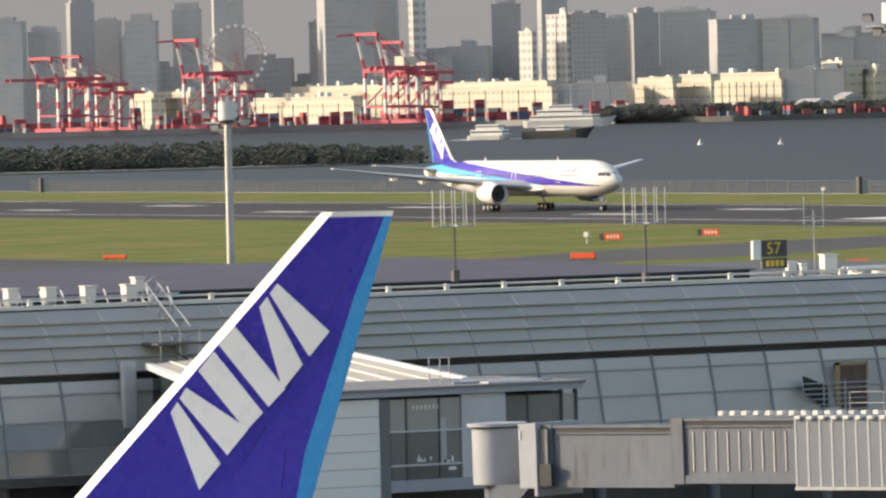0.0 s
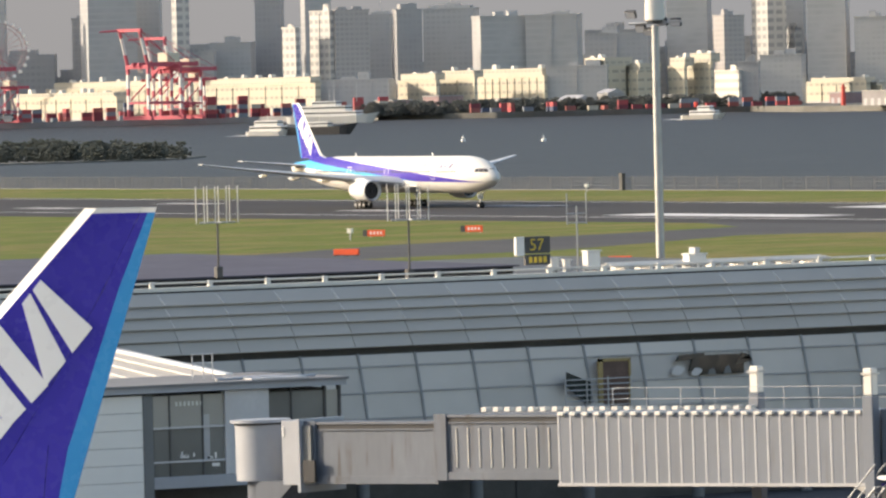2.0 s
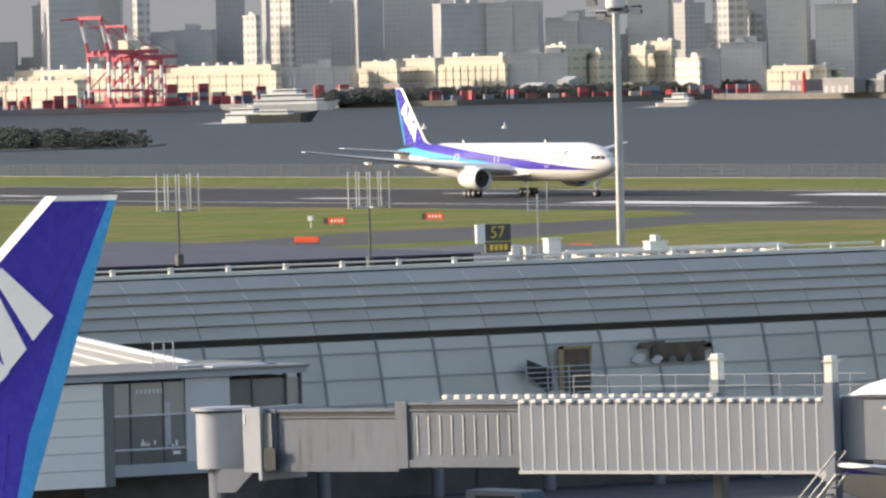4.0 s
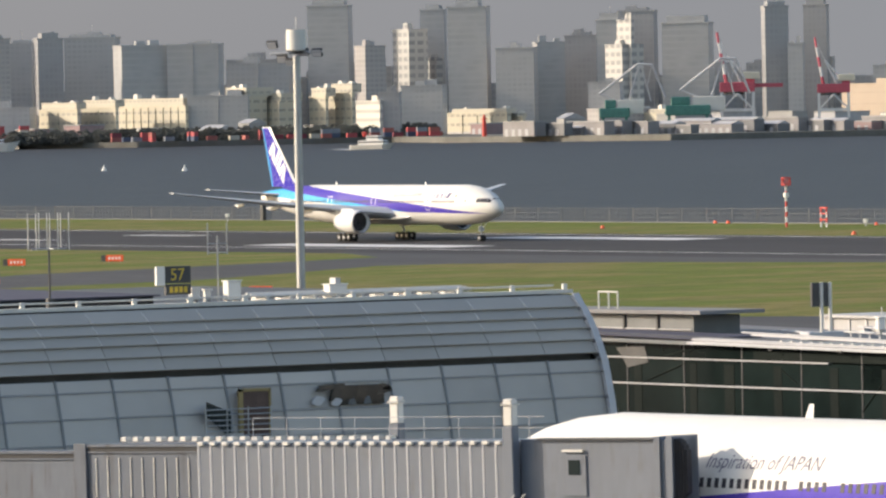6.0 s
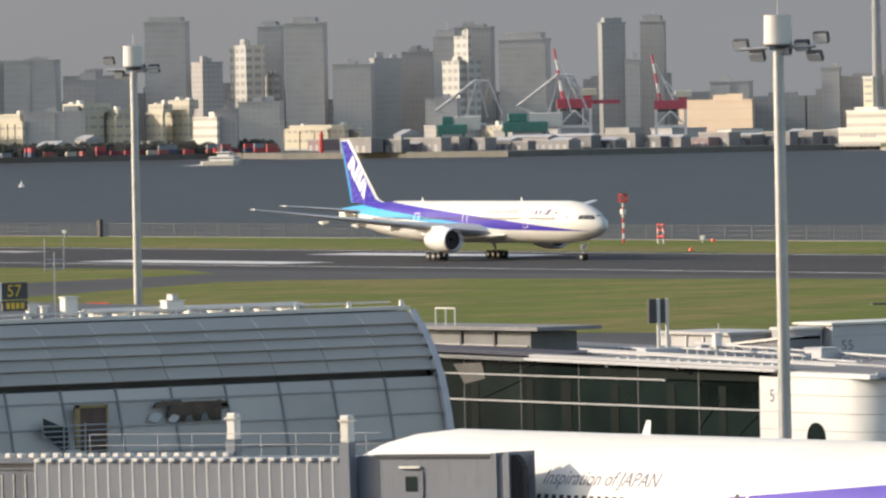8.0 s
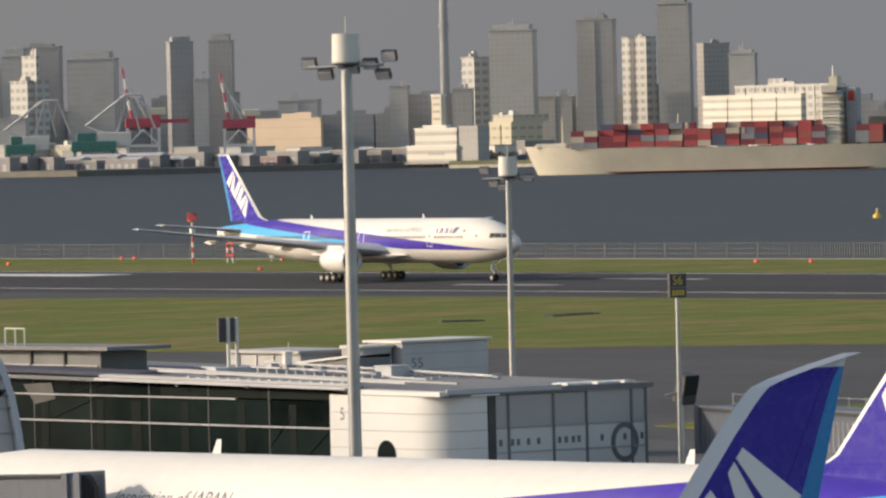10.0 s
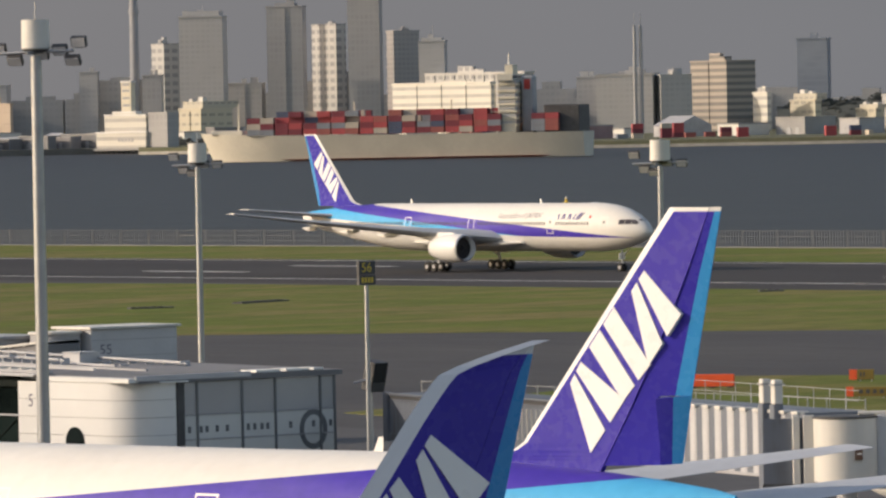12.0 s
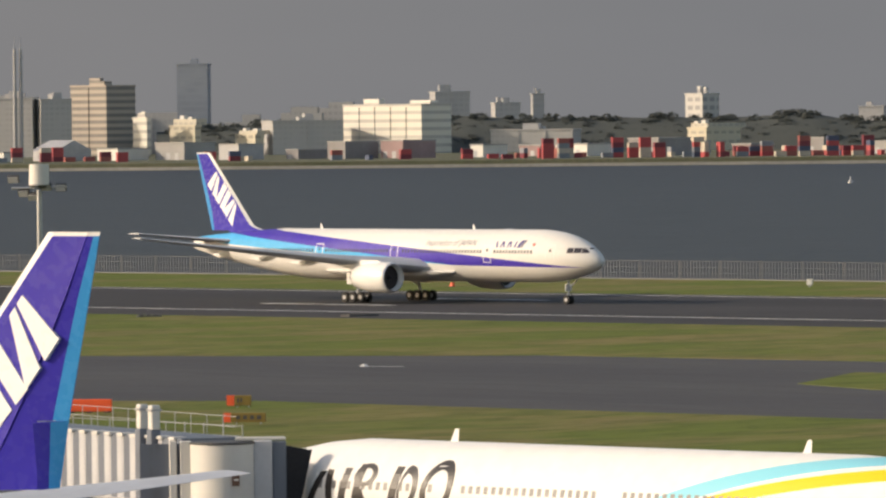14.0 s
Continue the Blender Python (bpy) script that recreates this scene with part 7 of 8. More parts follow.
def striped_pole(x, y, h, w):
    p = thing("striped_pole", "red and white striped marker pole with a red basket", "marker pole", at=pose(x, y, 0))
    n = 8
    for i in range(n):
        part("band", rod((0, 0, h * i / n), (0, 0, h * (i + 1) / n), w, n=10), RED if i % 2 == 0 else WHITE, p, "red band" if i % 2 == 0 else "white band")
    part("platform", rod((0, 0, h), (0, 0, h + 0.2), 0.8, n=14), RED, p)
    for i in range(8):
        a = 2 * math.pi * i / 8
        part("basket_post", rod((0.75 * math.cos(a), 0.75 * math.sin(a), h), (0.75 * math.cos(a), 0.75 * math.sin(a), h + 1.3), 0.07, n=6), RED, p)
    part("basket_rail", rod((0, 0, h + 1.25), (0, 0, h + 1.4), 0.82, n=14), RED, p)
    part("instrument", box(-0.35, 0.35, -0.35, 0.35, h * 0.72, h * 0.72 + 0.8), WHITE, p)


striped_pole(-1051.6, 727, 7.0, 0.2)


def red_rack(x, y):
    p = thing("approach_light_rack", "red and white lattice rack by the runway", "light rack", at=pose(x, y, 0))
    for a in (-0.8, 0.8):
        for i in range(4):
            part("leg_band", rod((a, 0, i * 0.85), (a, 0, i * 0.85 + 0.85), 0.14, n=8), RED if i % 2 else WHITE, p)
    for z in (1.2, 2.2, 3.2):
        part("bar", box(-1.1, 1.1, -0.1, 0.1, z, z + 0.2), RED, p)


red_rack(-1041.3, 727.4)


def white_box(x, y, label, h=1.4, stem=0.8):
    b = thing("runway_instrument", label, "instrument", "runway instruments", at=pose(x, y, 0, 0, 0, 35))
    part("case", box(-0.35, 0.35, -0.3, 0.3, stem, stem + 0.7 * h, bevel=0.05), WHITE, b)
    part("stem", rod((0, 0, 0), (0, 0, stem), 0.12, n=8), STEEL, b)
    part("hood", box(-0.42, 0.42, -0.36, 0.36, stem + 0.7 * h, stem + 0.7 * h + 0.1), OFFWHITE, b)


for x, y, h, st in ((-1040, 735, 0.8, 0.6), (-690, 722, 1.0, 0.3), (-940, 514, 0.8, 1.0), (-755, 735, 1.0, 0.2), (-1250, 735, 0.8, 1.0)):
    white_box(x, y, "small white instrument box beside the runway", h, st)



def drain(x0, y0, x1, y1, label="low dark barred slab in the grass"):
    """A low dark slab with cross bars, drawn from one end to the other."""
    run = math.hypot(x1 - x0, y1 - y0)
    d = thing("dark_slab", label, "drain", "drains in the grass", at=pose(x0, y0, 0.05, 0, 0, math.degrees(math.atan2(y1 - y0, x1 - x0))))
    part("kerb", box(-0.2, run + 0.2, -0.7, 0.7, -0.04, 0.16, bevel=0.03), DARK, d)
    for i in range(max(3, int(run / 0.8))):
        part("bar", box(0.1 + 0.8 * i, 0.4 + 0.8 * i, -0.6, 0.6, 0.16, 0.22), BLACK, d)


for ends in ((-691.3, 511.8, -689.8, 516.3), (-694.4, 529.4, -698.1, 538.8), (-640.6, 593.4, -641.1, 598.2), (-662.4, 581.0, -661.1, 583.0)):
    drain(*ends)

# a low white marker with its pale streak on the taxiway
tl = thing("taxiway_marker", "low white marker on the taxiway", "light housing", at=pose(-510.6, 475.2, 0.006))
part("housing", rod((0, 0, 0), (0, 0, 0.15), 0.45, 0.25, 16), MARK, tl)
part("lens", rod((0, 0, 0.15), (0, 0, 0.22), 0.2, 0.14, 12), WHITE, tl)
part("white_streak", prism([(0.4, 0.0), (3.3, 1.7), (3.2, 2.0), (0.3, 0.3)], 0.0, 0.012), MARK, tl, "white streak beside the marker")

# thin posts and rails beside the apron grass
rl = thing("apron_rail", "thin grey post and wire rail beside the apron", "rail")
shared("rail_post", rod((0, 0, 0), (0, 0, 1.6), 0.05, n=6), STEEL, rl, [pose(-452 + 2.4 * i, 362 - 0.35 * i, 0) for i in range(26)])
for z in (0.8, 1.5):
    part("rail_wire", rod((-452, 362, z), (-392, 353.2, z), 0.03, n=6), STEEL, rl)


# ---- ground vehicles under the bridge ----
def service_van(x, y, turn, material, label):
    v = thing("service_van", label, "van", "service vehicles", at=pose(x, y, 0, 0, 0, turn))
    body = part("body", loft([[(px, q, pz) for px, pz in ((-2.3, 0.45), (2.2, 0.45), (2.3, 1.05), (1.6, 1.25), (1.1, 2.05), (-2.2, 2.1))] for q in (-0.9, 0.9)]), material, v)
    part("windscreen", loft([[(1.62, q, 1.3), (1.17, q, 2.0), (1.14, q, 1.98), (1.55, q, 1.28)] for q in (-0.8, 0.8)]), DARKGLASS, body)
    for q in (-0.91, 0.91):
        part("side_window", box(-1.6, 0.9, q - 0.01, q + 0.01, 1.3, 1.85), DARKGLASS, body)
    for px in (-1.5, 1.5):
        for q in (-0.85, 0.85):
            part("wheel", rod((px, q - 0.12, 0.35), (px, q + 0.12, 0.35), 0.35, n=14), BLACK, v)


service_van(-317.3, 184.2, 20, ROOFGREY, "grey service van before the pier")


# ---- boats and ships ----
def hull_shape(length, beam, z0, z1, bow=0.22, sheer=0.0, rake=None):
    secs = []
    for k in (0.0, 0.05, 0.2, 0.5, 0.78, 0.9, 0.97, 1.0):
        w = beam / 2 * (1 - max(0, (k - (1 - bow)) / bow) ** 1.8) * (0.85 if k == 0 else 1)
        w = max(w, 0.05)
        rise = sheer * max(0, (k - 0.6) / 0.4) ** 2
        x = length * (k - 0.5)
        foot = x - (1.1 * (z1 - z0) if rake is None else rake) * max(0, (k - 0.75) / 0.25) ** 1.5
        secs.append([(x, -w, z1 + rise), (foot, -w * 0.72, z0), (foot, w * 0.72, z0), (x, w, z1 + rise)])
    return loft(secs)


def boat(name, label, at, length, beam, high, decks, colour, funnel=None, wake=True):
    b = thing(name, label, "ship", "boats on the bay", at=at)
    part("hull", hull_shape(length, beam, -0.8, high, sheer=high * 0.5), colour, b)
    z = high
    for a, c, w, h in decks:
        d = part("deckhouse", box(length * a, length * c, -beam * w / 2, beam * w / 2, z, z + h, bevel=0.15), WHITE, b, "white deckhouse")
        part("window_band", box(length * a + 0.3, length * c + 0.04, -beam * w / 2 - 0.05, beam * w / 2 + 0.05, z + h * 0.5, z + h * 0.75), DARKGLASS, d)
        z += h
    part("mast", rod((length * -0.05, 0, z), (length * -0.05, 0, z + high * 1.6), 0.15, 0.08, 8), OFFWHITE, b)
    if funnel:
        part("funnel", rod((-length * 0.2, 0, z - 0.5), (-length * 0.2, 0, z + 2.0), beam * 0.14, n=12), funnel, b)
    if wake:
        part("wake", loft([[(-length * 0.6 - q * length * 0.5, -w, 0.05), (-length * 0.6 - q * length * 0.5, 0, 0.45 * (1 - q)), (-length * 0.6 - q * length * 0.5, w, 0.05)] for q, w in ((-0.25, beam * 0.5), (0.4, beam * 0.6), (1.0, beam * 0.3))], closed=False), MARK, b, "white wake")
    return b


tug = boat("tugboat", "white tugboat with a red mast under way", pose(-3340, 2040, -2.5, 0, 0, 35), 24, 8, 2.2, ((-0.3, 0.3, 0.8, 2.4), (-0.12, 0.18, 0.6, 2.4)), OFFWHITE, RED)
ferry = boat("ferry", "small white harbour ferry under way", pose(-3080, 1640, -2.5, 0, 0, 35), 22, 7, 2.0, ((-0.42, 0.36, 0.9, 2.6), (-0.3, 0.25, 0.8, 2.4)), WHITE)
boat("sailing_ship", "dark-hulled training ship with tall bare masts", pose(-3050, 1655, -2.5, 0, 0, 35), 36, 8, 3.6, ((-0.3, 0.1, 0.7, 2.2),), DARK, None, True)
cruiser = boat("motor_yacht", "long white passenger ship at anchor", pose(-3810, 2075, -2.5, 0, 0, 38), 56, 12, 4.0, ((-0.42, 0.28, 0.9, 3.0), (-0.34, 0.16, 0.85, 3.0), (-0.22, 0.05, 0.7, 2.6)), WHITE, None, False)
for k in (-0.3, 0.0, 0.25):
    part("tall_mast", rod((56 * k, 0, 12), (56 * k, 0, 24), 0.18, 0.1, 6), OFFWHITE, cruiser)


def buoy(x, y, colour, label):
    b = thing("buoy", label, "buoy", "buoys", at=pose(x, y, -2.5))
    part("float", rod((0, 0, -0.4), (0, 0, 0.9), 1.1, 0.9, 14), colour, b)
    part("tower", rod((0, 0, 0.9), (0, 0, 1.9), 0.45, 0.2, 8), colour, b)
    part("lamp", rod((0, 0, 1.9), (0, 0, 2.3), 0.22, n=8), WHITE, b)


buoy(-2552, 1446, WHITE, "white buoy floating on the bay")
buoy(-2480, 1440, WHITE, "white buoy floating on the bay")
buoy(-1380, 1150, YELLOW, "yellow buoy floating on the bay")
buoy(-1900, 2010, GREY, "grey buoy floating on the bay")

CONT = [mat("container_" + n, c, 0.6, vary=0.15, scale=0.3, fine=2.0) for n, c in (("red", (0.42, 0.07, 0.075)), ("rust", (0.34, 0.10, 0.085)), ("grey", (0.23, 0.25, 0.28)), ("navy", (0.07, 0.09, 0.15)), ("cream", (0.50, 0.44, 0.36)), ("maroon", (0.20, 0.035, 0.05)))]
HULLGREY = mat("pale_ship_paint", (0.66, 0.62, 0.52), 0.55, vary=0.12, scale=0.05, fine=0.6)


def container(parent, x, y, z, rng, length=6.05, turn=0.0):
    c = rng.choices(CONT, (6, 3, 3, 2, 2, 3))[0]
    if (c.name, length) not in CONTAINER_MESH:
        bm = box(0, length, 0, 2.44, 0, 2.59, bevel=0.05)
        ob = part("container", bm, c, parent)
        CONTAINER_MESH[c.name, length] = ob.data
    else:
        ob = new("container", CONTAINER_MESH[c.name, length])
        ob.parent = parent
    ob.matrix_basis = pose(x, y, z, 0, 0, turn)
    return ob


CONTAINER_MESH = {}


def container_ship():
    rng = random.Random(3)
    s = thing("container_ship", "long pale container ship stacked with red and grey boxes", "ship", at=pose(-2649.5, 2125, -2.5, 0, 0, -142))
    L = 178
    part("hull", hull_shape(L, 28, -1, 11.0, 0.14, 2.0, 6.5), HULLGREY, s, smooth=True)
    part("boot_top", hull_shape(L - 26, 24.0, -1.2, 0.9, 0.2, 0.0, 1.0), mat("red_boot_top", (0.28, 0.10, 0.08), 0.6), s, "dull red waterline")
    part("forecastle", box(L * 0.38, L * 0.46, -8, 8, 12.0, 14.0, bevel=0.3), HULLGREY, s)
    for bay in range(11):
        x = L * 0.36 - bay * 13.0
        if -L * 0.36 < x < -L * 0.24:
            continue
        tiers = rng.choice((3, 4, 3, 4)) if bay not in (0, 10) else 3
        for t in range(tiers):
            for row in (11.4, 8.9, 0.0, -13.4):
                for half in (0.0, 6.2):
                    if rng.random() < (1.0 if t < 2 else 0.72):
                        container(s, x - 12.4 + half, row, 11.6 + 2.62 * t, rng)
    ho = part("deckhouse", box(-L * 0.33, -L * 0.285, -12, 12, 11, 34, bevel=0.3), HULLGREY, s, "cream bridge house")
    for i in range(7):
        part("deck_edge", box(-L * 0.337, -L * 0.265, -12.5, 12.5, 14 + 3.0 * i, 14.4 + 3.0 * i), CREAM, ho, "cream open deck")
        part("window_band", box(-L * 0.3305, -L * 0.2845, -12.05, 12.05, 15.2 + 3.0 * i, 15.9 + 3.0 * i), GREY, ho)
        for y in (-11.5, -4, 4, 11.5):
            part("deck_post", rod((-L * 0.267, y, 11.4 + 3.0 * i), (-L * 0.267, y, 14 + 3.0 * i), 0.2, n=5), CREAM, ho)
    part("bridge_wing", box(-L * 0.325, -L * 0.285, -14, 14, 34, 37.0), HULLGREY, ho)
    part("top_house", box(-L * 0.315, -L * 0.295, -5, 5, 37, 41), CREAM, ho)
    part("bridge_window", box(-L * 0.3255, -L * 0.2845, -13, 13, 35, 36.2), DARKGLASS, ho)
    fu = part("funnel", box(-L * 0.365, -L * 0.335, -4, 4, 11, 36, bevel=0.5), GREY, s, "dark funnel with a plain red mark")
    part("funnel_mark", box(-L * 0.358, -L * 0.342, 4.0, 4.06, 30, 34.5), RED, fu, "red plain mark")
    part("radar_mast", rod((-L * 0.30, 0, 36), (-L * 0.30, 0, 46), 0.8, 0.4, 8), OFFWHITE, s)
    part("stern_house", box(-L * 0.49, -L * 0.40, -11, 11, 11, 23, bevel=0.3), DARK, s, "dark stern stack")
    for x in (L * 0.40, L * 0.1, -L * 0.15):
        part("derrick_post", rod((x, 0, 11), (x, 0, 26), 0.5, 0.3, 8), CREAM, s)
    return s


cargo = container_ship()


# ---- harbour cranes ----
def gantry_crane(x, y, h, turn, raised, label="red and white container crane on the quay"):
    """A quay crane: banded legs, red portal and girder, cream machinery house, and a boom frame that leans back when raised."""
    c = thing("container_crane", label, "crane", "harbour cranes", at=pose(x, y, 1.2, 0, 0, turn) @ Matrix.Scale(h / 51, 4))
    for py in (0, 26):
        for px in (0, 16):
            for k, (z0, z1) in enumerate(((0, 6), (6, 14), (14, 18), (18, 26), (26, 31))):
                part("leg_band", box(px - 0.75, px + 0.75, py - 0.75, py + 0.75, z0, z1), CRANE_RED if k % 2 == 0 else WHITE, c, "red leg band" if k % 2 == 0 else "white leg band")
        part("portal_beam", box(-1, 17, py - 0.9, py + 0.9, 29, 31.2), CRANE_RED, c)
        part("low_beam", box(-1, 17, py - 0.6, py + 0.6, 9.0, 10.2), CRANE_RED, c)
        part("bogie", box(-3, 19, py - 1.1, py + 1.1, 0, 2.2), CRANE_RED, c)
    for px in (0, 16):
        part("sill_beam", box(px - 0.6, px + 0.6, 0, 26, 9.0, 10.4), CRANE_RED, c)
        part("brace", rod((px, 0, 10), (px, 26, 29), 0.4, n=6), CRANE_RED, c)
    for px in (5.5, 10.5):
        part("girder", box(px - 0.7, px + 0.7, -2, 46, 30.2, 32.6), CRANE_RED, c)
    part("machinery_house", box(4, 12, 20, 30, 32.8, 38, bevel=0.3), CREAM, c, "cream machinery house")
    part("cabin", box(6, 10, 2, 6, 27, 29.8), WHITE, c, "white driver cabin")
    top = 51 if raised else 44
    for px in (0, 16):
        foot, head = Vector((px, 0, 31)), Vector((px - 1, -5, top))
        for k, (f0, f1) in enumerate(((0, 0.3), (0.3, 0.78), (0.78, 1.0))):
            part("mast_section", rod(foot.lerp(head, f0), foot.lerp(head, f1), 0.95, n=8), WHITE if k == 1 else CRANE_RED, c, "white mast section" if k == 1 else "red mast section")
        part("stay", rod(head, (px * 0.5 + 4, 26, 33), 0.22, n=5), CRANE_RED, c)
        part("stay", rod(head, (px * 0.5 + 4, 44, 32.6), 0.15, n=5), CRANE_RED, c)
    part("head_beam", box(-2.5, 16.5, -6, -4, top - 0.9, top + 0.9), CRANE_RED, c)
    if raised:
        part("boom_tip", rod((-1, -5, top), (-9, -13, top - 0.6), 0.7, 0.5, 6), CRANE_RED, c)
    else:
        for px in (5.5, 10.5):
            part("boom", box(px - 0.5, px + 0.5, -34, -2, 30.4, 32.2), CRANE_RED, c)
    return c


def slewing_crane(x, y, k, turn, arm, label="red and white harbour crane with a raised jib"):
    """A portal crane: white portal, red house with a counterweight arm, cream cabin and a steep red and white jib."""
    c = thing("container_crane", label, "crane", "harbour cranes", at=pose(x, y, 1.2, 0, 0, turn) @ Matrix.Scale(k, 4))
    for px in (-1, 17):
        for py in (-6, 6):
            part("leg", box(px - 0.8, px + 0.8, py - 0.8, py + 0.8, 0, 22), WHITE, c, "white portal leg")
        part("portal_brace", rod((px, -6, 8), (px, 6, 21), 0.5, n=6), WHITE, c)
    for py in (-6, 6):
        part("portal_beam", box(-2, 18, py - 0.7, py + 0.7, 11, 12.6), WHITE, c)
        part("portal_brace", rod((-1, py, 12), (8, py, 21), 0.55, n=6), WHITE, c)
        part("portal_brace", rod((17, py, 12), (8, py, 21), 0.55, n=6), WHITE, c)
    part("house", box(-2, 18, -5, 5, 22, 27.5, bevel=0.3), CRANE_RED, c, "red machinery house")
    part("turntable", rod((6, 0, 20.5), (6, 0, 22.2), 6, n=20), DARK, c)
    part("cabin", box(11, 21, -4, 4, 29.2, 33.2, bevel=0.3), CREAM, c, "cream winch house")
    part("house_post", box(13, 18, -3, 3, 27.4, 29.3), CRANE_RED, c)
    if arm:
        part("counterweight_arm", box(18, 34, -1.2, 1.2, 24.4, 26.6), CRANE_RED, c, "red counterweight arm")
    for py in (-2.2, 2.2):
        a, b = Vector((2, py, 26)), Vector((-3, py * 0.35, 56))
        for i in range(5):
            part("jib_section", rod(a.lerp(b, i / 5), a.lerp(b, (i + 1) / 5), 1.0 - 0.08 * i, n=6), WHITE if i % 2 else CRANE_RED, c, "white jib section" if i % 2 else "red jib section")
        e = Vector((2, -py, 26))
        f = Vector((-3, -py * 0.35, 56))
        for i in range(7):
            part("jib_lacing", rod(a.lerp(b, i / 7), e.lerp(f, (i + 1) / 7), 0.3, n=5), WHITE, c)
        part("mast", rod((10, py, 27), (3, py * 0.5, 42), 0.6, n=6), WHITE, c)
        part("mast", rod((18, py, 24), (3, py * 0.5, 42), 0.45, n=6), WHITE, c)
        part("stay", rod((3, py * 0.5, 42), (-3, py * 0.35, 55), 0.22, n=5), WHITE, c)
    return c


def jib_crane(x, y, k, turn, house, label="green harbour crane with white lattice jibs"):
    """A level-luffing crane: green house on a portal, white A-frame and a folded arm."""
    c = thing("harbour_crane", label, "crane", "harbour cranes", at=pose(x, y, 1, 0, 0, turn) @ Matrix.Scale(k, 4))
    h0, h1 = house
    part("base", box(h0, h1, -6, 6, 9, 14.5, bevel=0.4), GREEN_PAINT, c, "green crane house")
    part("upper_house", box(h0 + 3, h0 + (h1 - h0) * 0.55, -4, 4, 14.5, 19, bevel=0.4), GREEN_PAINT, c)
    part("pale_house", box(h0 + (h1 - h0) * 0.6, h1 + 8, -4, 4, 11, 19, bevel=0.4), OFFWHITE, c, "pale winch house")
    for px in (h0 + 2, h1 - 2):
        for py in (-4.5, 4.5):
            part("leg", box(px - 0.8, px + 0.8, py - 0.8, py + 0.8, 0, 9), GREEN_PAINT, c)
    for py in (-2.5, 2.5):
        q = py * 0.4
        for a, b, r in (((-26, q, 22.5), (-4, q, 39), 1.05), ((-4, q, 39), (4, q, 38.5), 0.9), ((-3, q, 38.5), (-10, py, 17), 0.75), ((4, q, 38.5), (11, py, 20), 0.8), ((-2, q, 38), (3, py, 18), 0.55), ((-26, q, 22.5), (-17, py, 19), 0.7), ((4, q, 38.5), (1, py, 26), 0.4)):
            part("jib_member", rod(a, b, r * 0.75, n=6), PALE, c, "pale lattice jib member")
    for i in range(6):
        a, b = Vector((-26, -1, 22.5)).lerp(Vector((-4, -1, 39)), i / 6), Vector((-26, 1, 22.5)).lerp(Vector((-4, 1, 39)), (i + 1) / 6)
        part("jib_lacing", rod(a, b, 0.3, n=5), PALE, c)
    return c


for az, d, h, raised in ((-65.42, 4480, 50, False), (-65.19, 4500, 44, True), (-64.98, 4520, 36, False), (-64.33, 4500, 52, True), (-64.05, 4540, 34, False), (-62.97, 4500, 53, True), (-62.78, 4530, 48, True), (-62.68, 4550, 38, False)):
    x, y = polar(az, d)
    gantry_crane(x, y, h, -az - 45, raised)
for az, d, k, house in ((-56.385, 4300, 1.0, (-26, -9)), (-55.756, 4290, 1.06, (-34, -10))):
    x, y = polar(az, d)
    jib_crane(x, y, k, -az, house)
for az, d, k, arm in ((-55.80, 4330, 1.0, True), (-55.07, 4330, 0.93, False)):
    x, y = polar(az, d)
    slewing_crane(x, y, k, -az, arm)


def big_wheel(x, y, r, zc):
    w = thing("ferris_wheel", "pale pink ferris wheel across the bay, scaled to the view", "ferris wheel", at=pose(x, y, zc, 0, 0, 55))
    m = mat("dusty_pink_steel", (0.42, 0.30, 0.30), 0.6, vary=0.1)
    ring = bmesh.new()
    for i in range(36):
        a, b = 2 * math.pi * i / 36, 2 * math.pi * (i + 1) / 36
        rod((r * math.cos(a), 0, r * math.sin(a)), (r * math.cos(b), 0, r * math.sin(b)), 0.35, n=5, bm=ring)
        rod((r * 0.86 * math.cos(a), 0, r * 0.86 * math.sin(a)), (r * 0.86 * math.cos(b), 0, r * 0.86 * math.sin(b)), 0.25, n=5, bm=ring)
    part("rim", ring, m, w)
    for i in range(24):
        a = 2 * math.pi * i / 24
        part("spoke", rod((0, 0, 0), (r * math.cos(a), 0, r * math.sin(a)), 0.16, n=5), m, w)
        part("gondola", box(-0.9, 0.9, -0.8, 0.8, -1.0, 1.0, bevel=0.2), WHITE, w, at=pose((r + 1.2) * math.cos(a), 0, (r + 1.2) * math.sin(a)))
    part("leg", rod((0, 2, 0), (-r * 0.6, 3, -zc), 0.8, n=6), m, w)
    part("leg", rod((0, 2, 0), (r * 0.6, 3, -zc), 0.8, n=6), m, w)


# Reduced in size and set nearer, to look right from the camera.
x, y = polar(-63.93, 4730)
big_wheel(x, y, 17, 45)


# ---- container yards, woods and clutter on the far shore ----
def yard(az0, az1, d, tiers, label, seed, gap=0.15, long=12.2):
    rng = random.Random(seed)
    g = thing("container_yard", label, "containers", "container yards", kind="stuff")
    az = az0
    while az < az1:
        step = math.degrees((long - 0.7) / d)
        if rng.random() > gap:
            x, y = polar(az, d + rng.uniform(-25, 25))
            n = rng.randint(1, tiers)
            turn = 20 - az + rng.choice((0, 0, 0, 90))
            for t in range(n):
                container(g, x, y, 1.0 + 2.6 * t, rng, long, turn)
        az += step * rng.uniform(0.9, 1.6)
    return g


yard(-67.0, -61.0, 4560, 5, "stacks of red and brown shipping containers on the quay", 11, 0.08, 6.05)
yard(-66.0, -61.2, 4590, 3, "rows of red and dull shipping containers behind the cranes", 17, 0.1, 6.05)
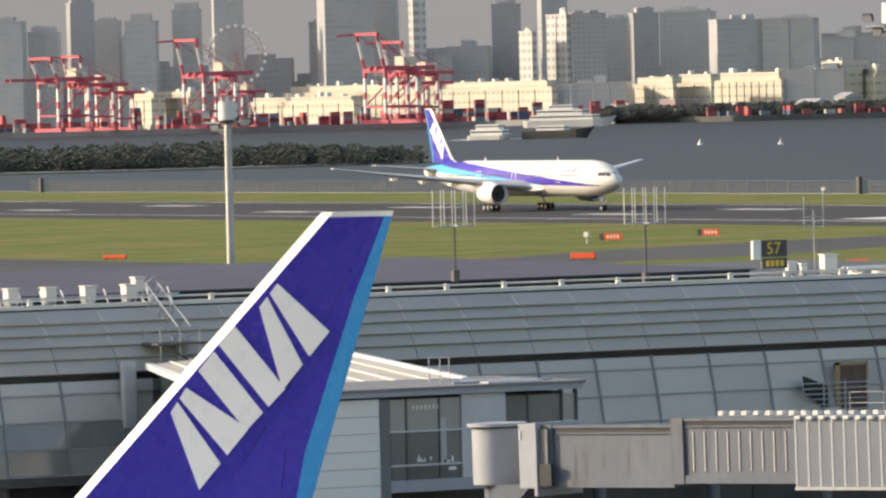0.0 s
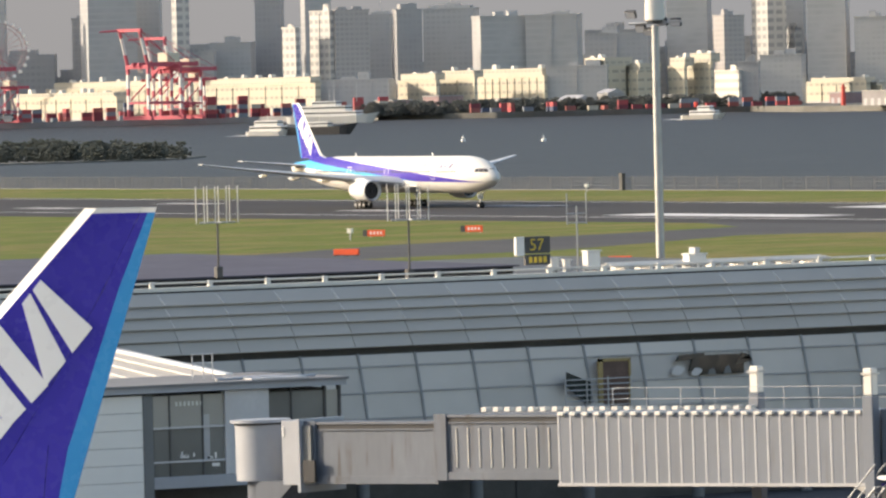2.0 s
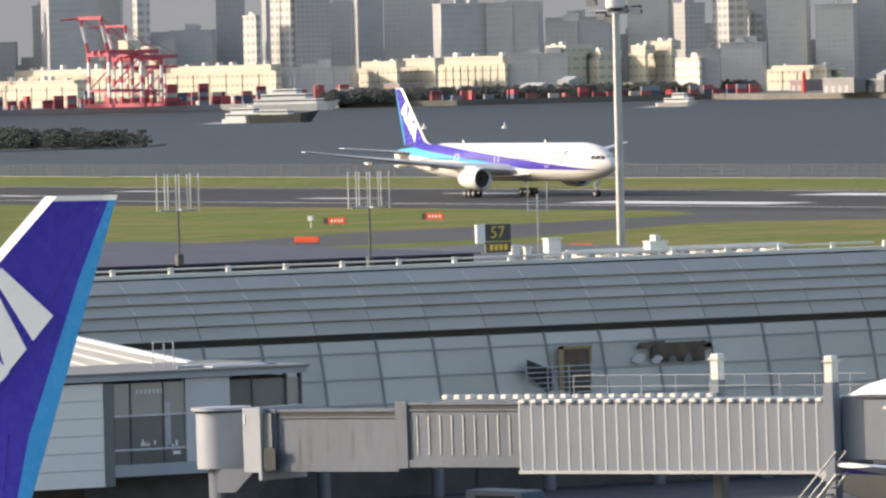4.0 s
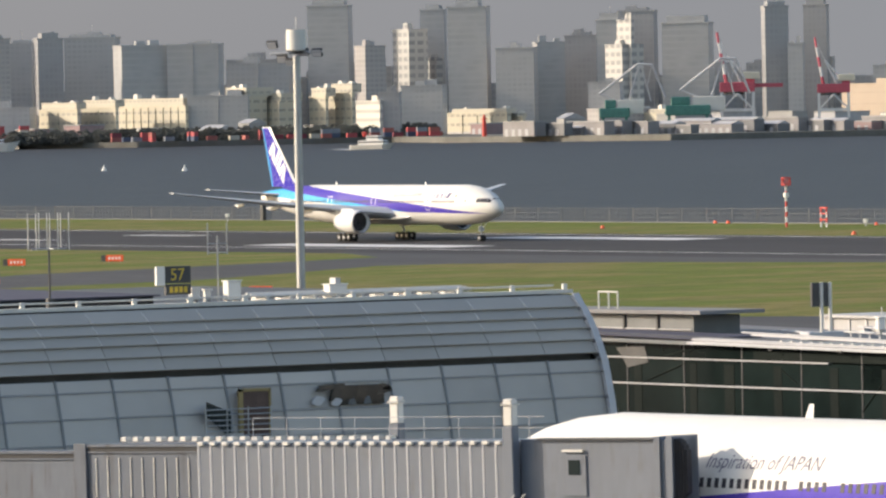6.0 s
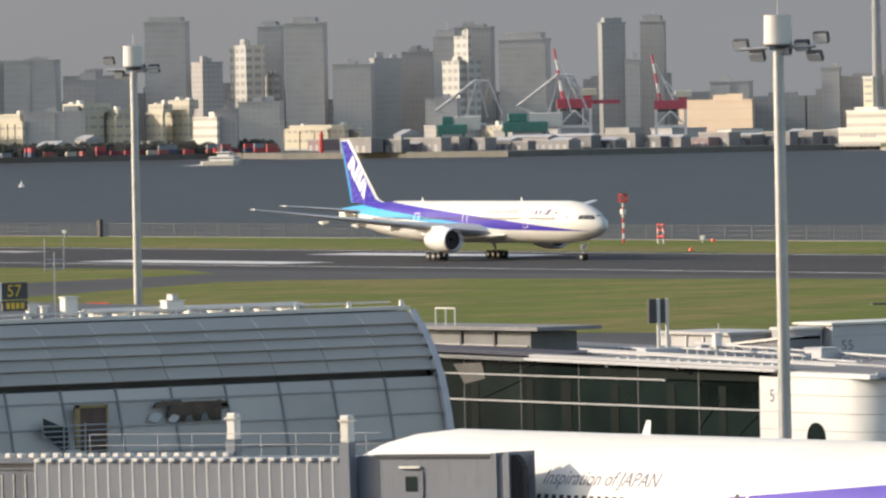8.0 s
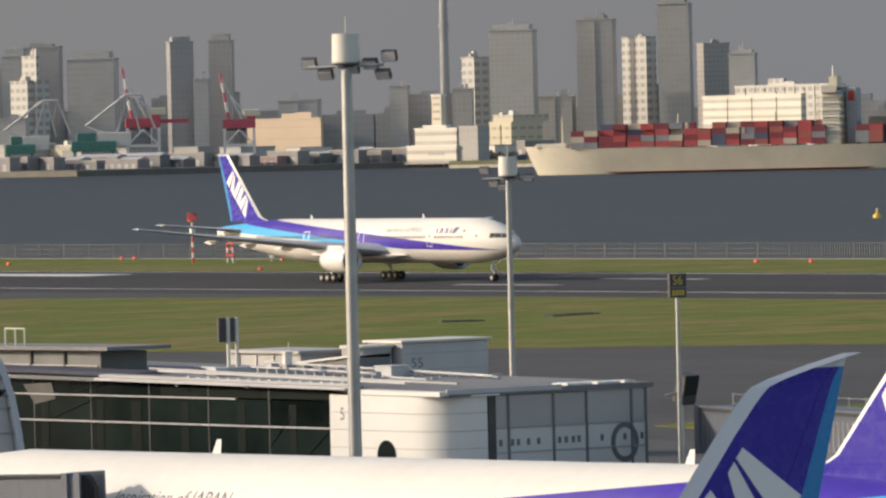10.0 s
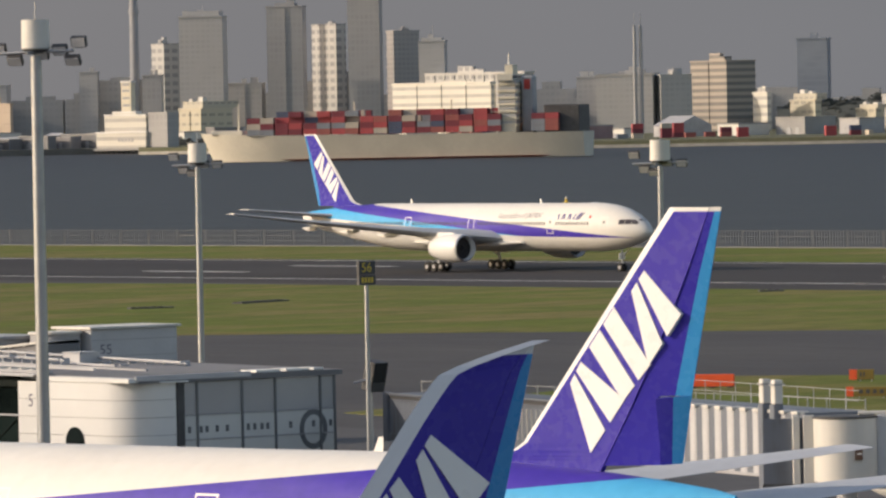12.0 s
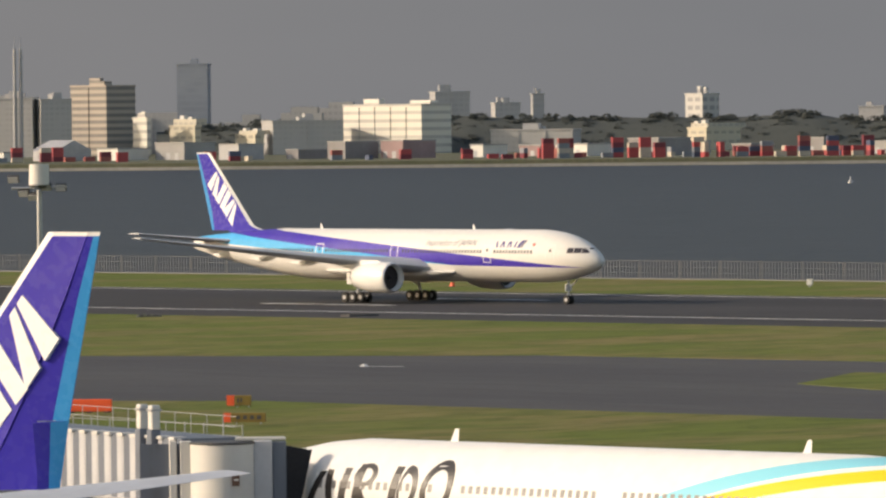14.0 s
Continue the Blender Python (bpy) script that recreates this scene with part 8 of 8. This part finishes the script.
yard(-60.4, -57.9, 4470, 2, "red shipping containers before the dark trees of the shore", 12, 0.25, 6.05)
yard(-57.0, -53.2, 4330, 2, "red and grey shipping containers along the quay", 16, 0.45, 6.05)
yard(-53.0, -49.0, 4080, 3, "red and rust shipping containers behind the shore", 13, 0.3, 6.05)
yard(-49.0, -41.0, 3990, 2, "rows of red shipping containers on the far shore", 14, 0.5, 6.05)
yard(-46.0, -42.0, 3940, 4, "rows of red shipping containers on the far shore", 15, 0.2, 6.05)


LEAF = ground_mat("dark_leaves", (0.098, 0.104, 0.088), (0.106, 0.112, 0.094), (0.088, 0.093, 0.08), 0.2, (1, 1, 1))


# Both leaf colours are greyed and evened: distance haze is painted in.
LEAF_FAR = ground_mat("hazed_far_leaves", (0.115, 0.116, 0.104), (0.128, 0.128, 0.115), (0.10, 0.102, 0.092), 0.02, (1, 1, 1))
LEAF_GREY = ground_mat("hazed_grey_green_leaves", (0.088, 0.096, 0.088), (0.105, 0.112, 0.10), (0.075, 0.083, 0.076), 0.02, (1, 1, 1))


def woods(name, label, spots, seed, clumps=16, leaf=1.3, leaves=None):
    """Far trees: each spot (x, y, ground, height, spread) has a stem and a crown of many small tilted leaf clumps."""
    rng = random.Random(seed)
    vs, fs = [], []
    for x, y, z, h, w in spots:
        k = len(vs)
        r = 0.04 * h
        vs += [(x - r, y - r, z), (x + r, y - r, z), (x + r, y + r, z), (x - r, y + r, z), (x, y, z + h * 0.8)]
        fs += [(k, k + 1, k + 4), (k + 1, k + 2, k + 4), (k + 2, k + 3, k + 4), (k + 3, k, k + 4)]
        for _ in range(clumps):
            u = rng.random()
            rad = w * (0.35 + 0.65 * math.sin(math.pi * min(1, 0.15 + u * 0.85))) * math.sqrt(rng.random())
            a = rng.uniform(0, 2 * math.pi)
            c = Vector((x + rad * math.cos(a), y + rad * math.sin(a), z + h * (0.05 + 0.95 * u)))
            k = len(vs)
            s = leaf * rng.uniform(0.6, 1.5)
            for dx, dy, dz in ((1, 0, 0), (-1, 0, 0), (0, 1, 0), (0, -1, 0), (0, 0, 1), (0, 0, -1)):
                q = s * rng.uniform(0.6, 1.2)
                vs.append((c.x + dx * q, c.y + dy * q, c.z + dz * q * 0.8))
            for f in ((0, 2, 4), (2, 1, 4), (1, 3, 4), (3, 0, 4), (2, 0, 5), (1, 2, 5), (3, 1, 5), (0, 3, 5)):
                fs.append(tuple(k + i for i in f))
    me = bpy.data.meshes.new(name)
    me.from_pydata(vs, [], fs)
    me.materials.append(leaves or LEAF)
    return tagged(new(name, me), label, "trees", "", "stuff")


rng = random.Random(21)
spots = []
for i in range(520):
    az = rng.uniform(-67.5, -62.55)
    d = rng.uniform(2480, 2580)
    x, y = polar(az, d)
    edge = min(1, (-62.5 - az) / 1.6)
    if rng.random() < 0.45 + 0.55 * edge:
        spots.append((x, y, -2.2, rng.uniform(4.0, 8.5) * (0.62 + 0.38 * edge), rng.uniform(2.5, 5.0)))
woods("shore_trees", "dark green belt of trees on a spit of land", spots, 4, 70, 0.55)
shore_land("land_spit", [polar(-68, 2440), polar(-64.0, 2455), polar(-62.6, 2490), polar(-62.4, 2560), polar(-64, 2640), polar(-68, 2660)], -2.0, WOODS, "dark spit of land in the bay")
spots = []
for i in range(560):
    az = rng.uniform(-61.2, -57.95)
    x, y = polar(az, rng.uniform(4500, 4545))
    spots.append((x, y, 0.0, rng.uniform(4, 9), rng.uniform(3, 6)))
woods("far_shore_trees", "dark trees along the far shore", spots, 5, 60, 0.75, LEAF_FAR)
spots = []
for i in range(300):
    az = rng.uniform(-57.2, -52.5)
    x, y = polar(az, rng.uniform(4290, 4420))
    spots.append((x, y, 0.5, rng.uniform(1.5, 4.5), rng.uniform(3, 6)))
woods("far_shore_scrub", "dull scrub along the far shore", spots, 6, 14, 1.1, LEAF_FAR)
def hill_top(az):
    dome = 1 - min(1, abs(az + 45.2) / 4.5) ** 3
    return 24.5 * (0.35 + 0.65 * dome) * (0.9 + 0.2 * noise.noise(Vector((az * 1.7, 0, 0)))) + 1.2 * noise.noise(Vector((az * 9, 3, 0)))


ridge = [a * 0.08 - 48.6 for a in range(104)]
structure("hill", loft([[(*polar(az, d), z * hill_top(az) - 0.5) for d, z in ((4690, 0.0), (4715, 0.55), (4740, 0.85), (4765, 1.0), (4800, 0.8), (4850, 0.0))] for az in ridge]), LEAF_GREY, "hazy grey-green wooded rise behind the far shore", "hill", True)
spots = []
for i in range(520):
    az = rng.uniform(-48.5, -40.5)
    k = rng.uniform(0.2, 1.0)
    x, y = polar(az, 4690 + 75 * k)
    spots.append((x, y, hill_top(az) * min(1, 0.1 + k) - 1.5, rng.uniform(2.0, 4.2), rng.uniform(3, 6)))
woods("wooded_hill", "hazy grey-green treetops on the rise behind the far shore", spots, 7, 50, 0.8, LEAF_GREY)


def small_building(az, d, w, dep, h, material, label, pitched=False):
    x, y = polar(az, d)
    b = thing("harbour_building", label, "building", "harbour buildings", at=pose(x, y, 0.8))
    part("wall", box(-w, 0, 0, dep, 0, h), material, b)
    if pitched:
        part("roof", loft([[(px, -0.5, h), (px, dep / 2, h + 0.22 * dep), (px, dep + 0.5, h)] for px in (-w - 0.5, 0.5)]), GREY, b)
    else:
        part("roof", box(-w - 0.4, 0.4, -0.4, dep + 0.4, h, h + 0.7), CONCRETE, b)
    for i in range(max(1, int(w / 7))):
        part("door", box(-w + 2 + i * 7, -w + 5 + i * 7, -0.12, 0, 0, min(h * 0.55, 4)), GREY, b)


DULL_SHED = mat("dull_grey_shed", (0.29, 0.275, 0.275), 0.8, vary=0.25, scale=0.05, fine=0.4)
DULL_PINK = mat("dull_pink_shed", (0.34, 0.235, 0.235), 0.8, vary=0.25, scale=0.05, fine=0.4)
rng = random.Random(33)
for i in range(46):
    az = -61 + 20.0 * i / 46 + rng.uniform(-0.12, 0.12)
    d = 4560 + rng.uniform(-30, 40) if az < -52.6 else 4120 + rng.uniform(-40, 60)
    small_building(az, d, rng.uniform(8, 26), rng.uniform(8, 26), rng.uniform(4, 10), rng.choice((OFFWHITE, DULL_SHED, CONCRETE, GREY, DULL_PINK)), "low harbour building across the bay", rng.random() < 0.2)
for i in range(24):
    small_building(-57.2 + 0.165 * i + rng.uniform(-0.04, 0.04), 4225 + rng.uniform(-12, 12), rng.uniform(22, 46), rng.uniform(5, 9), rng.uniform(3.5, 8.5), rng.choice((DULL_SHED, DULL_SHED, ROOFGREY, DULL_PINK)), "dull grey quay shed across the bay", rng.random() < 0.3)
jetty = structure("jetty", box(-3900, -3700, 2395, 2400, -5, 0.2), CONCRETE, "low grey concrete jetty", "jetty")
x, y = polar(-57.60, 4330)
lh = thing("harbour_light", "slim red harbour light tower on the jetty", "light tower", at=pose(x, y, 0))
part("tower", rod((0, 0, -1), (0, 0, 11), 1.5, 1.1, 12), RED, lh)
part("lantern", rod((0, 0, 11), (0, 0, 13), 0.9, 0.7, 10), RED, lh)
part("gallery", rod((0, 0, 10.6), (0, 0, 11.1), 1.9, n=12), RED, lh)


def spire(x, y, h, r, label, name="chimney", twin=0.0):
    """A slim far tower with tapering shaft, collars and a mast."""
    c = thing(name, label, "tower", "city across the bay", at=pose(x, y, 0))
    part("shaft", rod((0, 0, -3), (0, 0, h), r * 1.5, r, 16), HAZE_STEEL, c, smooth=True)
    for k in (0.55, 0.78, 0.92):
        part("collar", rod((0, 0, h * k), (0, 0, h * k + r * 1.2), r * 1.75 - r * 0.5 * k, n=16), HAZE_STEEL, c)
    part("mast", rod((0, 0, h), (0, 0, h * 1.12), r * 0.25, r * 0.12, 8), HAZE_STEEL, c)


# Paled to look faint; the haze is in this colour.
HAZE_STEEL = mat("hazed_grey_steel", (0.36, 0.362, 0.37), 0.6, vary=0.08, scale=0.05, fine=0.4)
# Placed at the city's range and sized to fit the camera's view.
spire(-3918, 2908, 150, 2.2, "tall slim grey broadcasting tower among the distant city", "broadcast_tower")
spire(-3506, 2977.7, 66.5, 0.9, "tall thin pale chimney behind the harbour")
spire(-3503.7, 2980.6, 66.5, 0.9, "tall thin pale chimney behind the harbour")


def motions():
    rows = []
    for i in range(29):
        t = i * 0.5
        u = t / 14
        rows.append((t, pose(100 * (-11.67262 + 2.41728 * u + 2.87202 * u * u - 0.12439 * u ** 3), RW, 0.02)))
    walk(runway_jet, rows)
    walk(cargo, [(t, pose(-2649.5 - 0.788 * (9.9 + 3.1 * (t - 11)), 2125 - 0.616 * (9.9 + 3.1 * (t - 11)), -2.5, 0, 0, -142)) for t in (0.0, 7.0, 14.0)])
    for ship, az, rate, d in ((tug, -58.75, 0.052, 3900), (ferry, -62.03, 0.058, 3480)):
        walk(ship, [(t, pose(*polar(az + rate * t, d), -2.5, 0, 0, 32)) for t in (0.0, 3.5, 7.0, 10.5, 14.0)])


motions()
